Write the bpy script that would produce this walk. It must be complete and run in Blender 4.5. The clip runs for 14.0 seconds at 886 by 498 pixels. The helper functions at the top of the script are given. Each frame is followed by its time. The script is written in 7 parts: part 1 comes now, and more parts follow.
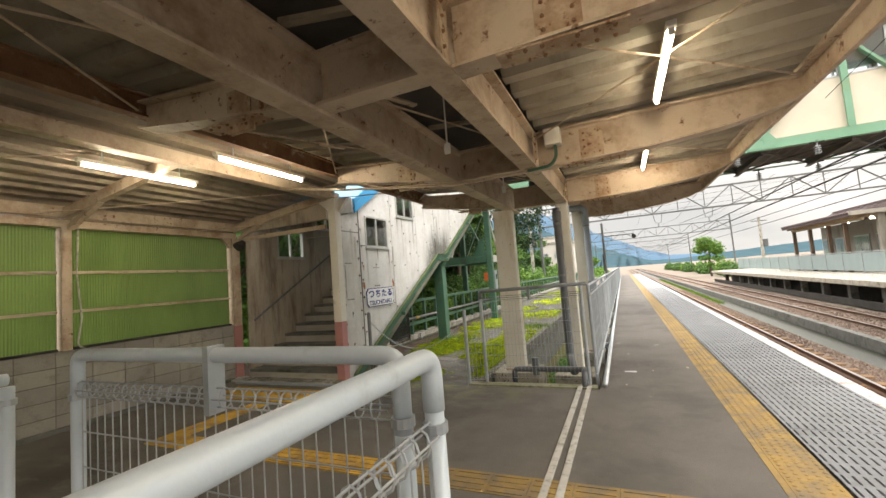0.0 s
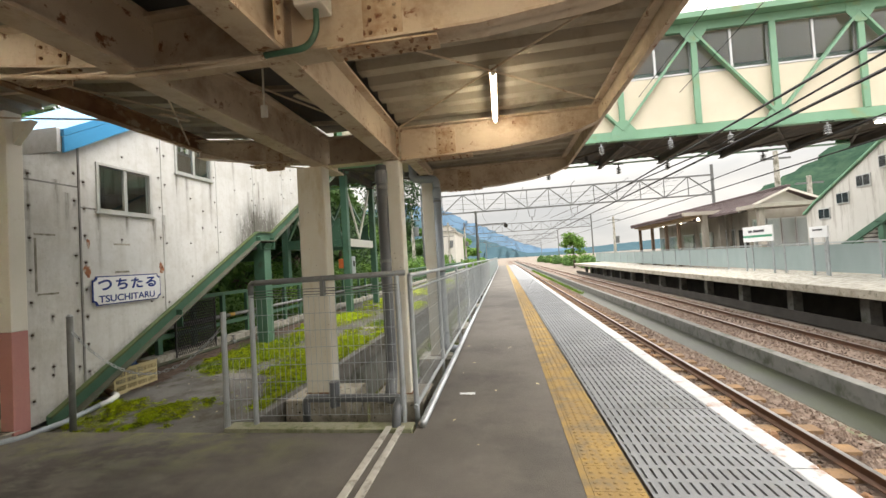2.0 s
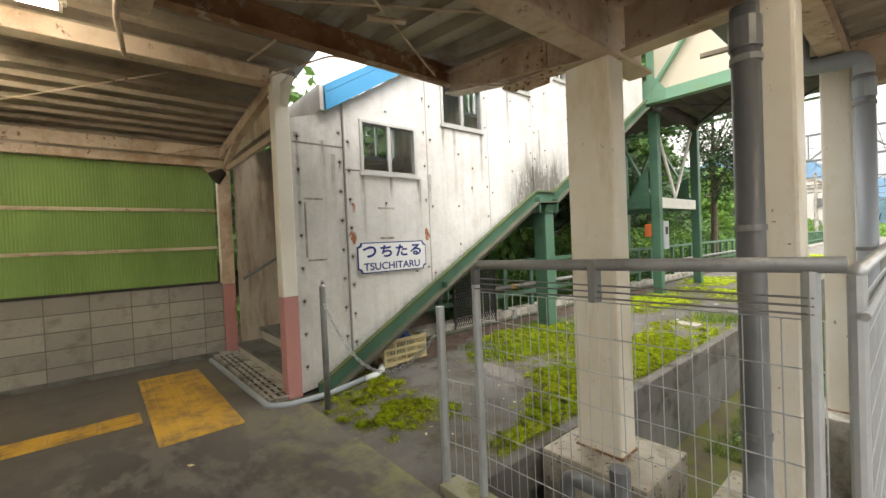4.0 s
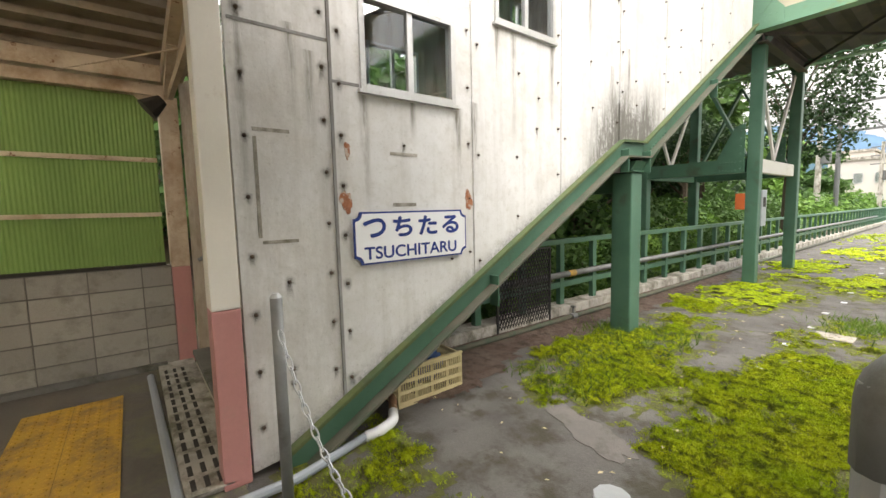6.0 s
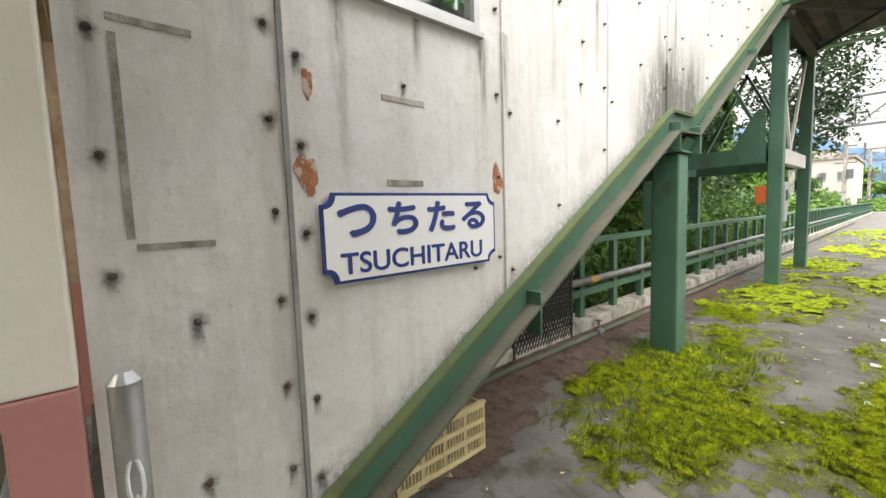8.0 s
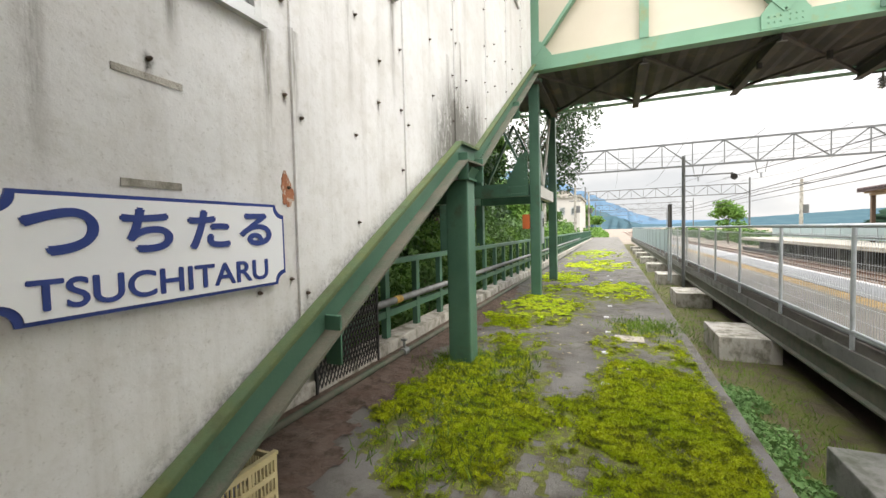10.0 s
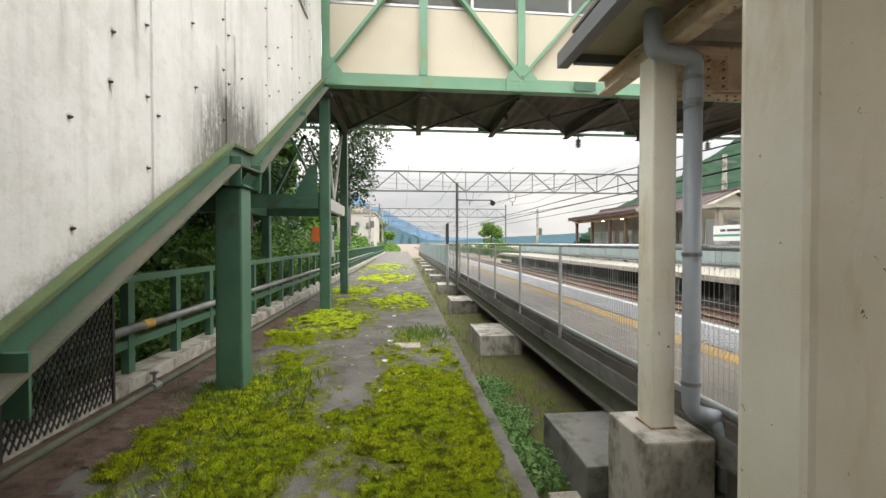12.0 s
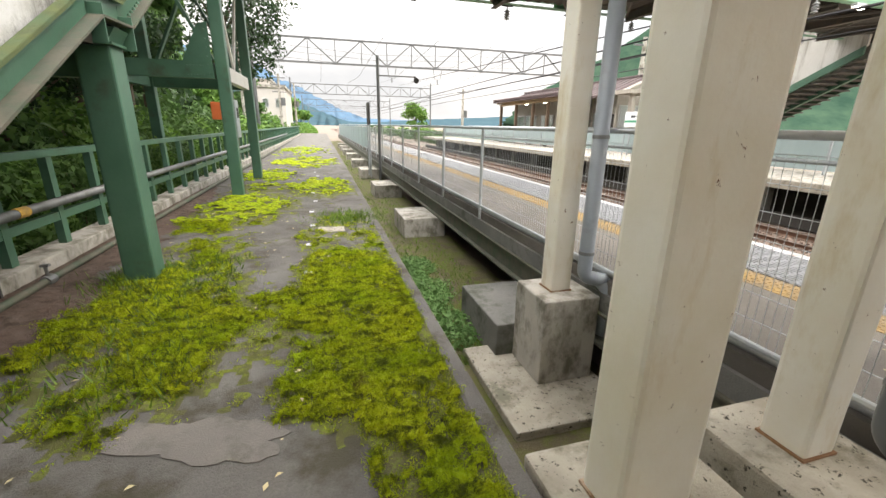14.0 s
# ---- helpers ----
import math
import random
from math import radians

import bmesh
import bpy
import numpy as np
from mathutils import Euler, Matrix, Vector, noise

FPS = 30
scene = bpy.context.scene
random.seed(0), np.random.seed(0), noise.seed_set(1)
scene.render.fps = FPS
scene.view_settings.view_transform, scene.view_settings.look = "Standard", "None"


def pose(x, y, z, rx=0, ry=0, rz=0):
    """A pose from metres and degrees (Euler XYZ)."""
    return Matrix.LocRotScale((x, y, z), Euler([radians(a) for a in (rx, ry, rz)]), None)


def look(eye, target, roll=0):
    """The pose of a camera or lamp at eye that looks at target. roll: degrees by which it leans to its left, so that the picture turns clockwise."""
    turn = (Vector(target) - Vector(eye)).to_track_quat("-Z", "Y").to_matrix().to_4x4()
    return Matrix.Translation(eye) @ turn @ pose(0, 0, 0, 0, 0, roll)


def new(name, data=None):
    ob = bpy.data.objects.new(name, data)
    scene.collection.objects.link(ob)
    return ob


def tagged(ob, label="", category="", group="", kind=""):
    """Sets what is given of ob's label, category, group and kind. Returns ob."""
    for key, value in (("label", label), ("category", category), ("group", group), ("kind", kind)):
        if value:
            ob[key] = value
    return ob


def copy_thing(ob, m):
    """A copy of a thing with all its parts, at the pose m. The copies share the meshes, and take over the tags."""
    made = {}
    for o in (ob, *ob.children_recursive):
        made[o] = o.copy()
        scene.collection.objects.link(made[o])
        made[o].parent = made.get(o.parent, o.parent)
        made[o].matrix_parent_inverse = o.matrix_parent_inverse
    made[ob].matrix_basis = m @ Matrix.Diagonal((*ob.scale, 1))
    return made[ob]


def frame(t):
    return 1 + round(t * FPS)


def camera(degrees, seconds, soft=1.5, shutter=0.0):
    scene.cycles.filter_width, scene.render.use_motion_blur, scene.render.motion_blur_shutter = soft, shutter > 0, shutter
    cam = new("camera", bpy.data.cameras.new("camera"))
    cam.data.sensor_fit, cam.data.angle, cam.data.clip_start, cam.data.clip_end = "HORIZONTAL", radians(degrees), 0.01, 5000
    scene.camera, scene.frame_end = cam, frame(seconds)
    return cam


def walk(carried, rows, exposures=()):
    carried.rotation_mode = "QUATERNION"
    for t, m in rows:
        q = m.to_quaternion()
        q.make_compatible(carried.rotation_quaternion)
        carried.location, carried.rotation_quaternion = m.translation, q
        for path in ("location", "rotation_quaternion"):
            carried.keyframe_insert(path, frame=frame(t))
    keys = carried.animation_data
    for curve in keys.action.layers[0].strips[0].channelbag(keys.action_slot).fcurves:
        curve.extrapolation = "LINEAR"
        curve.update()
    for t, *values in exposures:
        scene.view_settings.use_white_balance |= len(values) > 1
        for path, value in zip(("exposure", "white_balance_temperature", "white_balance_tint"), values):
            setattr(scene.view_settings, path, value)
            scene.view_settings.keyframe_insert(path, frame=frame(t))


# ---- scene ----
cam = camera(95.0, 14.0)
METRES, EYE, TILT, LEAN, TURN = 7.8, 1.53, 0.0, 0.0, 23.6
ROWS = [
    (0.0, 0.0, 0.0, 0.0, 0.34, 4.31, 4.56),
    (0.5, 0.045, 0.0528, -0.0032, -1.51, 3.01, 4.64),
    (1.0, 0.08, 0.1172, -0.0088, -9.33, 1.16, 3.04),
    (1.5, 0.1265, 0.1711, -0.013, -16.5, 1.65, 3.63),
    (2.0, 0.1594, 0.2343, -0.0144, -15.16, 1.62, 3.43),
    (2.5, 0.1805, 0.298, -0.0119, -7.84, 1.27, 3.03),
    (3.0, 0.1961, 0.3616, -0.011, 5.48, -0.87, 2.85),
    (3.5, 0.1837, 0.4285, -0.0103, 15.04, -1.46, 2.12),
    (4.0, 0.1702, 0.4959, -0.0107, 25.99, -1.02, 2.45),
    (4.2, 0.1614, 0.5177, -0.0105, 30.49, -1.17, 2.3),
    (6.3, 0.0213, 0.721, -0.0078, 28.81, -6.23, 1.59),
    (6.5, 0.0127, 0.7343, -0.0104, 29.22, -6.53, 2.12),
    (7.0, -0.0103, 0.764, -0.0117, 28.49, -6.51, 2.21),
    (7.2, -0.022, 0.7745, -0.0130, 27.55, -6.15, 2.19),
    (9.3, -0.0614, 0.8291, -0.0232, 16.79, -3.58, 1.0),
    (9.5, -0.0592, 0.83, -0.0228, 12.49, -3.35, 1.15),
    (10.0, -0.051, 0.8298, -0.0241, -1.02, -2.43, 1.37),
    (10.5, -0.0438, 0.8279, -0.0239, -12.72, -1.36, 0.98),
    (11.0, -0.0385, 0.8252, -0.0233, -21.33, -0.54, 0.55),
    (11.5, -0.0352, 0.8241, -0.0235, -26.4, -0.33, 0.24),
    (12.0, -0.0349, 0.8239, -0.0241, -29.17, -0.89, 0.05),
    (12.5, -0.0357, 0.8237, -0.0244, -30.67, -2.89, -0.08),
    (13.0, -0.0361, 0.8237, -0.0251, -32.31, -6.51, -0.2),
    (13.5, -0.0354, 0.8231, -0.0266, -34.7, -11.23, -0.53),
    (14.0, -0.0357, 0.8192, -0.0274, -39.66, -16.88, -0.9),
]
walk(cam, [(t, pose(0, 0, EYE, TILT, LEAN, TURN) @ pose(METRES * x, METRES * y, METRES * z, 90 + pitch, roll, yaw)) for t, x, y, z, yaw, pitch, roll in ROWS], [(0.0, 1.58, 7500, 12), (2.0, 1.46, 7400, 11), (3.0, 1.58, 7400, 12), (4.0, 1.88, 7400, 12), (6.5, 1.97, 7350, 13), (9.5, 1.8, 7100, 12), (11.0, 1.46, 7200, 11), (12.5, 1.4, 7200, 11), (14.0, 1.8, 7300, 13)])

# ---- world and sun ----
world = bpy.data.worlds.new("overcast_sky")
scene.world = world
world.use_nodes = True
wn, wl = world.node_tree.nodes, world.node_tree.links
wn.clear()
w_out = wn.new("ShaderNodeOutputWorld")
w_bg = wn.new("ShaderNodeBackground")
w_sky = wn.new("ShaderNodeTexSky")
w_sky.sky_type, w_sky.sun_disc = "NISHITA", False
w_sky.sun_elevation, w_sky.sun_rotation = radians(46), radians(98)
w_tc = wn.new("ShaderNodeTexCoord")
w_map = wn.new("ShaderNodeMapping")
w_map.inputs["Scale"].default_value = (1.0, 1.0, 2.6)
w_noise = wn.new("ShaderNodeTexNoise")
w_noise.inputs["Scale"].default_value, w_noise.inputs["Detail"].default_value = 2.2, 7.0
w_ramp = wn.new("ShaderNodeValToRGB")
w_ramp.color_ramp.elements[0].position, w_ramp.color_ramp.elements[0].color = 0.40, (8.2, 8.8, 9.6, 1)
w_ramp.color_ramp.elements[1].position, w_ramp.color_ramp.elements[1].color = 0.62, (12.5, 12.8, 13.2, 1)
w_mix = wn.new("ShaderNodeMix")
w_mix.data_type = "RGBA"
w_mix.inputs["Factor"].default_value = 0.9
wl.new(w_tc.outputs["Generated"], w_map.inputs["Vector"])
wl.new(w_map.outputs["Vector"], w_noise.inputs["Vector"])
wl.new(w_noise.outputs["Fac"], w_ramp.inputs["Fac"])
wl.new(w_sky.outputs["Color"], w_mix.inputs["A"])
wl.new(w_ramp.outputs["Color"], w_mix.inputs["B"])
wl.new(w_mix.outputs["Result"], w_bg.inputs["Color"])
wl.new(w_bg.outputs["Background"], w_out.inputs["Surface"])
# an overcast sky is brightest overhead
w_sep = wn.new("ShaderNodeSeparateXYZ")
w_up = wn.new("ShaderNodeMapRange")
w_up.inputs["From Min"].default_value, w_up.inputs["From Max"].default_value = 0.14, 0.8
w_up.inputs["To Min"].default_value, w_up.inputs["To Max"].default_value = 0.032, 0.178
wl.new(w_tc.outputs["Generated"], w_sep.inputs[0])
wl.new(w_sep.outputs["Z"], w_up.inputs["Value"])
wl.new(w_up.outputs["Result"], w_bg.inputs["Strength"])
sun = new("sun", bpy.data.lights.new("sun", "SUN"))
sun.data.energy, sun.data.angle, sun.data.color = 0.38, radians(40), (1.0, 0.96, 0.9)
sun.matrix_world = look((45, -6, 48), (0, 0, 0))

# ---- materials ----
def shader(name):
    m = bpy.data.materials.new(name)
    m.use_nodes = True
    return m, m.node_tree.nodes, m.node_tree.links, m.node_tree.nodes["Principled BSDF"]


def noise_fac(n, l, vec, scale, detail=5.0, rough=0.6, lo=0.4, hi=0.6):
    t = n.new("ShaderNodeTexNoise")
    t.inputs["Scale"].default_value, t.inputs["Detail"].default_value, t.inputs["Roughness"].default_value = scale, detail, rough
    l.new(vec, t.inputs["Vector"])
    r = n.new("ShaderNodeMapRange")
    r.inputs["From Min"].default_value, r.inputs["From Max"].default_value = lo, hi
    l.new(t.outputs["Fac"], r.inputs["Value"])
    return r.outputs["Result"]


def blend(n, l, fac, a, b):
    m = n.new("ShaderNodeMix")
    m.data_type = "RGBA"
    l.new(fac, m.inputs["Factor"])
    for slot, v in (("A", a), ("B", b)):
        if isinstance(v, tuple):
            m.inputs[slot].default_value = (*v, 1)
        else:
            l.new(v, m.inputs[slot])
    return m.outputs["Result"]


def scaled(n, l, vec, sx, sy, sz):
    m = n.new("ShaderNodeMapping")
    m.inputs["Scale"].default_value = (sx, sy, sz)
    l.new(vec, m.inputs["Vector"])
    return m.outputs["Vector"]


def times(n, l, a, k):
    m = n.new("ShaderNodeMath")
    m.operation = "MULTIPLY"
    l.new(a, m.inputs[0])
    if isinstance(k, float):
        m.inputs[1].default_value = k
    else:
        l.new(k, m.inputs[1])
    return m.outputs[0]


def worn(name, a, b, big=1.5, fine=40.0, dirt=None, dirt_scale=3.0, dirt_lo=0.55, dirt_hi=0.7, stretch=(1, 1, 1),
         rust=None, rust_scale=6.0, rust_lo=0.6, rust_hi=0.66, rough=0.7, metal=0.0, bump=0.15, fine_amt=0.25, vary=0.0, spec=0.4):
    """A painted, cast or worn surface: two tones at large scale, fine grain, streaked dirt and patches of rust."""
    m, n, l, p = shader(name)
    g = n.new("ShaderNodeNewGeometry").outputs["Position"]
    c = blend(n, l, noise_fac(n, l, g, big, 6, 0.6, 0.35, 0.65), a, b)
    grain = noise_fac(n, l, g, fine, 4, 0.7, 0.25, 0.75)
    dark = tuple(v * 0.62 for v in a)
    c = blend(n, l, times(n, l, grain, fine_amt), c, dark)
    if dirt:
        sv = scaled(n, l, g, *stretch)
        c = blend(n, l, times(n, l, noise_fac(n, l, sv, dirt_scale, 8, 0.7, dirt_lo, dirt_hi), 0.85), c, dirt)
    if vary:
        o = n.new("ShaderNodeObjectInfo")
        h = n.new("ShaderNodeHueSaturation")
        r = n.new("ShaderNodeMapRange")
        r.inputs["To Min"].default_value, r.inputs["To Max"].default_value = 1 - vary, 1 + vary
        l.new(o.outputs["Random"], r.inputs["Value"])
        l.new(r.outputs["Result"], h.inputs["Value"])
        l.new(c, h.inputs["Color"])
        c = h.outputs["Color"]
    if rust:
        rf = noise_fac(n, l, g, rust_scale, 9, 0.72, rust_lo, rust_hi)
        c = blend(n, l, rf, c, blend(n, l, grain, rust, tuple(v * 0.45 for v in rust)))
    l.new(c, p.inputs["Base Color"])
    p.inputs["Roughness"].default_value, p.inputs["Metallic"].default_value = rough, metal
    p.inputs["Specular IOR Level"].default_value = spec
    if bump:
        bn = n.new("ShaderNodeBump")
        bn.inputs["Strength"].default_value, bn.inputs["Distance"].default_value = bump, 0.01
        l.new(grain, bn.inputs["Height"])
        l.new(bn.outputs["Normal"], p.inputs["Normal"])
    return m


RUST = (0.20, 0.075, 0.03)
M_ASPHALT_PLAIN = worn("asphalt", (0.115, 0.102, 0.09), (0.165, 0.148, 0.13), 0.9, 160, (0.07, 0.063, 0.056), 0.8, 0.5, 0.66, rough=0.88, bump=0.5, fine_amt=0.55)


def platform_asphalt(name):
    """Dark asphalt with soft damp marks, scuffs, pale dust and a mossy bloom beside the old platform."""
    m, n, l, p = shader(name)
    g = n.new("ShaderNodeNewGeometry").outputs["Position"]
    sep = n.new("ShaderNodeSeparateXYZ")
    l.new(g, sep.inputs[0])
    c = blend(n, l, noise_fac(n, l, g, 0.8, 8, 0.65, 0.35, 0.65), (0.135, 0.12, 0.104), (0.19, 0.17, 0.148))
    c = blend(n, l, times(n, l, noise_fac(n, l, g, 0.55, 10, 0.68, 0.49, 0.60), 0.5), c, (0.062, 0.056, 0.05))
    c = blend(n, l, times(n, l, noise_fac(n, l, scaled(n, l, g, 1, 0.5, 1), 3.1, 8, 0.7, 0.56, 0.66), 0.45), c, (0.21, 0.19, 0.165))
    spots = None
    for x, y, r in ((-2.9, 4.7, 1.5), (-3.6, 4.2, 1.2), (-5.0, 2.0, 0.9)):
        d = n.new("ShaderNodeVectorMath")
        d.operation = "DISTANCE"
        d.inputs[1].default_value = (x, y, 0)
        l.new(g, d.inputs[0])
        r_ = n.new("ShaderNodeMapRange")
        r_.inputs["From Min"].default_value, r_.inputs["From Max"].default_value = r, 0.1
        l.new(d.outputs["Value"], r_.inputs["Value"])
        if spots is None:
            spots = r_.outputs["Result"]
        else:
            k = n.new("ShaderNodeMath")
            k.operation = "MAXIMUM"
            l.new(spots, k.inputs[0])
            l.new(r_.outputs["Result"], k.inputs[1])
            spots = k.outputs[0]
    c = blend(n, l, times(n, l, times(n, l, spots, noise_fac(n, l, scaled(n, l, g, 1, 1.8, 1), 1.7, 8, 0.65, 0.44, 0.54)), 1.0), c, (0.05, 0.045, 0.04))
    my = n.new("ShaderNodeMapRange")
    my.inputs["From Min"].default_value, my.inputs["From Max"].default_value = 4.7, 5.5
    l.new(sep.outputs["Y"], my.inputs["Value"])
    mx = n.new("ShaderNodeMapRange")
    mx.inputs["From Min"].default_value, mx.inputs["From Max"].default_value = -0.9, -1.8
    l.new(sep.outputs["X"], mx.inputs["Value"])
    bloom = times(n, l, times(n, l, my.outputs["Result"], mx.outputs["Result"]), noise_fac(n, l, g, 2.6, 9, 0.7, 0.46, 0.62))
    c = blend(n, l, bloom, c, (0.25, 0.255, 0.105))
    grain = noise_fac(n, l, g, 160, 4, 0.7, 0.25, 0.75)
    c = blend(n, l, times(n, l, grain, 0.5), c, (0.06, 0.053, 0.047))
    fleck = noise_fac(n, l, g, 55, 3, 0.6, 0.66, 0.70)
    c = blend(n, l, times(n, l, fleck, 0.4), c, (0.26, 0.24, 0.21))
    l.new(c, p.inputs["Base Color"])
    p.inputs["Roughness"].default_value = 0.85
    bn = n.new("ShaderNodeBump")
    bn.inputs["Strength"].default_value, bn.inputs["Distance"].default_value = 0.5, 0.01
    l.new(grain, bn.inputs["Height"])
    l.new(bn.outputs["Normal"], p.inputs["Normal"])
    return m


M_ASPHALT = platform_asphalt("asphalt")
M_ASPHALT_OLD = worn("old_asphalt", (0.115, 0.108, 0.10), (0.20, 0.19, 0.175), 1.6, 110, (0.065, 0.058, 0.036), 2.4, 0.50, 0.62, rough=0.92, bump=0.6, fine_amt=0.55)
M_DAMP = worn("damp_asphalt", (0.045, 0.041, 0.037), (0.06, 0.055, 0.05), 2.0, 160, rough=0.6, bump=0.4)
M_CONC = worn("concrete", (0.38, 0.36, 0.32), (0.50, 0.47, 0.415), 2.4, 60, (0.115, 0.108, 0.075), 4.5, 0.45, 0.62, stretch=(1, 1, 0.6), rough=0.9, bump=0.4)
M_CONC_PALE = worn("pale_concrete", (0.44, 0.405, 0.34), (0.31, 0.28, 0.225), 3.5, 60, (0.13, 0.125, 0.085), 3.2, 0.52, 0.66, rust=(0.05, 0.045, 0.03), rust_scale=24.0, rust_lo=0.585, rust_hi=0.62, rough=0.9, bump=0.4)
M_CONC_DARK = worn("dark_concrete", (0.14, 0.14, 0.13), (0.2, 0.195, 0.18), 2.0, 60, (0.05, 0.06, 0.035), 3.0, 0.5, 0.66, rough=0.9, bump=0.4)
M_BLOCK = worn("concrete_block", (0.36, 0.34, 0.30), (0.43, 0.41, 0.36), 2.0, 130, (0.22, 0.21, 0.17), 4.0, 0.5, 0.68, rough=0.95, bump=0.7, vary=0.12, fine_amt=0.4)
M_MORTAR = worn("mortar", (0.16, 0.15, 0.13), (0.2, 0.19, 0.17), 4, 80)
M_CREAM = worn("cream_paint", (0.62, 0.51, 0.385), (0.50, 0.40, 0.295), 1.6, 50, (0.30, 0.19, 0.11), 2.6, 0.47, 0.68, rust=(0.25, 0.10, 0.04), rust_scale=9.0, rust_lo=0.60, rust_hi=0.65, rough=0.55, bump=0.12, fine_amt=0.15)
M_CREAM_RUST = worn("rusting_cream_paint", (0.58, 0.46, 0.33), (0.48, 0.36, 0.24), 2.5, 60, (0.30, 0.17, 0.09), 6.0, 0.45, 0.65, rust=(0.22, 0.08, 0.03), rust_scale=14.0, rust_lo=0.56, rust_hi=0.64, rough=0.7, bump=0.3, fine_amt=0.25)
M_CREAM_COL = worn("column_paint", (0.80, 0.775, 0.70), (0.73, 0.675, 0.56), 2.2, 50, (0.55, 0.44, 0.26), 3.5, 0.53, 0.72, stretch=(1, 1, 0.3), rust=RUST, rust_scale=17, rust_lo=0.66, rust_hi=0.675, rough=0.42, bump=0.06, fine_amt=0.08)
M_RUSTY = worn("rusted_steel", (0.30, 0.17, 0.09), (0.19, 0.09, 0.045), 5, 60, (0.45, 0.36, 0.26), 4, 0.56, 0.62, rough=0.85, bump=0.5)


def stained_wall(name):
    """White sheet paint with tonal patches, vertical runs of dirt, drips below the window corners and grime on the bottom edge."""
    m, n, l, p = shader(name)
    g = n.new("ShaderNodeNewGeometry").outputs["Position"]
    sep = n.new("ShaderNodeSeparateXYZ")
    l.new(g, sep.inputs[0])

    def calc(op, a, b=0.0):
        k = n.new("ShaderNodeMath")
        k.operation = op
        for i, v in enumerate((a, b)):
            if isinstance(v, (int, float)):
                k.inputs[i].default_value = v
            else:
                l.new(v, k.inputs[i])
        return k.outputs[0]

    def ramp(v, lo, hi):
        r = n.new("ShaderNodeMapRange")
        r.interpolation_type = "SMOOTHSTEP"
        r.inputs["From Min"].default_value, r.inputs["From Max"].default_value = lo, hi
        l.new(v, r.inputs["Value"])
        return r.outputs["Result"]

    y, z = sep.outputs["Y"], sep.outputs["Z"]
    c = blend(n, l, noise_fac(n, l, g, 0.7, 6, 0.6, 0.35, 0.65), (0.70, 0.70, 0.695), (0.60, 0.595, 0.58))
    c = blend(n, l, times(n, l, noise_fac(n, l, g, 3.0, 8, 0.7, 0.45, 0.75), 0.55), c, (0.46, 0.435, 0.385))
    c = blend(n, l, times(n, l, noise_fac(n, l, g, 16.0, 6, 0.75, 0.5, 0.72), 0.4), c, (0.42, 0.40, 0.35))
    run = noise_fac(n, l, scaled(n, l, g, 1, 7.0, 0.35), 1.0, 6, 0.65, 0.52, 0.75)
    c = blend(n, l, times(n, l, run, 0.36), c, (0.3, 0.275, 0.23))
    thin = noise_fac(n, l, scaled(n, l, g, 1, 26.0, 0.5), 1.0, 3, 0.6, 0.66, 0.74)
    c = blend(n, l, times(n, l, thin, 0.14), c, (0.2, 0.18, 0.15))
    fleck = noise_fac(n, l, g, 70, 3, 0.6, 0.62, 0.7)
    c = blend(n, l, times(n, l, fleck, 0.3), c, (0.3, 0.28, 0.24))
    rough = noise_fac(n, l, scaled(n, l, g, 1, 10, 1.2), 2.2, 7, 0.7, 0.35, 0.62)
    drips = None
    for yc, zc, length in ((6.35, 2.22, 0.95), (7.12, 2.22, 0.55), (5.9, 2.55, 0.7), (6.72, 2.22, 0.3), (7.56, 2.93, 0.6), (8.26, 2.93, 0.9), (5.62, 2.6, 1.6), (6.0, 2.42, 0.75), (7.14, 2.24, 0.8), (7.30, 2.3, 0.9), (7.75, 2.93, 1.1), (8.87, 3.65, 1.2), (9.28, 2.95, 0.8), (9.62, 3.2, 1.0)):
        near = calc("EXPONENT", calc("MULTIPLY", calc("POWER", calc("MULTIPLY", calc("SUBTRACT", y, yc), 36.0), 2.0), -1.0))
        d = calc("MULTIPLY", calc("MULTIPLY", near, ramp(z, zc - length, zc)), calc("LESS_THAN", z, zc))
        drips = d if drips is None else calc("MAXIMUM", drips, d)
    c = blend(n, l, times(n, l, calc("MULTIPLY", drips, rough), 1.0), c, (0.12, 0.105, 0.08))
    line = calc("ADD", calc("MULTIPLY", calc("SUBTRACT", y, 5.77), 0.575), 0.03)
    over = calc("ADD", calc("SUBTRACT", z, line), calc("MULTIPLY", ramp(y, 9.45, 9.9), 0.3))
    speck = noise_fac(n, l, g, 26.0, 7, 0.8, 0.40, 0.62)
    foot = calc("MULTIPLY", calc("SUBTRACT", 1.0, ramp(over, 0.0, 0.2)), calc("MAXIMUM", speck, calc("MULTIPLY", rough, 0.6)))
    mould = calc("MULTIPLY", calc("SUBTRACT", ramp(y, 8.55, 9.35), ramp(y, 9.9, 10.6)), calc("SUBTRACT", 1.0, ramp(over, 0.05, 0.95)))
    land = calc("MULTIPLY", mould, calc("MAXIMUM", calc("MULTIPLY", speck, 0.9), rough))
    c = blend(n, l, times(n, l, calc("MINIMUM", calc("MAXIMUM", foot, calc("MULTIPLY", land, 1.9)), 1.0), 0.92), c, (0.085, 0.08, 0.065))
    # greyer weathering on the two lowest sheets, in blotches
    old = calc("MULTIPLY", calc("SUBTRACT", 1.0, ramp(y, 6.1, 6.16)), noise_fac(n, l, scaled(n, l, g, 1, 1.6, 0.7), 2.6, 8, 0.72, 0.38, 0.64))
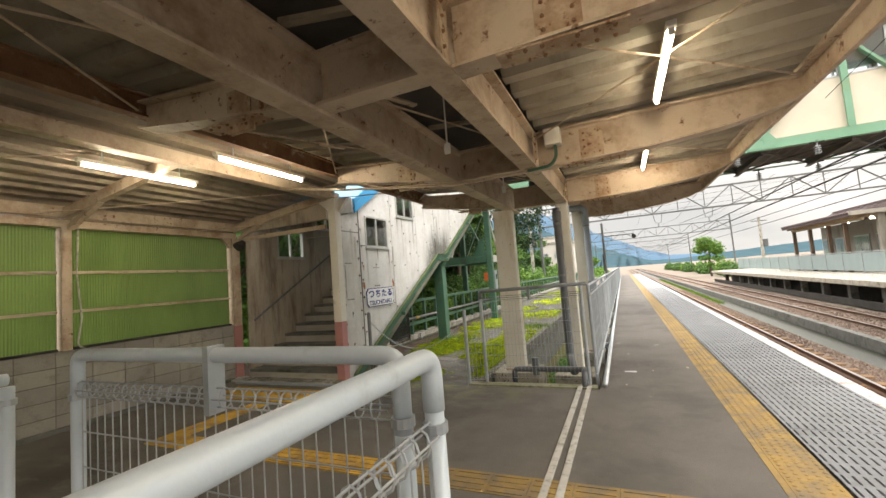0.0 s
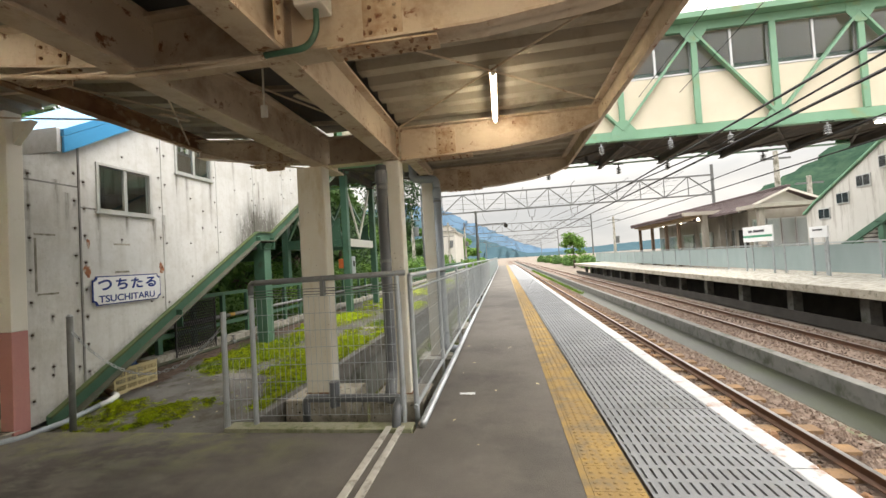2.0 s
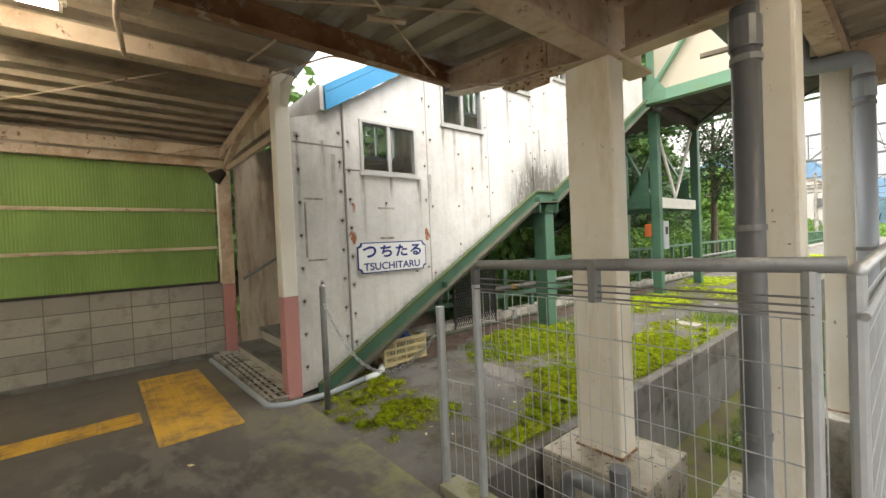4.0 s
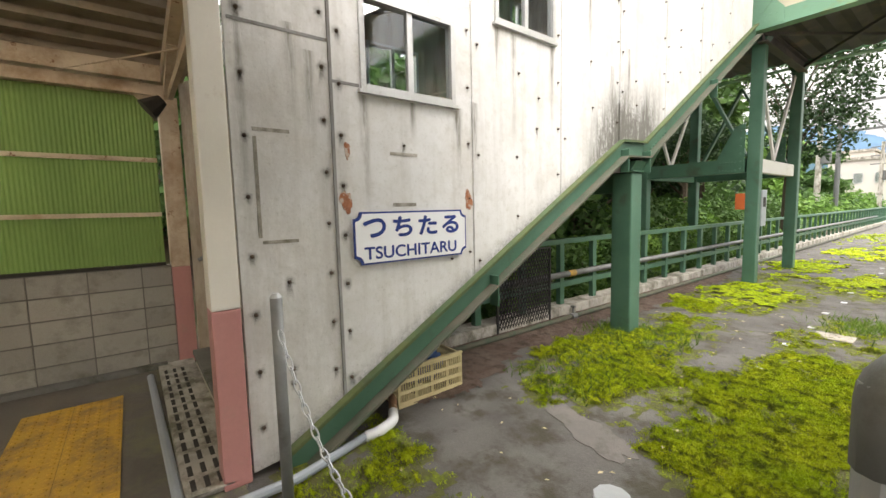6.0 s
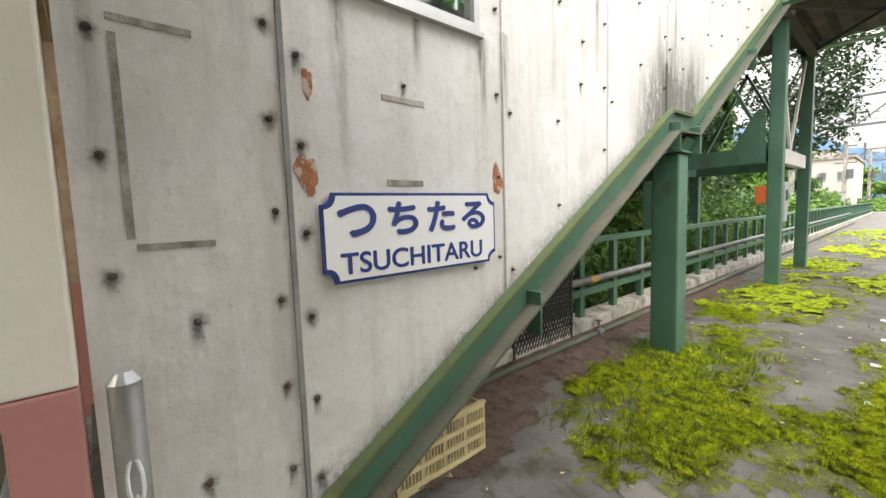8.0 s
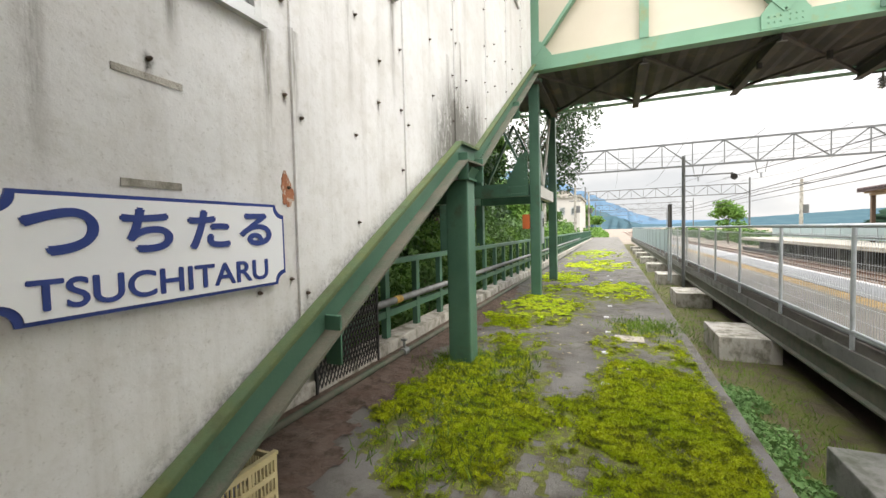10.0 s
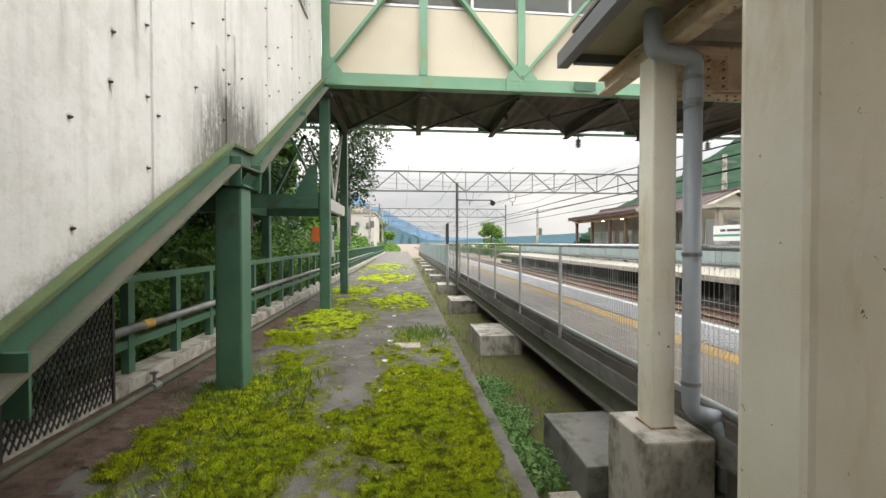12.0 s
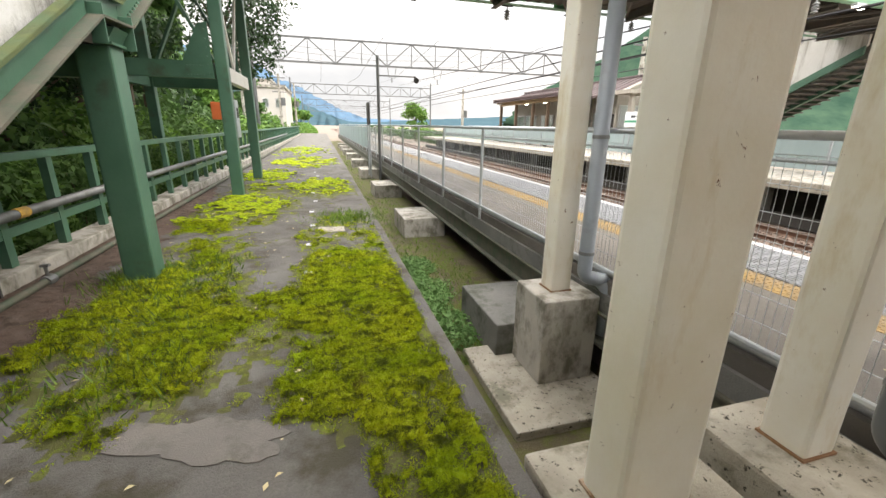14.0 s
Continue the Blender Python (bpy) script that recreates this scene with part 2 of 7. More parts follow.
    c = blend(n, l, times(n, l, old, 0.5), c, (0.36, 0.35, 0.325))
    scuff = noise_fac(n, l, g, 42.0, 6, 0.8, 0.58, 0.66)
    c = blend(n, l, times(n, l, calc("MULTIPLY", scuff, calc("SUBTRACT", 1.0, ramp(y, 7.2, 7.4))), 0.4), c, (0.27, 0.25, 0.22))
    l.new(c, p.inputs["Base Color"])
    p.inputs["Roughness"].default_value = 0.5
    bn = n.new("ShaderNodeBump")
    bn.inputs["Strength"].default_value, bn.inputs["Distance"].default_value = 0.12, 0.02
    l.new(noise_fac(n, l, g, 5, 6, 0.7, 0.3, 0.7), bn.inputs["Height"])
    l.new(bn.outputs["Normal"], p.inputs["Normal"])
    return m


M_WALL = stained_wall("stained_wall_sheet")


def soft_stain(name, col):
    """A thin stain: speckled, densest at its heart and gone at its rim."""
    m, n, l, p = shader(name)
    at = n.new("ShaderNodeAttribute")
    at.attribute_name = "fade"
    g = n.new("ShaderNodeNewGeometry").outputs["Position"]
    k = n.new("ShaderNodeMath")
    k.operation = "POWER"
    l.new(at.outputs["Fac"], k.inputs[0])
    k.inputs[1].default_value = 1.3
    f = times(n, l, k.outputs[0], noise_fac(n, l, g, 90.0, 4, 0.7, 0.2, 0.6))
    p.inputs["Base Color"].default_value = (*col, 1)
    p.inputs["Roughness"].default_value = 0.8
    tr = n.new("ShaderNodeBsdfTransparent")
    mx = n.new("ShaderNodeMixShader")
    l.new(f, mx.inputs["Fac"])
    l.new(tr.outputs["BSDF"], mx.inputs[1])
    l.new(p.outputs["BSDF"], mx.inputs[2])
    l.new(mx.outputs["Shader"], n["Material Output"].inputs["Surface"])
    return m


M_STAIN = soft_stain("bolt_stain", (0.06, 0.048, 0.035))
M_FLAKE = worn("flaking_orange_rust", (0.40, 0.165, 0.085), (0.27, 0.10, 0.05), 14, 70, (0.50, 0.44, 0.37), 22, 0.52, 0.58, rough=0.85, bump=0.4)
M_WALL_IN = worn("inner_wall_paint", (0.50, 0.44, 0.35), (0.42, 0.35, 0.27), 0.9, 45, (0.17, 0.12, 0.08), 3, 0.48, 0.68, stretch=(1, 1.6, 0.3), rough=0.7, bump=0.1)
M_WHITE = worn("white_post_paint", (0.76, 0.74, 0.68), (0.7, 0.67, 0.6), 1.5, 50, (0.45, 0.38, 0.28), 4, 0.6, 0.75, rust=RUST, rust_scale=14, rust_lo=0.69, rust_hi=0.71, rough=0.45, bump=0.06, fine_amt=0.1)
M_PINK = worn("pink_post_paint", (0.50, 0.24, 0.22), (0.45, 0.21, 0.2), 2, 50, (0.38, 0.24, 0.2), 5, 0.6, 0.75, rust=RUST, rust_scale=16, rust_lo=0.71, rust_hi=0.73, rough=0.45, bump=0.05)
M_GREEN = worn("green_paint", (0.05, 0.125, 0.08), (0.078, 0.17, 0.115), 1.4, 50, (0.06, 0.075, 0.045), 3, 0.55, 0.72, rust=RUST, rust_scale=9, rust_lo=0.71, rust_hi=0.73, rough=0.45, bump=0.08, fine_amt=0.15)
M_GREEN_LIGHT = worn("pale_green_paint", (0.17, 0.34, 0.22), (0.2, 0.38, 0.26), 1.2, 40, (0.26, 0.28, 0.12), 1.5, 0.55, 0.7, rough=0.5, bump=0.05, fine_amt=0.1)
M_BRIDGE = worn("bridge_panel_paint", (0.70, 0.63, 0.50), (0.65, 0.58, 0.45), 1.0, 30, (0.42, 0.36, 0.27), 2.5, 0.62, 0.8, stretch=(1, 1, 0.3), rough=0.55, bump=0.05, fine_amt=0.08)
# near-black, so the shade of undersides is part of the base colour
M_SOFFIT = worn("shade_dark_soffit", (0.07, 0.065, 0.06), (0.12, 0.105, 0.09), 1.0, 20, (0.16, 0.11, 0.07), 2.0, 0.55, 0.7, rough=0.8, bump=0.1)
M_SHEET = worn("roof_sheet", (0.38, 0.34, 0.27), (0.30, 0.26, 0.20), 0.8, 30, (0.16, 0.12, 0.08), 2.0, 0.52, 0.7, rough=0.65, bump=0.08, fine_amt=0.12)
M_PLANK = worn("ceiling_board", (0.33, 0.28, 0.21), (0.26, 0.21, 0.16), 1.0, 40, (0.13, 0.10, 0.07), 2.5, 0.52, 0.7, rough=0.8, bump=0.15)
# for black parts, and for sheets that paint shade in openings
M_DARK = worn("black_parts_and_void_shade", (0.03, 0.027, 0.024), (0.05, 0.045, 0.04), 2, 30, rough=0.9)
M_GALV = worn("galvanised_steel", (0.50, 0.53, 0.55), (0.42, 0.45, 0.47), 5, 60, (0.3, 0.31, 0.31), 6, 0.55, 0.75, rough=0.42, metal=0.55, bump=0.06, fine_amt=0.15)
M_GALV_DARK = worn("weathered_steel_pipe", (0.24, 0.25, 0.25), (0.17, 0.175, 0.175), 5, 60, (0.1, 0.09, 0.08), 6, 0.55, 0.75, rough=0.5, metal=0.4, bump=0.08)
M_RAILPAINT = worn("pale_grey_pipe", (0.60, 0.66, 0.70), (0.54, 0.60, 0.64), 3, 60, (0.40, 0.42, 0.43), 7, 0.58, 0.78, rough=0.38, metal=0.1, bump=0.05, fine_amt=0.1)
# grey plastic darkened so that a backlit pipe's shade is in the colour
M_PVC_SHADED = worn("shaded_grey_pvc", (0.105, 0.112, 0.12), (0.14, 0.148, 0.158), 2, 40, (0.14, 0.15, 0.16), 4, 0.58, 0.78, rough=0.4, bump=0.03, fine_amt=0.1)
M_YELLOW = worn("yellow_tactile", (0.60, 0.36, 0.055), (0.48, 0.28, 0.05), 4, 80, (0.24, 0.16, 0.07), 4.0, 0.48, 0.64, rough=0.7, bump=0.2, fine_amt=0.25)
M_PVC_LIGHT = worn("pale_grey_pvc", (0.28, 0.315, 0.35), (0.32, 0.355, 0.39), 2, 40, (0.18, 0.19, 0.19), 4, 0.58, 0.78, rough=0.4, bump=0.03, fine_amt=0.1)
M_KERB = worn("mossy_kerb", (0.25, 0.255, 0.15), (0.34, 0.33, 0.25), 4, 70, (0.12, 0.14, 0.05), 5, 0.48, 0.62, rough=0.95, bump=0.4)
M_LIP = worn("rusting_flange", (0.085, 0.095, 0.07), (0.14, 0.125, 0.095), 5, 60, (0.07, 0.10, 0.065), 6, 0.5, 0.62, rough=0.8, bump=0.3)
M_ALGAE = worn("algae_green_paint", (0.11, 0.135, 0.05), (0.07, 0.12, 0.06), 5, 60, (0.07, 0.09, 0.04), 7, 0.52, 0.64, rough=0.8, bump=0.3)
M_YELLOW_OLD = worn("worn_yellow_tactile", (0.38, 0.245, 0.08), (0.28, 0.185, 0.075), 2.5, 90, (0.185, 0.145, 0.095), 4.0, 0.46, 0.6, rough=0.8, bump=0.3, fine_amt=0.35)
M_PLATE = worn("grey_slotted_tile", (0.215, 0.222, 0.23), (0.165, 0.17, 0.177), 1.5, 90, (0.15, 0.148, 0.143), 3.0, 0.55, 0.72, rough=0.6, bump=0.15, vary=0.06)
M_EDGE = worn("white_platform_edge", (0.52, 0.53, 0.54), (0.40, 0.41, 0.42), 2.0, 60, (0.30, 0.17, 0.11), 6.0, 0.54, 0.64, rough=0.5, bump=0.2)
M_LINE = worn("dirty_white_line", (0.55, 0.53, 0.48), (0.44, 0.42, 0.37), 5, 90, (0.22, 0.2, 0.17), 9, 0.5, 0.65, rough=0.8, bump=0.2)
M_BALLAST = worn("ballast", (0.17, 0.115, 0.085), (0.235, 0.18, 0.145), 6, 30, (0.075, 0.052, 0.042), 9, 0.48, 0.66, rough=0.95, bump=0.6, fine_amt=0.6, vary=0.3)
M_GROUND = worn("track_ground", (0.2, 0.155, 0.125), (0.27, 0.23, 0.19), 0.5, 22, (0.10, 0.12, 0.05), 0.25, 0.56, 0.64, rough=0.95, bump=0.8, fine_amt=0.6)
M_RAIL = worn("rusty_rail", (0.17, 0.09, 0.055), (0.12, 0.07, 0.05), 4, 60, rough=0.6, metal=0.5, bump=0.1)
M_RAILTOP = worn("polished_rail_head", (0.42, 0.40, 0.38), (0.36, 0.33, 0.31), 4, 60, rough=0.3, metal=0.9, bump=0.02)
M_SLEEPER = worn("timber_sleeper", (0.27, 0.16, 0.08), (0.19, 0.12, 0.07), 5, 50, rough=0.9, bump=0.4)
M_MOSSWATER = worn("mossy_drain", (0.035, 0.04, 0.02), (0.025, 0.025, 0.018), 1.2, 30, rough=0.35, bump=0.2)
M_BLUE = worn("blue_roof_sheet", (0.03, 0.25, 0.50), (0.04, 0.29, 0.55), 1.0, 30, (0.2, 0.35, 0.45), 3, 0.6, 0.8, rough=0.4, bump=0.03, fine_amt=0.08)
M_ALU = worn("aluminium_frame", (0.60, 0.60, 0.59), (0.54, 0.54, 0.53), 5, 50, (0.35, 0.33, 0.3), 8, 0.56, 0.75, rough=0.4, metal=0.6, bump=0.03)
M_SIGN = worn("enamel_white", (0.78, 0.79, 0.80), (0.75, 0.76, 0.78), 2, 40, (0.5, 0.44, 0.36), 6, 0.66, 0.75, rough=0.2, bump=0.01, fine_amt=0.03)
M_NAVY = worn("enamel_navy", (0.03, 0.05, 0.20), (0.035, 0.06, 0.22), 4, 40, (0.12, 0.12, 0.16), 12, 0.64, 0.7, rough=0.25, bump=0.01, fine_amt=0.05)
M_CRATE = worn("cream_plastic", (0.62, 0.53, 0.30), (0.56, 0.47, 0.26), 3, 50, (0.36, 0.3, 0.18), 6, 0.56, 0.75, rough=0.5, bump=0.05)
M_BLUECLOTH = worn("blue_cloth", (0.045, 0.09, 0.22), (0.035, 0.06, 0.16), 6, 80, rough=0.9, bump=0.4)
M_BOLT = worn("rusty_bolt", (0.10, 0.07, 0.05), (0.06, 0.045, 0.035), 20, 90, rough=0.8, bump=0.2)
M_BLACK = worn("black_mesh", (0.025, 0.025, 0.025), (0.04, 0.038, 0.035), 5, 60, rough=0.6)
M_BARK = worn("bark", (0.13, 0.10, 0.075), (0.09, 0.07, 0.05), 5, 40, rough=0.95, bump=0.8)
M_EARTH = worn("red_brown_earth", (0.12, 0.078, 0.06), (0.165, 0.125, 0.10), 4, 90, (0.05, 0.034, 0.024), 7, 0.48, 0.62, rough=0.95, bump=0.8, fine_amt=0.5)
M_PLASTER_OLD = worn("stained_station_wall", (0.40, 0.365, 0.315), (0.34, 0.305, 0.26), 0.8, 20, (0.22, 0.19, 0.155), 1.2, 0.5, 0.7, stretch=(1, 1, 0.3), rough=0.85)
M_SEAM = worn("grey_seam_strip", (0.20, 0.20, 0.195), (0.30, 0.295, 0.285), 3, 60, (0.10, 0.075, 0.05), 5, 0.5, 0.66, stretch=(1, 1, 0.5), rough=0.7)
M_SOIL = worn("damp_soil", (0.055, 0.036, 0.027), (0.085, 0.058, 0.04), 2, 60, (0.05, 0.06, 0.02), 2, 0.5, 0.65, rough=0.95, bump=0.7)
M_TILE_ROOF = worn("roof_tile_brown", (0.085, 0.058, 0.058), (0.12, 0.085, 0.085), 2, 20, rough=0.6, bump=0.2)
M_TIMBER = worn("canopy_timber", (0.42, 0.31, 0.20), (0.35, 0.25, 0.16), 2, 30, rough=0.7)
M_TIMBER_DARK = worn("dark_timber", (0.16, 0.11, 0.075), (0.12, 0.08, 0.055), 2, 30, rough=0.7)
M_PLASTER = worn("pale_plaster", (0.60, 0.57, 0.52), (0.54, 0.51, 0.46), 0.5, 20, (0.36, 0.33, 0.29), 0.9, 0.56, 0.75, stretch=(1, 1, 0.3), rough=0.8)
M_PLASTER_STREAK = worn("streaked_plaster", (0.62, 0.60, 0.57), (0.55, 0.53, 0.49), 0.6, 25, (0.26, 0.235, 0.20), 1.6, 0.50, 0.68, stretch=(1, 2.2, 0.22), rough=0.8)
M_ORANGE = worn("orange_box_paint", (0.62, 0.15, 0.045), (0.55, 0.13, 0.04), 4, 40, rough=0.45)
M_PALEBLUE = worn("pale_screen", (0.42, 0.55, 0.53), (0.38, 0.5, 0.49), 1, 20, rough=0.5)
M_WIRE = worn("wire", (0.035, 0.035, 0.04), (0.05, 0.05, 0.05), 2, 20, rough=0.6, metal=0.5, bump=0)
M_MAST = worn("grey_mast", (0.13, 0.135, 0.135), (0.17, 0.175, 0.175), 1, 20, rough=0.5, metal=0.4)
M_INSUL = worn("grey_porcelain", (0.30, 0.31, 0.32), (0.25, 0.26, 0.27), 3, 20, rough=0.25)
M_SIGNGREEN = worn("green_sign_stripe", (0.05, 0.30, 0.17), (0.05, 0.28, 0.16), 2, 20, rough=0.4)
M_TEXT = worn("dark_lettering", (0.05, 0.05, 0.06), (0.06, 0.06, 0.07), 2, 20, rough=0.5)


def leafy(name, a, b, c2, patch=0.7):
    m, n, l, p = shader(name)
    geo = n.new("ShaderNodeNewGeometry")
    f1 = geo.outputs["Random Per Island"]
    c = blend(n, l, f1, a, b)
    c = blend(n, l, noise_fac(n, l, geo.outputs["Position"], patch, 4, 0.6, 0.35, 0.65), c, c2)
    l.new(c, p.inputs["Base Color"])
    p.inputs["Roughness"].default_value, p.inputs["Specular IOR Level"].default_value = 0.6, 0.25
    tr = n.new("ShaderNodeBsdfTranslucent")
    l.new(c, tr.inputs["Color"])
    mx = n.new("ShaderNodeMixShader")
    mx.inputs["Fac"].default_value = 0.3
    l.new(p.outputs["BSDF"], mx.inputs[1])
    l.new(tr.outputs["BSDF"], mx.inputs[2])
    l.new(mx.outputs["Shader"], n["Material Output"].inputs["Surface"])
    return m


M_LEAF = leafy("broad_leaves", (0.065, 0.14, 0.034), (0.13, 0.24, 0.055), (0.055, 0.115, 0.034))
M_LEAF_LIGHT = leafy("light_leaves", (0.13, 0.25, 0.04), (0.19, 0.33, 0.06), (0.09, 0.19, 0.04))
M_NEEDLE = leafy("dark_needles", (0.028, 0.062, 0.025), (0.05, 0.095, 0.03), (0.022, 0.048, 0.02))


def mossy(name):
    """Moss with yellow and green drifts, brown dead spots and a fibrous fine grain."""
    m, n, l, p = shader(name)
    geo = n.new("ShaderNodeNewGeometry")
    g = geo.outputs["Position"]
    c = blend(n, l, geo.outputs["Random Per Island"], (0.34, 0.46, 0.012), (0.62, 0.70, 0.03))
    c = blend(n, l, times(n, l, noise_fac(n, l, g, 2.2, 5, 0.6, 0.42, 0.62), 0.7), c, (0.34, 0.52, 0.015))
    c = blend(n, l, times(n, l, noise_fac(n, l, scaled(n, l, g, 1, 1.9, 1), 6.0, 8, 0.72, 0.50, 0.60), 0.9), c, (0.075, 0.095, 0.014))
    c = blend(n, l, times(n, l, noise_fac(n, l, g, 24.0, 6, 0.75, 0.5, 0.62), 0.8), c, (0.06, 0.075, 0.015))
    c = blend(n, l, times(n, l, noise_fac(n, l, g, 4.0, 5, 0.7, 0.60, 0.68), 0.8), c, (0.13, 0.095, 0.035))
    l.new(c, p.inputs["Base Color"])
    p.inputs["Roughness"].default_value, p.inputs["Specular IOR Level"].default_value = 0.8, 0.1
    bn = n.new("ShaderNodeBump")
    bn.inputs["Strength"].default_value, bn.inputs["Distance"].default_value = 0.9, 0.02
    l.new(noise_fac(n, l, g, 60.0, 6, 0.8, 0.3, 0.7), bn.inputs["Height"])
    l.new(bn.outputs["Normal"], p.inputs["Normal"])
    return m


M_MOSS = mossy("moss")
M_GRASS = leafy("grass_blades", (0.12, 0.22, 0.03), (0.2, 0.32, 0.04), (0.1, 0.16, 0.03))
M_PATCH = worn("pale_asphalt_patch", (0.23, 0.21, 0.19), (0.19, 0.175, 0.16), 4, 130, (0.14, 0.13, 0.115), 6, 0.5, 0.62, rough=0.9, bump=0.5, fine_amt=0.5)
M_CLOVER = leafy("pale_weed_leaves", (0.15, 0.29, 0.09), (0.26, 0.43, 0.16), (0.10, 0.20, 0.06))
M_DRY = worn("dry_grass_soil", (0.085, 0.07, 0.042), (0.15, 0.125, 0.07), 3, 90, (0.10, 0.115, 0.02), 2.6, 0.44, 0.58, rough=0.95, bump=0.8, fine_amt=0.5)
M_FILM = worn("thin_moss_film", (0.115, 0.125, 0.028), (0.13, 0.12, 0.065), 6, 140, (0.19, 0.235, 0.022), 11, 0.5, 0.6, rough=0.95, bump=0.7, fine_amt=0.5)
M_RISER = worn("painted_riser", (0.50, 0.47, 0.40), (0.42, 0.39, 0.33), 2.5, 60, (0.22, 0.19, 0.15), 4, 0.55, 0.72, stretch=(0.4, 1, 1.5), rough=0.8, bump=0.2)


def lit(name, col, strength):
    m, n, l, p = shader(name)
    p.inputs["Base Color"].default_value = (0.9, 0.9, 0.88, 1)
    p.inputs["Emission Color"].default_value = (*col, 1)
    p.inputs["Emission Strength"].default_value = strength
    return m


M_TUBE = lit("fluorescent_tube", (1.0, 0.93, 0.78), 20.0)
# stronger glow than the canopy tubes, set to brighten the shed
M_TUBE_STRONG = lit("bright_fluorescent_tube", (1.0, 0.93, 0.78), 38.0)
M_GLOW = lit("far_lamp", (1.0, 0.93, 0.8), 5.0)


def see_through(name, tint, rough):
    m, n, l, p = shader(name)
    p.inputs["Base Color"].default_value = (*tint, 1)
    p.inputs["Roughness"].default_value = rough
    p.inputs["Transmission Weight"].default_value = 1.0
    p.inputs["IOR"].default_value = 1.45
    return m


M_GLASS = see_through("window_glass", (0.85, 0.9, 0.9), 0.03)


def panel_sheet(name, col, col2, through_light):
    m, n, l, p = shader(name)
    g = n.new("ShaderNodeNewGeometry").outputs["Position"]
    c = blend(n, l, noise_fac(n, l, scaled(n, l, g, 1, 1, 0.4), 1.6, 5, 0.6, 0.35, 0.65), col, col2)
    l.new(c, p.inputs["Base Color"])
    p.inputs["Roughness"].default_value = 0.5
    tr = n.new("ShaderNodeBsdfTranslucent")
    l.new(c, tr.inputs["Color"])
    mx = n.new("ShaderNodeMixShader")
    mx.inputs["Fac"].default_value = through_light
    l.new(p.outputs["BSDF"], mx.inputs[1])
    l.new(tr.outputs["BSDF"], mx.inputs[2])
    l.new(mx.outputs["Shader"], n["Material Output"].inputs["Surface"])
    return m


M_GREENSHEET = panel_sheet("green_corrugated_plastic", (0.165, 0.25, 0.065), (0.125, 0.195, 0.05), 0.3)
M_FENCESHEET = panel_sheet("frosted_screen", (0.42, 0.5, 0.5), (0.38, 0.46, 0.46), 0.4)


def hazy(name, a, b, scale):
    m, n, l, p = shader(name)
    g = n.new("ShaderNodeNewGeometry").outputs["Position"]
    c = blend(n, l, noise_fac(n, l, g, scale, 8, 0.65, 0.35, 0.65), a, b)
    l.new(c, p.inputs["Base Color"])
    p.inputs["Roughness"].default_value = 1.0
    p.inputs["Specular IOR Level"].default_value = 0.0
    return m


# distance haze is mixed into the ridge colours, most into the farthest
M_MOUNT_FAR = hazy("haze_blue_far_ridge", (0.075, 0.125, 0.185), (0.09, 0.15, 0.21), 0.01)
M_MOUNT_MID = hazy("haze_blue_middle_ridge", (0.04, 0.075, 0.095), (0.055, 0.095, 0.11), 0.03)
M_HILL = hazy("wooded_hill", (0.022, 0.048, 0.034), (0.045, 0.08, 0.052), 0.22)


# ---- building helpers ----
ORIGIN = {}


def thing(name, loc, label="", category="", group="", kind=""):
    ob = new(name)
    ob.empty_display_size = 0.1
    ob.location = loc
    ORIGIN[ob.name] = Vector(loc)
    return tagged(ob, label, category, group, kind)


def part(name, bm, material, parent=None, label="", smooth=False):
    """Links a bmesh, whose places are in the world, as one mesh under parent, or at top level."""
    me = bpy.data.meshes.new(name)
    o = ORIGIN[parent.name] if parent else Vector((0, 0, 0))
    if parent:
        bmesh.ops.translate(bm, verts=bm.verts, vec=-o)
    bm.to_mesh(me)
    bm.free()
    if smooth:
        for f in me.polygons:
            f.use_smooth = True
    me.materials.append(material)
    ob = new(name, me)
    if parent:
        ob.parent = parent
    ORIGIN[ob.name] = o
    if label:
        ob["label"] = label
    return ob


def solo(name, bm, material, label, category, group="", kind="", smooth=False):
    return tagged(part(name, bm, material, None, "", smooth), label, category, group, kind)


def raw(name, verts, faces, material, parent=None):
    me = bpy.data.meshes.new(name)
    o = ORIGIN[parent.name] if parent else Vector((0, 0, 0))
    v = np.asarray(verts, dtype=float) - np.array(o)
    me.from_pydata(v.tolist(), [], faces.tolist() if hasattr(faces, "tolist") else faces)
    me.materials.append(material)
    ob = new(name, me)
    if parent:
        ob.parent = parent
    ORIGIN[ob.name] = o
    return ob


def box(bm, x0, x1, y0, y1, z0, z1, bevel=0.0):
    r = bmesh.ops.create_cube(bm, size=1.0)
    for v in r["verts"]:
        v.co = Vector((x0 + (v.co.x + 0.5) * (x1 - x0), y0 + (v.co.y + 0.5) * (y1 - y0), z0 + (v.co.z + 0.5) * (z1 - z0)))
    if bevel:
        es = list({e for v in r["verts"] for e in v.link_edges})
        bmesh.ops.bevel(bm, geom=es, offset=bevel, segments=2, affect="EDGES", profile=0.6)
    return bm


def boxed(x0, x1, y0, y1, z0, z1, bevel=0.0):
    return box(bmesh.new(), x0, x1, y0, y1, z0, z1, bevel)


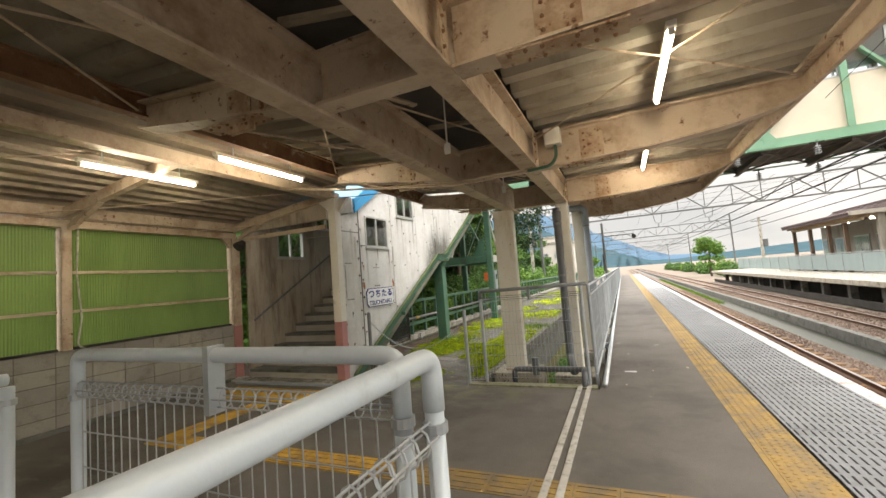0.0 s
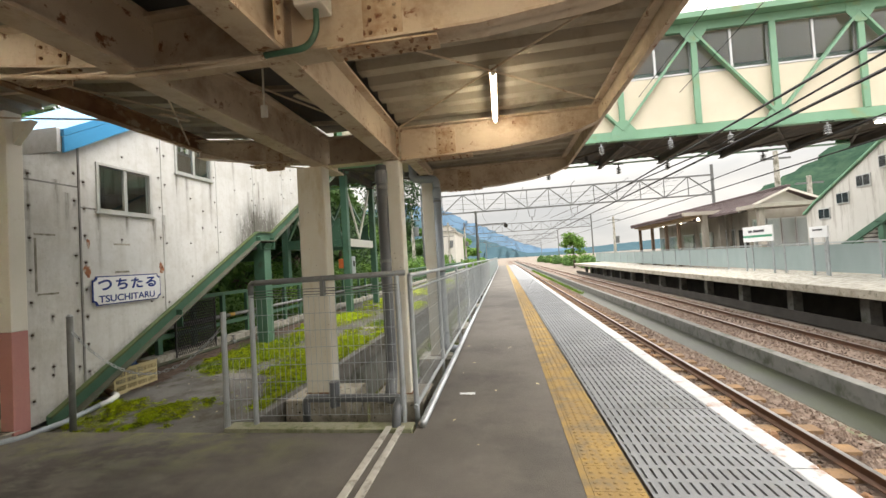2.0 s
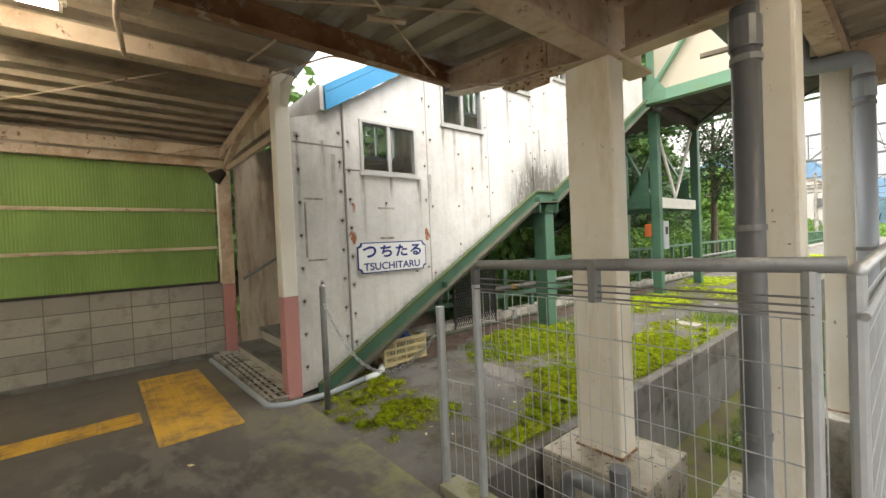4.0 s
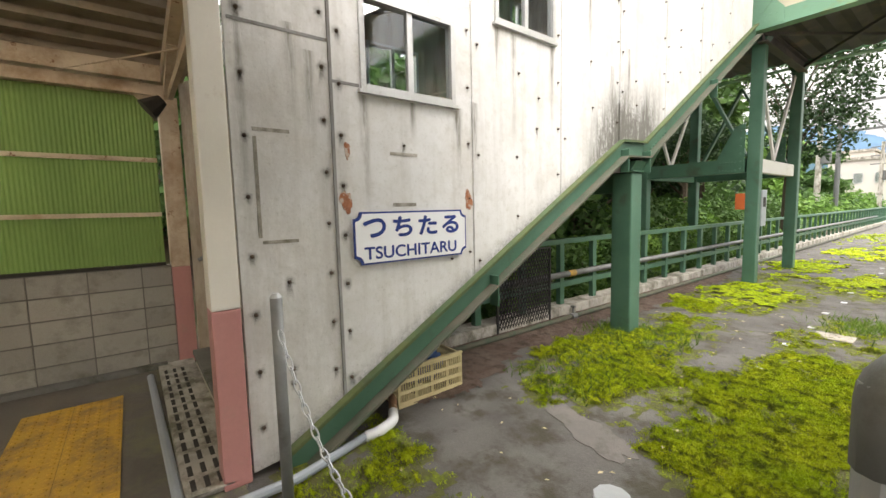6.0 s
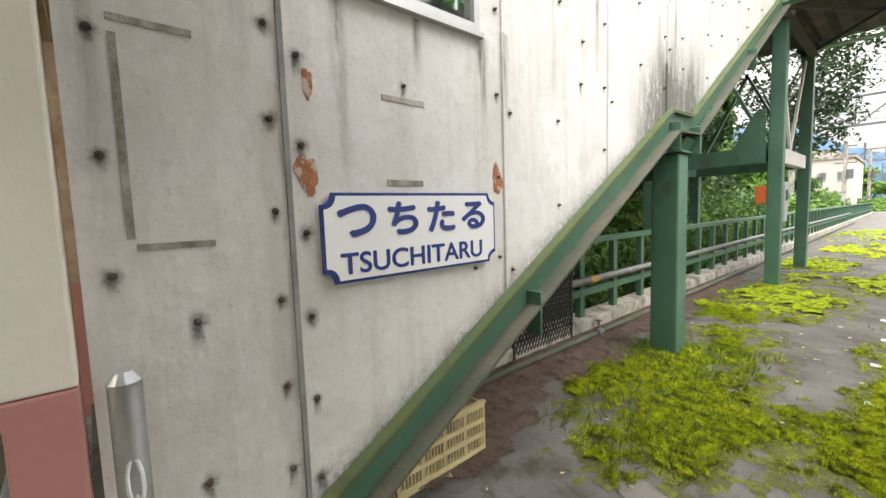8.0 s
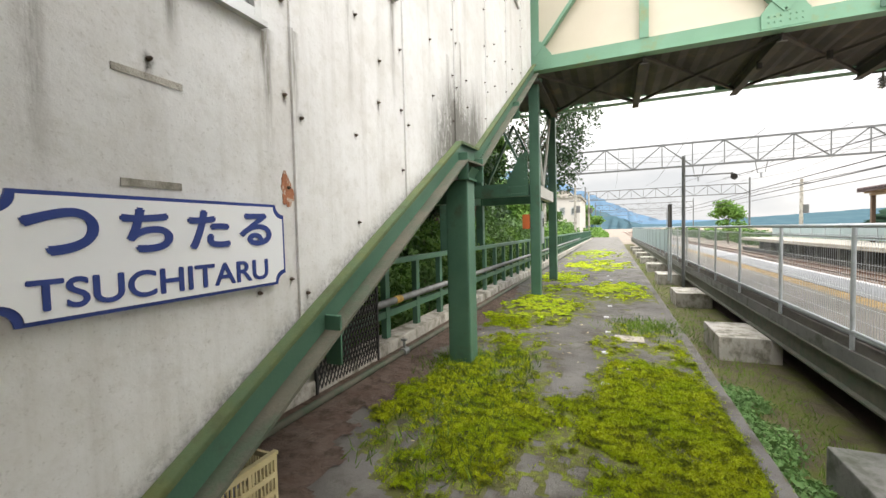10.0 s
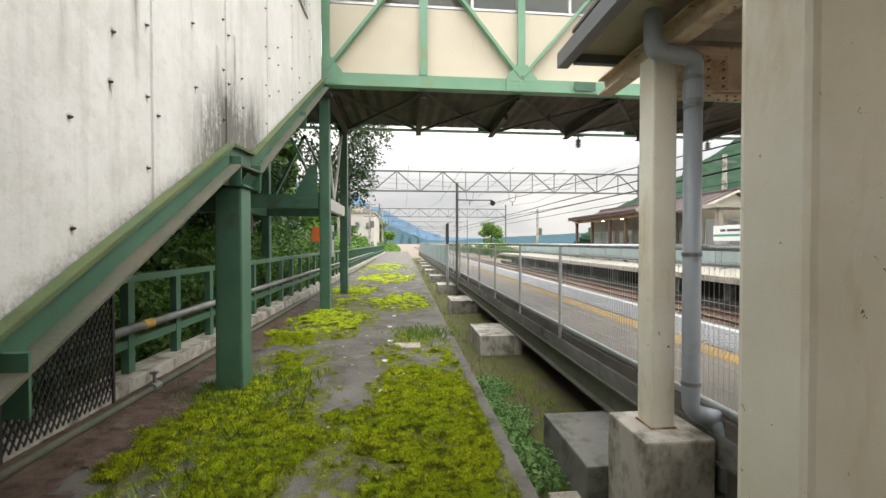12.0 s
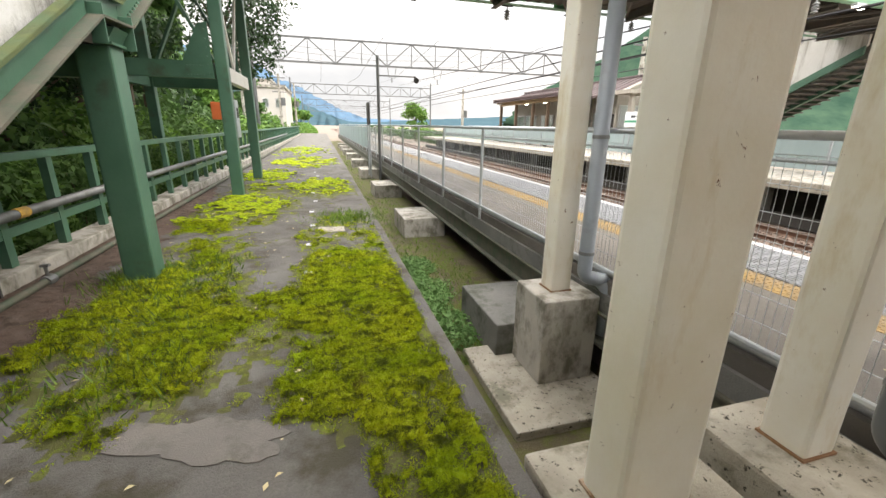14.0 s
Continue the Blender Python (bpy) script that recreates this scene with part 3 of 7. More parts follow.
def prism(bm, pts, axis, a0, a1):
    """A flat outline, drawn in the two other axes, pushed along axis from a0 to a1."""
    def place(p, a):
        return {"x": (a, p[0], p[1]), "y": (p[0], a, p[1]), "z": (p[0], p[1], a)}[axis]
    lo = [bm.verts.new(place(p, a0)) for p in pts]
    hi = [bm.verts.new(place(p, a1)) for p in pts]
    fs = [bm.faces.new(lo), bm.faces.new(hi[::-1])]
    for i in range(len(pts)):
        j = (i + 1) % len(pts)
        fs.append(bm.faces.new((lo[j], lo[i], hi[i], hi[j])))
    bmesh.ops.recalc_face_normals(bm, faces=fs)
    return bm


def rod(bm, a, b, r, n=8, r2=None):
    a, b = Vector(a), Vector(b)
    d = b - a
    m = Matrix.Translation((a + b) / 2) @ d.to_track_quat("Z", "Y").to_matrix().to_4x4()
    bmesh.ops.create_cone(bm, cap_ends=True, segments=n, radius1=r, radius2=r if r2 is None else r2, depth=d.length, matrix=m)
    return bm


def bar(bm, a, b, w, h, up=(0, 0, 1)):
    """A straight bar of width w and height h from a to b."""
    a, b, up = Vector(a), Vector(b), Vector(up)
    d = (b - a).normalized()
    s = d.cross(up).normalized()
    u = s.cross(d).normalized()
    vs = [bm.verts.new(p + s * (i * w / 2) + u * (j * h / 2)) for p in (a, b) for i, j in ((-1, -1), (1, -1), (1, 1), (-1, 1))]
    fs = [bm.faces.new([vs[k] for k in q]) for q in ((0, 1, 2, 3), (7, 6, 5, 4), (0, 4, 5, 1), (1, 5, 6, 2), (2, 6, 7, 3), (3, 7, 4, 0))]
    bmesh.ops.recalc_face_normals(bm, faces=fs)
    return bm


def pipe(pts, r, n=10, bend=0.0):
    """A bent pipe along points, with rounded bends."""
    pts = [Vector(p) for p in pts]
    path = [pts[0]]
    for i in range(1, len(pts) - 1):
        if bend:
            a = pts[i] + (pts[i - 1] - pts[i]).normalized() * bend
            b = pts[i] + (pts[i + 1] - pts[i]).normalized() * bend
            for k in range(7):
                s = k / 6
                path.append(a * (1 - s) ** 2 + pts[i] * 2 * s * (1 - s) + b * s ** 2)
        else:
            path.append(pts[i])
    path.append(pts[-1])
    bm = bmesh.new()
    rings = []
    ref = None
    for i, p in enumerate(path):
        d = (path[min(i + 1, len(path) - 1)] - path[max(i - 1, 0)]).normalized()
        if ref is None:
            ref = d.orthogonal().normalized()
        s = (ref - d * ref.dot(d)).normalized()
        ref = s
        t = d.cross(s)
        rings.append([bm.verts.new(p + (s * math.cos(2 * math.pi * k / n) + t * math.sin(2 * math.pi * k / n)) * r) for k in range(n)])
    for a, b in zip(rings, rings[1:]):
        for k in range(n):
            bm.faces.new((a[k], a[(k + 1) % n], b[(k + 1) % n], b[k]))
    bm.faces.new(rings[0][::-1])
    bm.faces.new(rings[-1])
    bmesh.ops.recalc_face_normals(bm, faces=bm.faces)
    return bm


def i_profile(c, z0, z1, w, tf=0.022, tw=0.014):
    return [(c - w / 2, z0), (c + w / 2, z0), (c + w / 2, z0 + tf), (c + tw / 2, z0 + tf), (c + tw / 2, z1 - tf), (c + w / 2, z1 - tf),
            (c + w / 2, z1), (c - w / 2, z1), (c - w / 2, z1 - tf), (c - tw / 2, z1 - tf), (c - tw / 2, z0 + tf), (c - w / 2, z0 + tf)]


def rivet(bm, p, normal, r=0.014):
    p, nrm = Vector(p), Vector(normal)
    rod(bm, p - nrm * 0.004, p + nrm * 0.012, r, 6, r * 0.55)


def leaves(name, boxes, count, size, material, parent=None, seed=1, drop=0.5):
    """A crown of many single leaves scattered through overlapping uneven clumps (x, y, z, rx, ry, rz)."""
    rng = np.random.default_rng(seed)
    bx = np.array(boxes, dtype=float)
    wgt = bx[:, 3] * bx[:, 4] * bx[:, 5]
    pick = rng.choice(len(bx), count, p=wgt / wgt.sum())
    d = rng.normal(size=(count, 3))
    d /= np.linalg.norm(d, axis=1)[:, None]
    rad = rng.uniform(0.35, 1.0, count) ** 0.5 * (1 + 0.22 * np.sin(d[:, 0] * 7 + pick) * np.cos(d[:, 2] * 9 + pick * 2))
    c = bx[pick, :3] + d * bx[pick, 3:] * rad[:, None]
    nrm = d * 0.7 + rng.normal(size=(count, 3)) * 0.6 + np.array([0, 0, 0.35])
    nrm /= np.linalg.norm(nrm, axis=1)[:, None]
    t = np.cross(nrm, rng.normal(size=(count, 3)))
    t /= np.linalg.norm(t, axis=1)[:, None]
    b = np.cross(nrm, t)
    s = size * rng.uniform(0.6, 1.35, count)[:, None]
    q = np.stack([c - t * s, c + b * s * 0.5 - nrm * s * 0.1, c + t * s * 1.1 - nrm * s * 0.25, c - b * s * 0.5 - nrm * s * 0.1], axis=1).reshape(-1, 3)
    f = np.arange(count * 4).reshape(-1, 4)
    return raw(name, q, f, material, parent)


def blades(name, pts, height, width, material, parent=None, seed=2, lean=0.5):
    rng = np.random.default_rng(seed)
    p = np.asarray(pts, dtype=float)
    k = len(p)
    a = rng.uniform(0, 2 * np.pi, k)
    side = np.stack([np.cos(a), np.sin(a), np.zeros(k)], axis=1) * width * rng.uniform(0.6, 1.3, k)[:, None]
    tip = rng.normal(size=(k, 3)) * lean
    tip[:, 2] = 1
    tip = p + tip / np.linalg.norm(tip, axis=1)[:, None] * (height * rng.uniform(0.5, 1.4, k))[:, None]
    q = np.stack([p - side, p + side, tip], axis=1).reshape(-1, 3)
    return raw(name, q, np.arange(k * 3).reshape(-1, 3), material, parent)


# ---- ground and platforms ----
bm = bmesh.new()
bmesh.ops.create_grid(bm, x_segments=2, y_segments=2, size=1500)
bmesh.ops.translate(bm, verts=bm.verts, vec=(0, 700, -1.36))
solo("ground", bm, M_GROUND, "brown gravel and weedy ground of the rail yard", "ground", kind="structure")

platform = thing("platform", (0, 0, 0), "dark grey asphalt station platform with a white edge", "platform", kind="structure")
part("asphalt", boxed(-7.1, 0.80, -9.0, 5.5, -0.12, 0.0), M_ASPHALT, platform)
part("asphalt", boxed(-0.42, 0.80, 5.5, 70.0, -0.12, 0.0), M_ASPHALT, platform)
part("platform_body", boxed(-7.1, 2.1, -9.0, 5.46, -1.5, -0.125), M_CONC_DARK, platform)
part("edge_slab", boxed(-0.45, 2.2, 5.46, 70.0, -0.30, -0.125), M_CONC_DARK, platform)
part("steel_beam", prism(bmesh.new(), i_profile(-0.40, -0.62, -0.304, 0.16), "y", 5.6, 70.0), M_LIP, platform, "dark grey-green steel edge beam")
part("steel_beam", prism(bmesh.new(), i_profile(1.5, -0.62, -0.304, 0.16), "y", 5.6, 70.0), M_LIP, platform)
part("underside_wall", boxed(1.9, 2.05, 5.46, 70.0, -1.5, -0.31), M_CONC_DARK, platform)
# flat marks with uneven outlines
def blot(cx, cy, rx, ry, z, seed, turn=0.0):
    b = bmesh.new()
    rng = random.Random(seed)
    ph = [rng.uniform(0, 6.28) for _ in range(5)]
    vs = []
    for k in range(40):
        a = 2 * math.pi * k / 40
        r = 1 + 0.16 * math.sin(2 * a + ph[0]) + 0.13 * math.sin(3 * a + ph[1]) + 0.09 * math.sin(6 * a + ph[2]) + 0.06 * math.sin(11 * a + ph[3]) + 0.035 * math.sin(17 * a + ph[4])
        u, w = rx * r * math.cos(a), ry * r * math.sin(a)
        vs.append(b.verts.new((cx + u * math.cos(turn) - w * math.sin(turn), cy + u * math.sin(turn) + w * math.cos(turn), z)))
    top = b.faces.new(vs)
    bmesh.ops.extrude_face_region(b, geom=[top])
    for v in vs:
        v.co.z -= 0.003
    bmesh.ops.recalc_face_normals(b, faces=b.faces)
    return b


# joint with two pale strips that crosses the platform lengthwise
for x in (-0.66, -0.55):
    part("joint_strip", boxed(x - 0.028, x + 0.028, -9.0, 5.62, 0.001, 0.014, 0.004), M_LINE, platform, "dirty white joint strip")

# worn yellow tactile line: single tiles with studs
def stud_tile(x0, y0, w, d, z, rows, cols, r=0.017):
    b = boxed(x0, x0 + w - 0.004, y0, y0 + d - 0.004, z - 0.02, z + 0.006)
    for i in range(cols):
        for j in range(rows):
            c = Vector((x0 + w * (i + 0.5) / cols, y0 + d * (j + 0.5) / rows, z))
            rod(b, c + Vector((0, 0, 0.005)), c + Vector((0, 0, 0.012)), r, 6, r * 0.6)
    return b


def bar_tile(x0, y0, w, d, z, bars, along):
    b = boxed(x0, x0 + w - 0.004, y0, y0 + d - 0.004, z - 0.02, z + 0.006)
    for i in range(bars):
        if along == "x":
            yy = y0 + d * (i + 0.5) / bars
            box(b, x0 + 0.02, x0 + w - 0.024, yy - 0.014, yy + 0.014, z + 0.004, z + 0.012)
        else:
            xx = x0 + w * (i + 0.5) / bars
            box(b, xx - 0.014, xx + 0.014, y0 + 0.02, y0 + d - 0.024, z + 0.004, z + 0.012)
    return b


yellow_line = thing("yellow_platform_line", (0, 0, 0), "worn ochre yellow studded tactile line along the platform", "tactile paving", kind="structure")
first = None
for k in range(105):
    y = -4.0 + 0.3 * k
    if first is None:
        first = part("tile", stud_tile(0.845, y, 0.3, 0.3, 0.0, 5, 5), M_YELLOW_OLD, yellow_line)
    else:
        t = new("tile", first.data)
        t.parent, t.location = yellow_line, (0, 0.3 * k, 0)
part("line_far", boxed(0.845, 1.14, 27.5, 70.0, -0.02, 0.006), M_YELLOW_OLD, yellow_line)
part("line_border", boxed(0.80, 0.843, -9.0, 70.0, -0.118, 0.004), M_YELLOW_OLD, yellow_line)
part("line_bed", boxed(0.843, 1.16, -9.0, 70.0, -0.122, -0.021), M_CONC_DARK, yellow_line)

# slotted grey tiles between the yellow line and the white edge
def slotted(x0, y0, nx, ny, px, py):
    v, f = [], []
    def quad(a, b, c, d):
        i = len(v)
        v.extend((a, b, c, d))
        f.append((i, i + 1, i + 2, i + 3))
    z, zb = 0.008, -0.014
    for i in range(nx):
        for j in range(ny):
            x, y = x0 + px * i, y0 + py * j
            xs, xe, ye = x + px * 0.36, x + px * 0.64, y + py
            ya, yb = y + py * 0.12, y + py * 0.88
            quad((x, y, z), (xs, y, z), (xs, ye, z), (x, ye, z))
            quad((xe, y, z), (x + px, y, z), (x + px, ye, z), (xe, ye, z))
            quad((xs, y, z), (xe, y, z), (xe, ya, z), (xs, ya, z))
            quad((xs, yb, z), (xe, yb, z), (xe, ye, z), (xs, ye, z))
            quad((xs, ya, z), (xs, ya, zb), (xs, yb, zb), (xs, yb, z))
            quad((xe, yb, z), (xe, yb, zb), (xe, ya, zb), (xe, ya, z))
            quad((xe, ya, z), (xe, ya, zb), (xs, ya, zb), (xs, ya, z))
            quad((xs, yb, z), (xs, yb, zb), (xe, yb, zb), (xe, yb, z))
            quad((xs, ya, zb), (xe, ya, zb), (xe, yb, zb), (xs, yb, zb))
    return v, f


slot_paving = thing("slotted_paving", (0, 0, 0), "grey slotted anti-slip tiles along the platform edge", "paving", kind="structure")
sv, sf = slotted(1.165, -3.0, 16, 9, 0.0575, 0.165)
sv = sv + [(1.165, -3.012, 0.004), (2.085, -3.012, 0.004), (2.085, -3.0, 0.004), (1.165, -3.0, 0.004)]
sf = sf + [(len(sv) - 4, len(sv) - 3, len(sv) - 2, len(sv) - 1)]
tile0 = raw("slotted_tile", sv, sf, M_PLATE, slot_paving)
for k in range(1, 20):
    t = new("slotted_tile", tile0.data)
    t.parent, t.location = slot_paving, (0, 1.5 * k, 0)
part("tiles_far", boxed(1.165, 2.085, 27.0, 70.0, -0.02, 0.006), M_PLATE, slot_paving)
part("tile_bed", boxed(1.16, 2.09, -9.0, 70.0, -0.124, -0.018), M_CONC_DARK, slot_paving)
part("tiles_behind", boxed(1.165, 2.085, -9.0, -3.02, -0.016, 0.006), M_PLATE, slot_paving)
edge = bmesh.new()
rng = random.Random(5)
y = -9.0
while y < 70:
    d = 2.0 if y < 30 else 8.0
    box(edge, 2.09, 2.25 + rng.uniform(-0.006, 0.006), y + 0.004, y + d - 0.004, -0.22, 0.008 + rng.uniform(-0.003, 0.003), 0.012)
    y += d
part("white_edge", edge, M_EDGE, platform, "peeling white painted platform edge stones")
crumb = bmesh.new()
for k in range(420):
    y = rng.uniform(0, 22)
    x = 2.27 + abs(rng.gauss(0, 0.05))
    s = rng.uniform(0.012, 0.05)
    bmesh.ops.create_icosphere(crumb, subdivisions=1, radius=s, matrix=Matrix.Translation((x, y, -0.07 - rng.uniform(0, 0.07))) @ pose(0, 0, 0, rng.uniform(0, 90), rng.uniform(0, 90), 0))
ledge = part("broken_edge", boxed(2.25, 2.34, -9, 70, -0.26, -0.10, 0.01), M_RUSTY, platform, "crumbling reddish edge course")
tagged(part("rubble", crumb, M_RUSTY, platform, "crumbled reddish mortar"), kind="stuff")
part("face_wall", boxed(2.06, 2.2, -9.0, 70.0, -1.5, -0.225), M_CONC_DARK, platform)

# bright yellow tactile route to the stairs
route = thing("tactile_route", (0, 0, 0), "bright yellow guiding tiles leading to the stairs", "tactile paving", kind="structure")
for k in range(10):
    part("bar_tile", bar_tile(-4.97 + 0.3 * k, 2.81, 0.3, 0.3, 0.004, 4, "x"), M_YELLOW, route)
for k in range(9):
    part("bar_tile", bar_tile(-1.97 + 0.3 * k, 2.81, 0.3, 0.3, 0.0, 4, "x"), M_YELLOW_OLD, route)
for k in range(4):
    part("bar_tile", bar_tile(-4.97, 3.11 + 0.3 * k, 0.3, 0.3, 0.004, 4, "y"), M_YELLOW, route)
for i in range(7):
    for j in range(2):
        part("stud_tile", stud_tile(-6.12 + 0.3 * i, 4.36 + 0.3 * j, 0.3, 0.3, 0.004, 5, 5), M_YELLOW, route)

# ---- old mossy platform ----
old = thing("old_platform", (0, 0, 0), "cracked old asphalt platform overgrown with moss", "platform", kind="structure")
part("asphalt", boxed(-5.72, -2.16, 5.5, 70.0, -0.16, -0.04), M_ASPHALT_OLD, old)
part("retaining_wall", boxed(-5.72, -2.2, 5.46, 70.0, -1.5, -0.165), M_CONC_DARK, old)
part("coping", boxed(-2.20, -2.09, 5.75, 70.0, -0.30, -0.036, 0.015), M_ASPHALT_OLD, old, "mossy concrete edge coping")
part("ditch_floor", boxed(-2.2, -0.2, 5.46, 70.0, -1.42, -1.05), M_DRY, old, "damp earth in the gap beside the platform")
part("pale_patch", blot(-3.42, 7.46, 0.36, 0.15, -0.0345, 21, -0.35), M_PATCH, old, "pale worn patch")
part("front_kerb", boxed(-2.2, -0.45, 5.56, 5.72, -0.2, 0.008, 0.006), M_KERB, old, "low mossy concrete kerb under the fence")


MOSS_BEDS = ((-2.66, 8.75, 0.55, 1.75, 0.98), (-2.38, 7.15, 0.27, 0.55, 0.7), (-2.22, 6.45, 0.2, 0.45, 0.4), (-4.0, 8.75, 0.7, 1.25, 0.72), (-3.85, 6.2, 0.75, 0.38, 0.22), (-3.3, 6.55, 0.5, 0.3, 0.12),
             (-4.05, 10.1, 0.45, 0.9, 0.35), (-2.5, 10.7, 0.4, 0.9, 0.3), (-4.2, 13.3, 0.75, 1.7, 0.8), (-2.9, 15.6, 0.7, 1.5, 0.7), (-4.2, 17.6, 0.8, 1.6, 0.75), (-3.4, 22.0, 1.2, 2.2, 0.6), (-3.8, 29.0, 1.2, 3.5, 0.5), (-3.2, 39.0, 1.3, 5.0, 0.5))


def moss_mask(x, y):
    a = 0.55 * noise.noise(Vector((x * 1.3, y * 0.8, 3.1))) + 0.6 * noise.noise(Vector((x * 2.8, y * 2.2, 7.7))) + 0.6 * noise.noise(Vector((x * 6.5, y * 5.5, 1.2)))
    a += 0.55 * noise.noise(Vector((x * 15, y * 13, 4.4))) + 0.5 * noise.noise(Vector((x * 34, y * 31, 9.1)))
    bed = max(s * (1.25 - ((x - cx) / rx) ** 2 - ((y - cy) / ry) ** 2) for cx, cy, rx, ry, s in MOSS_BEDS)
    left = -0.8 * max(0.0, min(1.0, (-4.55 - x) / 0.3)) if y < 11 else 0.0
    gap = -0.42 * math.exp(-((x + 3.42 + 0.12 * math.sin(y * 1.3)) / 0.26) ** 2) if y < 12 else 0.0
    edge = 7.55 + 0.35 * max(0.0, -3.75 - x) + 0.2 * noise.noise(Vector((x * 2.5, y * 2.5, 5)))
    front = -1.1 * max(0.0, min(1.0, (edge - y) / 0.25)) if -4.5 < x < -2.72 and y > 6.5 else 0.0
    return a * 1.4 + max(bed, -0.62) + left + gap + front - 0.3


def moss_sheet(y0, y1, st):
    verts, faces, ids = [], [], {}
    nx, ny = int(3.1 / st), int((y1 - y0) / st)
    for i in range(nx + 1):
        for j in range(ny + 1):
            x, y = -5.3 + i * st, y0 + j * st
            m = moss_mask(x, y)
            if m > 0:
                h = min(m, 0.45) * 0.07 + 0.026 * noise.noise(Vector((x * 14, y * 14, 0))) + 0.007 * noise.noise(Vector((x * 40, y * 40, 5)))
                ids[i, j] = len(verts)
                verts.append((x + random.uniform(-1, 1) * st * 0.3, y + random.uniform(-1, 1) * st * 0.3, -0.043 + h))
    for i in range(nx):
        for j in range(ny):
            q = [(i, j), (i + 1, j), (i + 1, j + 1), (i, j + 1)]
            if all(k in ids for k in q):
                faces.append([ids[k] for k in q])
    return verts, faces


mv, mf = moss_sheet(5.55, 12.0, 0.017)
tagged(raw("moss", mv, mf, M_MOSS), "bright yellow-green moss cushions on old asphalt", "moss", kind="stuff")
fv, ff = moss_sheet(12.0, 34.0, 0.045)
tagged(raw("moss", fv, ff, M_MOSS), "distant yellow-green moss patches on the old platform", "moss", kind="stuff")
def film_sheet(y0, y1, st):
    verts, faces, ids = [], [], {}
    nx, ny = int(3.4 / st), int((y1 - y0) / st)
    for i in range(nx + 1):
        for j in range(ny + 1):
            x, y = -5.5 + i * st, y0 + j * st
            if moss_mask(x, y) > -0.72:
                ids[i, j] = len(verts)
                verts.append((x + random.uniform(-1, 1) * st * 0.3, y + random.uniform(-1, 1) * st * 0.3, -0.0365))
    for i in range(nx):
        for j in range(ny):
            q = [(i, j), (i + 1, j), (i + 1, j + 1), (i, j + 1)]
            if all(k in ids for k in q):
                faces.append([ids[k] for k in q])
    return verts, faces


gv, gf = film_sheet(5.6, 16.0, 0.035)
tagged(raw("moss_film", gv, gf, M_FILM), "thin olive moss film round the moss cushions", "moss", kind="stuff")


def earth_sheet(y0, y1, st):
    verts, faces, ids = [], [], {}
    for i in range(int(1.5 / st) + 1):
        for j in range(int((y1 - y0) / st) + 1):
            x, y = -5.66 + i * st, y0 + j * st
            reach = -4.72 + 0.28 * noise.noise(Vector((1.7, y * 0.9, 2))) + 0.2 * noise.noise(Vector((x * 3, y * 3.3, 6))) + 0.12 * noise.noise(Vector((x * 9, y * 9, 3))) - 0.35 * max(0.0, (y - 12.5) / 3)
            reach += 0.42 * math.exp(-((y - 7.3) / 0.9) ** 2)
            if x < reach:
                ids[i, j] = len(verts)
                verts.append((x, y, -0.034 + min(0.03, (reach - x) * 0.06) + 0.014 * abs(noise.noise(Vector((x * 11, y * 11, 8))))))
    for i in range(int(1.5 / st)):
        for j in range(int((y1 - y0) / st)):
            q = [(i, j), (i + 1, j), (i + 1, j + 1), (i, j + 1)]
            if all(k in ids for k in q):
                faces.append([ids[k] for k in q])
    return verts, faces


ev, ef = earth_sheet(6.4, 17.0, 0.03)
tagged(raw("earth_strip", ev, ef, M_EARTH, old), "damp red-brown earth below the railing")
rng2 = np.random.default_rng(11)
mva = np.array(mv)
near_idx = rng2.choice(len(mva), 170000)
tagged(blades("moss_tufts", mva[near_idx] + rng2.normal(size=(170000, 3)) * np.array([0.018, 0.018, 0.0]), 0.019, 0.0034, M_MOSS, None, 5, 1.0),
       "short fuzzy moss tufts", "moss", kind="stuff")
# ---- left wall of concrete blocks and green plastic sheet ----
wall_left = thing("wall_left", (0, 0, 0), "concrete block wall below green corrugated plastic sheets", "wall", kind="structure")
part("mortar", boxed(-6.74, -6.61, -9.0, 5.52, 0.0, 1.0), M_MORTAR, wall_left)
blk = {}
for r in range(5):
    for k in range(-12, 14):
        y = 0.395 * k + 0.03
        if y + 0.39 > 5.5:
            continue
        if r not in blk:
            blk[r] = part("block", boxed(-6.62, -6.597, y, y + 0.385, 0.2 * r + 0.006, 0.2 * r + 0.192, 0.004), M_BLOCK, wall_left)
            y_first = y
        else:
            t = new("block", blk[r].data)
            t.parent, t.location = wall_left, (0, y - y_first, 0)
for r in range(5):
    part("half_block", boxed(-6.62, -6.597, 5.165, 5.395, 0.2 * r + 0.006, 0.2 * r + 0.192, 0.004), M_BLOCK, wall_left)
part("foot_gutter", boxed(-6.59, -6.50, -9.0, 5.3, 0.0, 0.05, 0.01), M_CONC_DARK, wall_left, "dark foot of the wall")
def corrugated_y(x, y0, y1, z0, z1, pitch, depth):
    n = int((y1 - y0) / pitch * 4)
    v, f = [], []
    for i in range(n + 1):
        y = y0 + (y1 - y0) * i / n
        xx = x + depth * math.sin(2 * math.pi * y / pitch)
        v += [(xx, y, z0), (xx, y, z1)]
    for i in range(n):
        f.append((2 * i, 2 * i + 2, 2 * i + 3, 2 * i + 1))
    return v, f


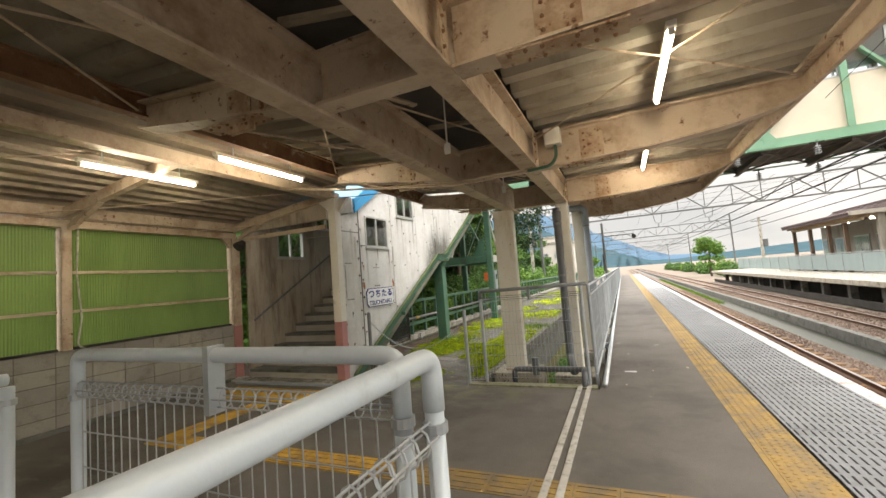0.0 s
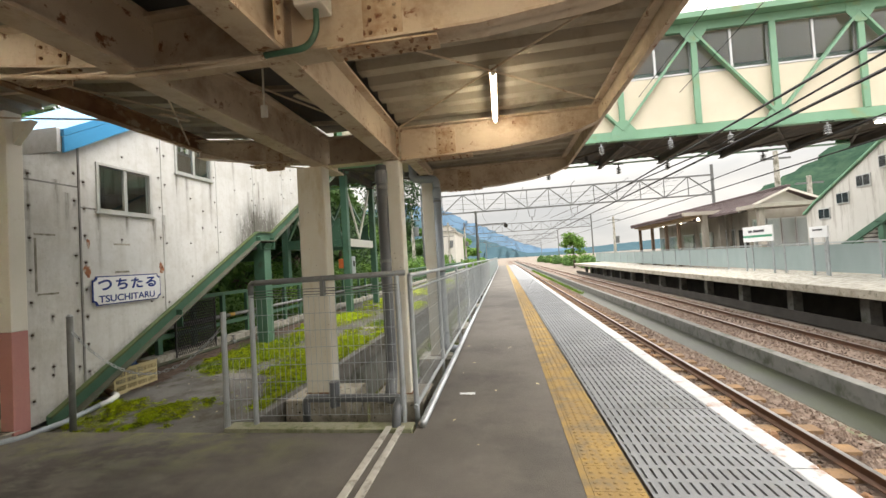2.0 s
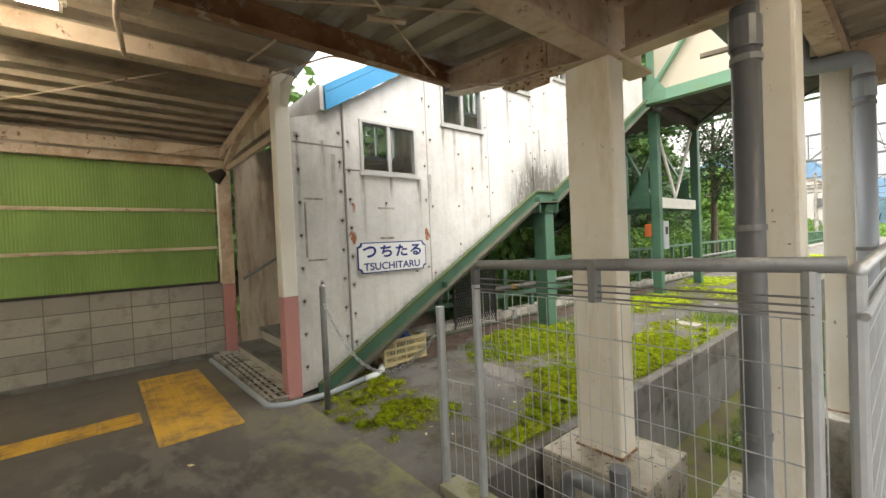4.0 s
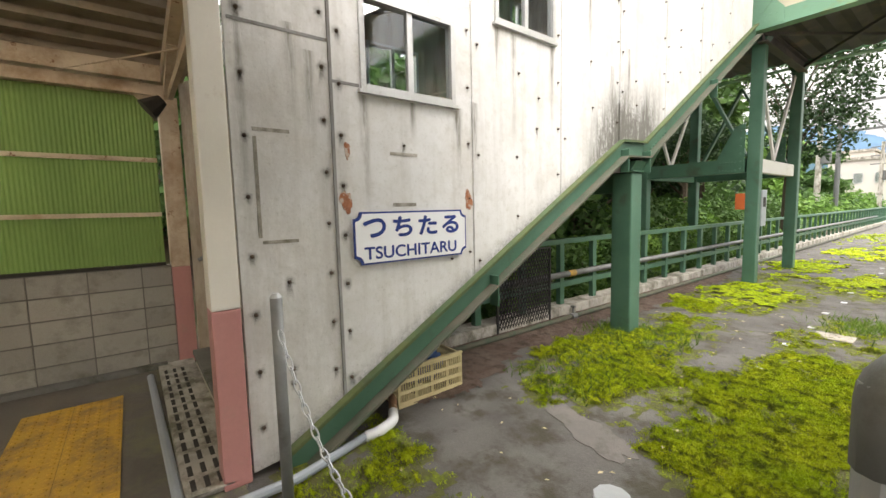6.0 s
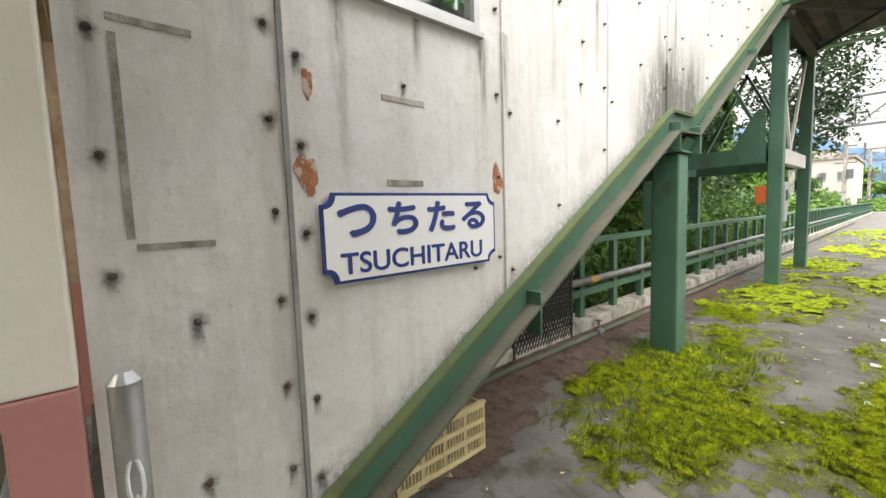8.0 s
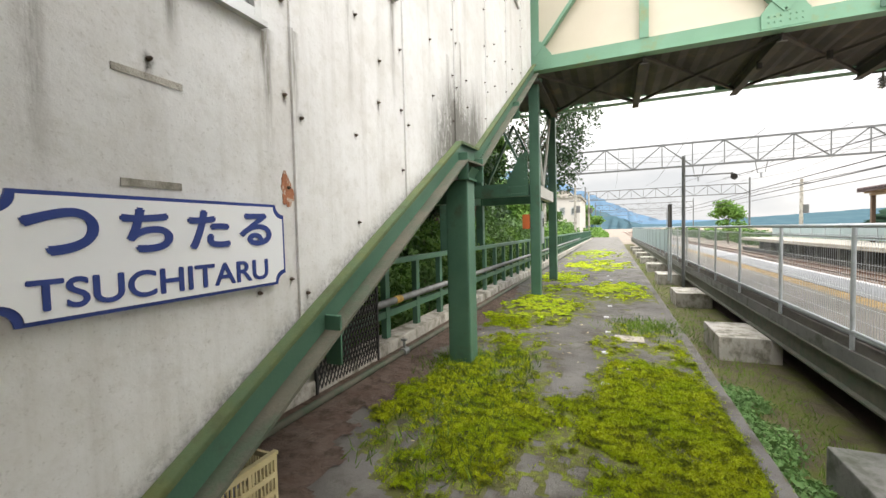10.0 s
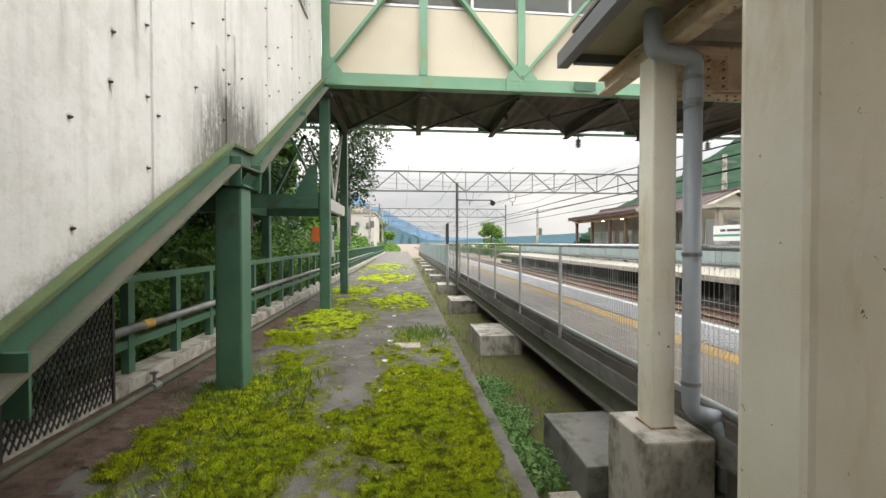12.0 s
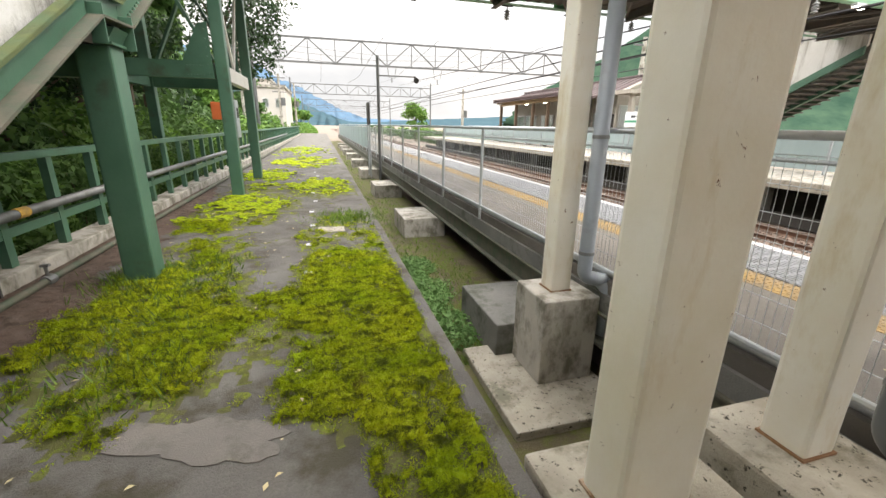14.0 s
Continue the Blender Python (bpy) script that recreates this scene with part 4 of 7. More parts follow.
for a, b in ((-6.0, -3.3), (-3.2, -0.2), (-0.1, 2.82), (2.98, 5.36)):
    v, f = corrugated_y(-6.66, a, b, 1.0, 2.62, 0.032, 0.005)
    raw("green_sheet", v, f, M_GREENSHEET, wall_left)
    for z in (1.5, 2.02):
        part("rail", boxed(-6.645, -6.61, a, b, z - 0.02, z + 0.02), M_CREAM, wall_left)
    part("lower_rail", boxed(-6.65, -6.60, a, b, 1.0, 1.03), M_DARK, wall_left)
for y in (-3.25, -0.15, 2.9):
    part("stud", boxed(-6.70, -6.56, y - 0.055, y + 0.055, 1.0, 2.62), M_CREAM, wall_left, "cream painted stud")
part("head_beam", boxed(-6.72, -6.56, -9.0, 5.5, 2.62, 2.72), M_CREAM, wall_left)
part("head_beam", boxed(-6.76, -6.6, -9.0, 5.5, 2.76, 2.92), M_CREAM, wall_left)
part("corner_post", boxed(-6.72, -6.56, 5.40, 5.56, 0.98, 2.62, 0.01), M_CREAM, wall_left)
part("corner_post_foot", boxed(-6.72, -6.56, 5.40, 5.56, 0.0, 0.98, 0.01), M_PINK, wall_left)
hb = bmesh.new()
prism(hb, [(5.40, 2.62), (5.22, 2.62), (5.40, 2.44)], "x", -6.69, -6.60)
part("haunch", hb, M_CREAM, wall_left)
part("electric_cable", pipe([(-6.55, 3.02, 2.62), (-6.55, 3.0, 2.0), (-6.55, 3.05, 1.4), (-6.55, 3.0, 1.05), (-6.55, 3.14, 0.95)], 0.012, 6, 0.05), M_LINE, wall_left, "pale hanging cable")

wall_left.location.x = -0.13

# ---- stair house ----
WX = -4.33
SEAMS = [5.56, 6.13, 7.28, 8.4, 9.43, 10.5, 11.55, 12.6, 13.55]
WINDOWS = [(6.33, 7.1, 2.25, 2.84), (7.53, 8.29, 2.96, 3.55), (8.80, 9.4, 3.71, 4.3), (10.08, 10.45, 4.13, 4.72), (11.6, 12.4, 4.9, 5.49)]


def wall_low(y):
    if y < 5.8:
        return 0.0
    if y < 9.45:
        return 0.03 + 0.575 * (y - 5.8)
    return max(2.07, 2.07 + 0.6 * (y - 9.95))


def wall_high(y):
    return 2.73 + 0.28 * (y - 5.56) if y < 5.95 else min(2.86 + 0.62 * (y - 5.95), 7.4)


stair_house = thing("stair_house", (WX, 5.6, 0), "dirty white sheet-clad covered stairway rising to the footbridge", "stairway", kind="structure")


def clad(x_in, x_out, mat, label):
    cuts = sorted(set(SEAMS + [5.8, 5.95, 9.45, 9.95] + [v for w in WINDOWS for v in w[:2]]))
    for s0, s1 in zip(SEAMS, SEAMS[1:]):
        b = bmesh.new()
        ys = [c for c in cuts if s0 <= c <= s1]
        for a, c in zip(ys, ys[1:]):
            a2, c2 = a + (0.004 if a == s0 else 0), c - (0.004 if c == s1 else 0)
            w = next((w for w in WINDOWS if w[0] <= a and c <= w[1]), None)
            lo, hi = (wall_low(a2), wall_low(c2)), (wall_high(a2), wall_high(c2))
            spans = [(lo, (w[2], w[2])), ((w[3], w[3]), hi)] if w else [(lo, hi)]
            for (l0, l1), (h0, h1) in spans:
                prism(b, [(a2, l0), (c2, l1), (c2, h1), (a2, h0)], "x", x_in, x_out)
        part("wall_panel", b, mat, stair_house, label)


clad(WX - 0.03, WX, M_WALL, "streaked white painted sheet panel")
clad(-6.55, -6.52, M_WALL_IN, "stained beige inner wall panel")
# inner lining and studs
part("lining", prism(bmesh.new(), [(5.6, 0.0), (5.8, 0.02), (9.3, 2.04), (9.3, 2.24), (6.33, 2.24), (5.6, 2.24)], "x", WX - 0.07, WX - 0.032), M_WALL_IN, stair_house)
for s in SEAMS[1:-1]:
    part("batten", boxed(WX, WX + 0.014, s - 0.009, s + 0.009, wall_low(s) + 0.02, wall_high(s)), M_SEAM if s < 7 else M_WALL, stair_house)
bolt_bm = bmesh.new()
rngb = random.Random(8)
STUDS = []
for s in SEAMS[1:-1]:
    z = wall_low(s) + 0.2
    while z < wall_high(s) - 0.1:
        STUDS.append((s - 0.05, z + 0.06))
        if s < 7 or rngb.random() < 0.35:
            STUDS.append((s + 0.055, z - 0.02))
        z += 0.31 if s < 7 else 0.42
for y in (5.80, 6.66, 7.02, 7.8, 8.05, 8.9, 9.8, 10.9, 11.9):
    for k in range(3):
        z = rngb.uniform(wall_low(y) + 0.2, min(wall_high(y), 4.5) - 0.2)
        if not any(w[0] - 0.08 < y < w[1] + 0.08 and w[2] - 0.1 < z < w[3] + 0.1 for w in WINDOWS):
            STUDS.append((y + rngb.uniform(-0.03, 0.03), z))
STUDS += [(5.63, 0.25 + 0.33 * k) for k in range(8)]
stain_v, stain_f, stain_w = [], [], []
for y, z in STUDS:
    big = 1.0 if y < 6.3 else 0.72
    rod(bolt_bm, (WX, y, z), (WX + 0.012, y, z), 0.012 * big, 8, 0.009 * big)
    rod(bolt_bm, (WX + 0.012, y, z), (WX + 0.019, y, z), 0.007, 6, 0.004)
    # a dark halo and a run below each bolt, fading to its rim
    i, r = len(stain_v), rngb.uniform(0.026, 0.044) * big
    drop = rngb.uniform(1.0, 2.6)
    stain_v.append((WX + 0.0012, y, z))
    stain_w.append(1.0)
    for k in range(14):
        a = 2 * math.pi * k / 14
        rr = r * rngb.uniform(0.75, 1.25) * (drop if k in (10, 11) else 1.0)
        stain_v.append((WX + 0.0012, y + rr * math.cos(a), z + rr * math.sin(a)))
        stain_w.append(0.0)
        stain_f.append((i, i + 1 + k, i + 1 + (k + 1) % 14))
tagged(part("bolts", bolt_bm, M_BOLT, stair_house, "rusty cladding bolts"), kind="stuff")
stain = raw("bolt_stains", stain_v, stain_f, M_STAIN, stair_house)
fade = stain.data.attributes.new("fade", "FLOAT", "POINT")
for i, w in enumerate(stain_w):
    fade.data[i].value = w
tagged(stain, kind="stuff")
def sliding_window(x, w, parent, out):
    y0, y1, z0, z1 = w
    f = bmesh.new()
    box(f, x - 0.05, x + out, y0, y0 + 0.035, z0, z1)
    box(f, x - 0.05, x + out, y1 - 0.035, y1, z0, z1)
    box(f, x - 0.05, x + out, y0 + 0.036, y1 - 0.036, z0, z0 + 0.035)
    box(f, x - 0.05, x + out, y0 + 0.036, y1 - 0.036, z1 - 0.03, z1)
    ym = (y0 + y1) / 2
    box(f, x - 0.03, x + out - 0.012, ym - 0.022, ym + 0.022, z0 + 0.036, z1 - 0.031)
    wdw = part("window", f, M_ALU, parent, "aluminium sliding window frame")
    for a, b in ((y0 + 0.036, ym - 0.023), (ym + 0.023, y1 - 0.036)):
        g = part("pane", boxed(x - 0.016, x - 0.011, a, b, z0 + 0.036, z1 - 0.031), M_GLASS, wdw)
        g.visible_shadow = False
    part("sill", boxed(x + 0.001, x + out + 0.012, y0 - 0.02, y1 + 0.02, z0 - 0.025, z0 - 0.002), M_ALU, wdw)
    return wdw


for w in WINDOWS:
    sliding_window(WX, w, stair_house, 0.02)
    sliding_window(-6.535, w, stair_house, 0.03)
for y0, y1, z in ((5.58, 6.12, 2.50), (6.14, 6.32, 2.27)):
    part("sheet_joint", boxed(WX - 0.001, WX + 0.003, y0, y1, z - 0.009, z + 0.009), M_SEAM, stair_house, "dark sheet joint")
# drip streaks and rust marks with their own shapes, and glue ghosts of removed notices
for y, z in ((6.20, 1.54), (7.225, 1.545)):
    b = blot(0, 0, 0.07, 0.038, 0, int(y * 10))
    bmesh.ops.transform(b, matrix=pose(WX + 0.004, y, z, 0, 90, 0), verts=b.verts)
    part("rust_mark", b, M_FLAKE, stair_house, "flaking orange rust mark")
b = blot(0, 0, 0.06, 0.016, 0, 77)
bmesh.ops.transform(b, matrix=pose(WX + 0.004, 6.22, 1.86, 0, 90, 0), verts=b.verts)
part("rust_mark", b, M_FLAKE, stair_house)
for y0, y1, z0, z1 in ((5.67, 5.87, 1.93, 1.95), (5.67, 5.69, 1.34, 1.90), (5.69, 5.89, 1.305, 1.325), (6.53, 6.75, 1.85, 1.873), (6.54, 6.73, 1.505, 1.53)):
    part("tape_ghost", boxed(WX + 0.0005, WX + 0.003, y0, y1, z0, z1), M_CONC, stair_house, "grey tape residue")
# stringer: a green channel with a kink at the small landing
def channel(y0, z0, y1, z1, x):
    b = bmesh.new()
    up, d = 0.22, 0.19
    prism(b, [(y0, z0 + up - d), (y1, z1 + up - d), (y1, z1 + up), (y0, z0 + up)], "x", x - 0.03, x - 0.012)
    prism(b, [(y0, z0 + up - 0.018), (y1, z1 + up - 0.018), (y1, z1 + up), (y0, z0 + up)], "x", x - 0.011, x + 0.03)
    s = part("stringer", b, M_GREEN, stair_house, "green steel stair stringer")
    lip = prism(bmesh.new(), [(y0, z0 + up - d), (y1, z1 + up - d), (y1, z1 + up - d + 0.018), (y0, z0 + up - d + 0.018)], "x", x - 0.011, x + 0.085)
    part("bottom_flange", lip, M_LIP, s, "rusting bottom flange")
    top = prism(bmesh.new(), [(y0, z0 + up - 0.02), (y1, z1 + up - 0.02), (y1, z1 + up + 0.004), (y0, z0 + up + 0.004)], "x", x + 0.0305, x + 0.034)
    part("top_edge", top, M_ALGAE, s, "algae-stained top edge")
    cover = prism(bmesh.new(), [(y0, z0 + up + 0.0005), (y1, z1 + up + 0.0005), (y1, z1 + up + 0.006), (y0, z0 + up + 0.006)], "x", x - 0.03, x + 0.03)
    part("top_film", cover, M_ALGAE, s)


for x, nm in ((WX + 0.045, "outer"), (-6.60, "inner")):
    channel(5.72, -0.16, 9.42, 1.97, x)
    channel(9.425, 1.97, 9.92, 1.99, x)
    channel(9.925, 1.99, 13.62, 4.22, x)
rb = bmesh.new()
for y, z in ((7.42, 0.84), (9.42, 1.99), (9.9, 2.0), (11.8, 3.13)):
    prism(rb, [(y - 0.006, z - 0.15), (y + 0.006, z - 0.145), (y + 0.006, z + 0.1), (y - 0.006, z + 0.095)], "x", WX + 0.035, WX + 0.128)
part("stiffener", rb, M_GREEN, stair_house)
rv = bmesh.new()
for k in range(7):
    rivet(rv, (WX + 0.09, 9.98 + 0.06 * k, 2.13 + 0.036 * k), (0, -0.5, 0.86), 0.016)
part("rivets", rv, M_GREEN, stair_house)
# steps
for k in range(13):
    z = 0.17 * (k + 1)
    y = 5.5 + 0.3 * k
    part("step", boxed(-6.5, WX - 0.08, y, y + 0.34, z - 0.05, z, 0.008), M_CONC_DARK, stair_house, "dark worn concrete stair tread")
    part("riser", boxed(-6.5, WX - 0.08, y + 0.02, y + 0.05, z - 0.175, z - 0.051), M_RISER, stair_house)
part("landing", boxed(-6.5, WX - 0.08, 9.4, 9.95, 2.16, 2.21), M_CONC, stair_house)
for k in range(13):
    z = 2.21 + 0.17 * (k + 1)
    y = 9.95 + 0.28 * k
    part("step", boxed(-6.5, WX - 0.08, y, y + 0.32, z - 0.05, z), M_CONC, stair_house)
    part("riser", boxed(-6.5, WX - 0.08, y + 0.02, y + 0.05, z - 0.175, z - 0.051), M_CONC, stair_house)
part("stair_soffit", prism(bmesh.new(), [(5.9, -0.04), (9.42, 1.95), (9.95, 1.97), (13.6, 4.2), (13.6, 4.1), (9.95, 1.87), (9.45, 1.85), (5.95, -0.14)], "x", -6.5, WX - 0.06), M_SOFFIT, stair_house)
part("porch", boxed(-6.7, WX + 0.05, 5.22, 5.52, -0.05, 0.035, 0.01), M_CONC, stair_house, "concrete porch step")
part("entry_post", boxed(-4.40, -4.25, 5.40, 5.54, 0.98, 3.12, 0.008), M_WHITE, stair_house, "cream painted entrance post")
part("entry_post_foot", boxed(-4.40, -4.25, 5.40, 5.54, 0.0, 0.978, 0.008), M_PINK, stair_house, "pink painted foot of the post")
hb = bmesh.new()
prism(hb, [(-4.25, 3.02), (-4.25, 2.8), (-4.03, 3.02)], "y", 5.46, 5.52)
prism(hb, [(-4.40, 3.02), (-4.40, 2.8), (-4.66, 3.02)], "y", 5.46, 5.52)
part("haunch", hb, M_WHITE, stair_house)
part("handrail", pipe([(-6.42, 5.6, 1.05), (-6.42, 9.4, 3.2), (-6.42, 9.9, 3.2), (-6.42, 13.4, 5.4)], 0.019, 8, 0.1), M_GALV_DARK, stair_house, "steel stair handrail")
# roof and blue fascia
rf = bmesh.new()
prism(rf, [(5.9, 3.01), (13.7, 7.85), (13.7, 7.93), (5.9, 3.09)], "x", -6.75, WX + 0.12)
part("roof", rf, M_BLUE, stair_house, "blue metal roof sheet")
part("fascia", prism(bmesh.new(), [(5.9, 2.83), (13.7, 7.67), (13.7, 7.845), (5.9, 3.005)], "x", WX + 0.09, WX + 0.12), M_BLUE, stair_house, "blue metal fascia")
part("gable_front", boxed(-6.5, WX + 0.08, 5.855, 5.895, 2.84, 3.1), M_WALL, stair_house, "white sheet above the stair entrance")
part("gable", boxed(-6.55, -4.54, 5.52, 5.6, 2.72, 3.0), M_WALL_IN, stair_house)
part("back_rail", boxed(-6.5, -4.54, 5.47, 5.51, 2.55, 2.62), M_CREAM, stair_house)
# ---- shed ceiling at the left ----
shed = thing("ceiling", (-5.2, 0, 3.0), "brown boarded lean-to ceiling on cream rafters", "ceiling", kind="structure")
cb = bmesh.new()
prism(cb, [(-7.0, 2.93), (-3.38, 3.39), (-3.38, 3.43), (-7.0, 2.97)], "y", -9.0, 5.75)
for k in range(13):
    x = -6.75 + 0.25 * k
    z = 2.93 + (x + 7.0) * 0.1272
    box(cb, x - 0.03, x + 0.03, -9.0, 5.7, z - 0.05, z + 0.012)
part("boards", cb, M_PLANK, shed)
for y in (-3.25, -0.15, 2.9, 5.48):
    part("rafter", prism(bmesh.new(), [(-6.7, 2.74), (-4.4, 3.03), (-4.4, 3.15), (-6.7, 2.88)], "y", y - 0.04, y + 0.04), M_CREAM, shed)
    part("brace", bar(bmesh.new(), (-6.6, y, 2.6), (-5.9, y, 2.86), 0.07, 0.07), M_CREAM, shed)
part("box_beam", boxed(-4.46, -4.30, -9.0, 5.39, 3.02, 3.16, 0.008), M_CREAM, shed, "cream painted long beam")
part("cable_tray", boxed(-4.56, -4.47, -9.0, 5.4, 3.1, 3.19), M_PLANK, shed)
for k in range(5):
    part("tie_rod", rod(bmesh.new(), (-6.6, -2.5 + 2.4 * k, 2.7), (-4.5, -0.2 + 2.4 * k, 3.0), 0.007, 6), M_CREAM, shed)

# ---- canopy of riveted steel ----
canopy = thing("canopy", (-0.78, 3.0, 2.6), "rust-flecked cream riveted steel platform canopy", "canopy", kind="structure")
for x in (-0.78, -1.66):
    part("main_beam", prism(bmesh.new(), i_profile(x, 2.6, 2.99, 0.17), "y", -9.0, 6.87 if x > -1 else 7.2), M_CREAM, canopy, "long cream I-beam with rust flecks")


part("end_beam", prism(bmesh.new(), i_profile(-0.78, 2.83, 2.99, 0.15, 0.016, 0.012), "y", 6.875, 9.75), M_CREAM, canopy, "lighter cream beam past the middle column")


def arm(y, side, reach):
    """A tapering cantilever arm with flanges and riveted splice plates."""
    b = bmesh.new()
    x0 = -0.78 if side > 0 else -1.66
    if side > 0:
        low = [(0.09, 2.6), (1.15, 2.62), (1.75, 2.68), (2.1, 2.75), (reach, 2.84)]
        top = [(reach, 3.0), (0.09, 2.98)]
    else:
        low = [(0.09, 2.66), (1.0, 2.78), (reach, 2.88)]
        top = [(reach, 3.10), (0.09, 2.95)]
    web = [(x0 + side * d, z) for d, z in low + top]
    prism(b, web, "y", y - 0.008, y + 0.008)
    for (d0, z0), (d1, z1) in zip(low, low[1:]):
        prism(b, [(x0 + side * d0, z0), (x0 + side * d1, z1), (x0 + side * d1, z1 + 0.016), (x0 + side * d0, z0 + 0.016)], "y", y - 0.075, y + 0.075)
    (d0, z0), (d1, z1) = top
    prism(b, [(x0 + side * d0, z0), (x0 + side * d1, z1), (x0 + side * d1, z1 - 0.016), (x0 + side * d0, z0 - 0.016)], "y", y - 0.075, y + 0.075)
    ob = part("cantilever_arm", b, M_CREAM, canopy, "tapering cream steel arm")
    pb, rvt = bmesh.new(), bmesh.new()
    px = x0 + side * 0.62
    for s in (-1, 1):
        prism(pb, [(px - 0.11, 2.64), (px + 0.11, 2.64), (px + 0.11, 2.94), (px - 0.11, 2.94)], "y", y + s * 0.009, y + s * 0.019)
        for dx in (-0.07, 0.07):
            for zz in (2.68, 2.75, 2.82, 2.89):
                rivet(rvt, (px + dx, y + s * 0.019, zz), (0, s, 0))
    box(pb, px - 0.3, px + 0.3, y - 0.07, y + 0.07, 2.592 if side > 0 else 2.70, 2.604 if side > 0 else 2.712)
    for dx in (-0.24, -0.16, -0.08, 0.08, 0.16, 0.24):
        for dy in (-0.045, 0.045):
            rivet(rvt, (px + dx, y + dy, 2.592 if side > 0 else 2.70), (0, 0, -1))
    part("splice_plate", pb, M_CREAM_RUST, ob, "rusting splice plates")
    part("rivets", rvt, M_RUSTY, ob, "rusty rivet heads")
    return ob


for y in (-5.1, -2.75, -0.4, 1.95, 4.3, 6.78):
    arm(y, 1, 2.33)
    arm(y, -1, 1.64)
    b = bmesh.new()
    prism(b, i_profile(y, 2.62, 2.96, 0.15), "x", -1.57, -0.87)
    part("cross_beam", b, M_CREAM, canopy)
arm(9.05, 1, 2.33)
gb, gr = bmesh.new(), bmesh.new()
for y in (-2.75, -0.4, 1.95, 4.3, 6.78):
    for dy in (-0.12, 0.12):
        for s in (-1, 1):
            box(gb, -0.78 + s * 0.078 - 0.004, -0.78 + s * 0.078 + 0.004, y + dy - 0.05, y + dy + 0.05, 2.63, 2.96)
            for zz in (2.68, 2.76, 2.84, 2.92):
                rivet(gr, (-0.78 + s * 0.083, y + dy * 1.2, zz), (s, 0, 0))
part("web_angle", gb, M_CREAM_RUST, canopy)
part("rivets", gr, M_RUSTY, canopy)
part("edge_fascia", prism(bmesh.new(), [(1.53, 2.84), (1.57, 2.84), (1.57, 3.03), (1.53, 3.03)], "y", -9.0, 9.3), M_CREAM, canopy)
part("edge_angle", boxed(1.46, 1.529, -9.0, 9.3, 2.99, 3.02), M_CREAM, canopy)
part("left_edge_beam", prism(bmesh.new(), i_profile(-3.32, 2.98, 3.16, 0.1, 0.014, 0.01), "y", -9.0, 7.0), M_RUSTY, canopy, "heavily rusted edge beam")
# purlins and corrugated sheets, ribs across the platform
def ribbed(x0, z0, x1, z1, y0, y1, pitch, depth):
    v, f = [], []
    n = int((y1 - y0) / pitch)
    for i in range(n):
        y = y0 + i * pitch
        for u, dz in ((0.0, 0.0), (0.38, 0.0), (0.5, depth), (0.88, depth), (1.0, 0.0)):
            v += [(x0, y + u * pitch, z0 + dz), (x1, y + u * pitch, z1 + dz)]
        base = i * 10
        for k in range(4):
            a = base + 2 * k
            f.append((a, a + 1, a + 3, a + 2))
    return v, f


def slab_sheet(name, args, parent):
    v, f = ribbed(*args)
    ob = raw(name, v, f, M_SHEET, parent)
    md = ob.modifiers.new("thickness", "SOLIDIFY")
    md.thickness = 0.004
    return ob


slab_sheet("roof_sheet", (-0.70, 3.04, 1.62, 3.08, -9.0, 9.3, 0.3, 0.07), canopy)
slab_sheet("roof_sheet", (-1.74, 3.02, -3.45, 3.19, -9.0, 7.1, 0.3, 0.07), canopy)
# this dark sheet gives the shaded valley gap as colour
part("valley_gutter", boxed(-1.74, -0.70, -9.0, 7.1, 3.14, 3.17), M_SOFFIT, canopy, "rusted valley gutter with the gap's shade in its colour")
part("valley_gutter", boxed(-1.25, -0.70, 7.11, 9.3, 3.14, 3.17), M_SOFFIT, canopy)
for k in range(15):
    y = -5.0 + 0.95 * k
    part("gutter_batten", bar(bmesh.new(), (-1.6, y, 3.02), (-0.85, y + 0.25, 3.06), 0.05, 0.035), M_PLANK, canopy)
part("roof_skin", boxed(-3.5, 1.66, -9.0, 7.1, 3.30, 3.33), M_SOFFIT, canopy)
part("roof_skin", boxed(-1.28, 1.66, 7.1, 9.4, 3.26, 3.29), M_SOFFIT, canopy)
part("end_fascia", boxed(-1.26, 1.6, 9.36, 9.42, 2.98, 3.2), M_PVC_SHADED, canopy, "dark grey end gutter")
part("end_soffit", boxed(-1.26, -0.70, 7.1, 9.36, 3.06, 3.09), M_SHEET, canopy)
part("side_gutter", boxed(-1.36, -1.26, 7.1, 9.55, 3.0, 3.14), M_PVC_SHADED, canopy)
for y0 in (-2.75, -0.4, 1.95, 4.3):
    y1 = y0 + 2.35
    for a, b2 in (((-0.7, y0 + 0.1, 2.9), (1.5, y1 - 0.1, 2.98)), ((1.5, y0 + 0.1, 2.98), (-0.7, y1 - 0.1, 2.9)), ((-1.74, y0 + 0.1, 2.86), (-3.25, y1 - 0.1, 3.0)), ((-3.25, y0 + 0.1, 3.0), (-1.74, y1 - 0.1, 2.86)),
                  ((-1.6, y0 + 0.2, 2.85), (-0.85, y1 - 0.2, 2.85))):
        part("tie_rod", rod(bmesh.new(), a, b2, 0.009, 6), M_CREAM, canopy)
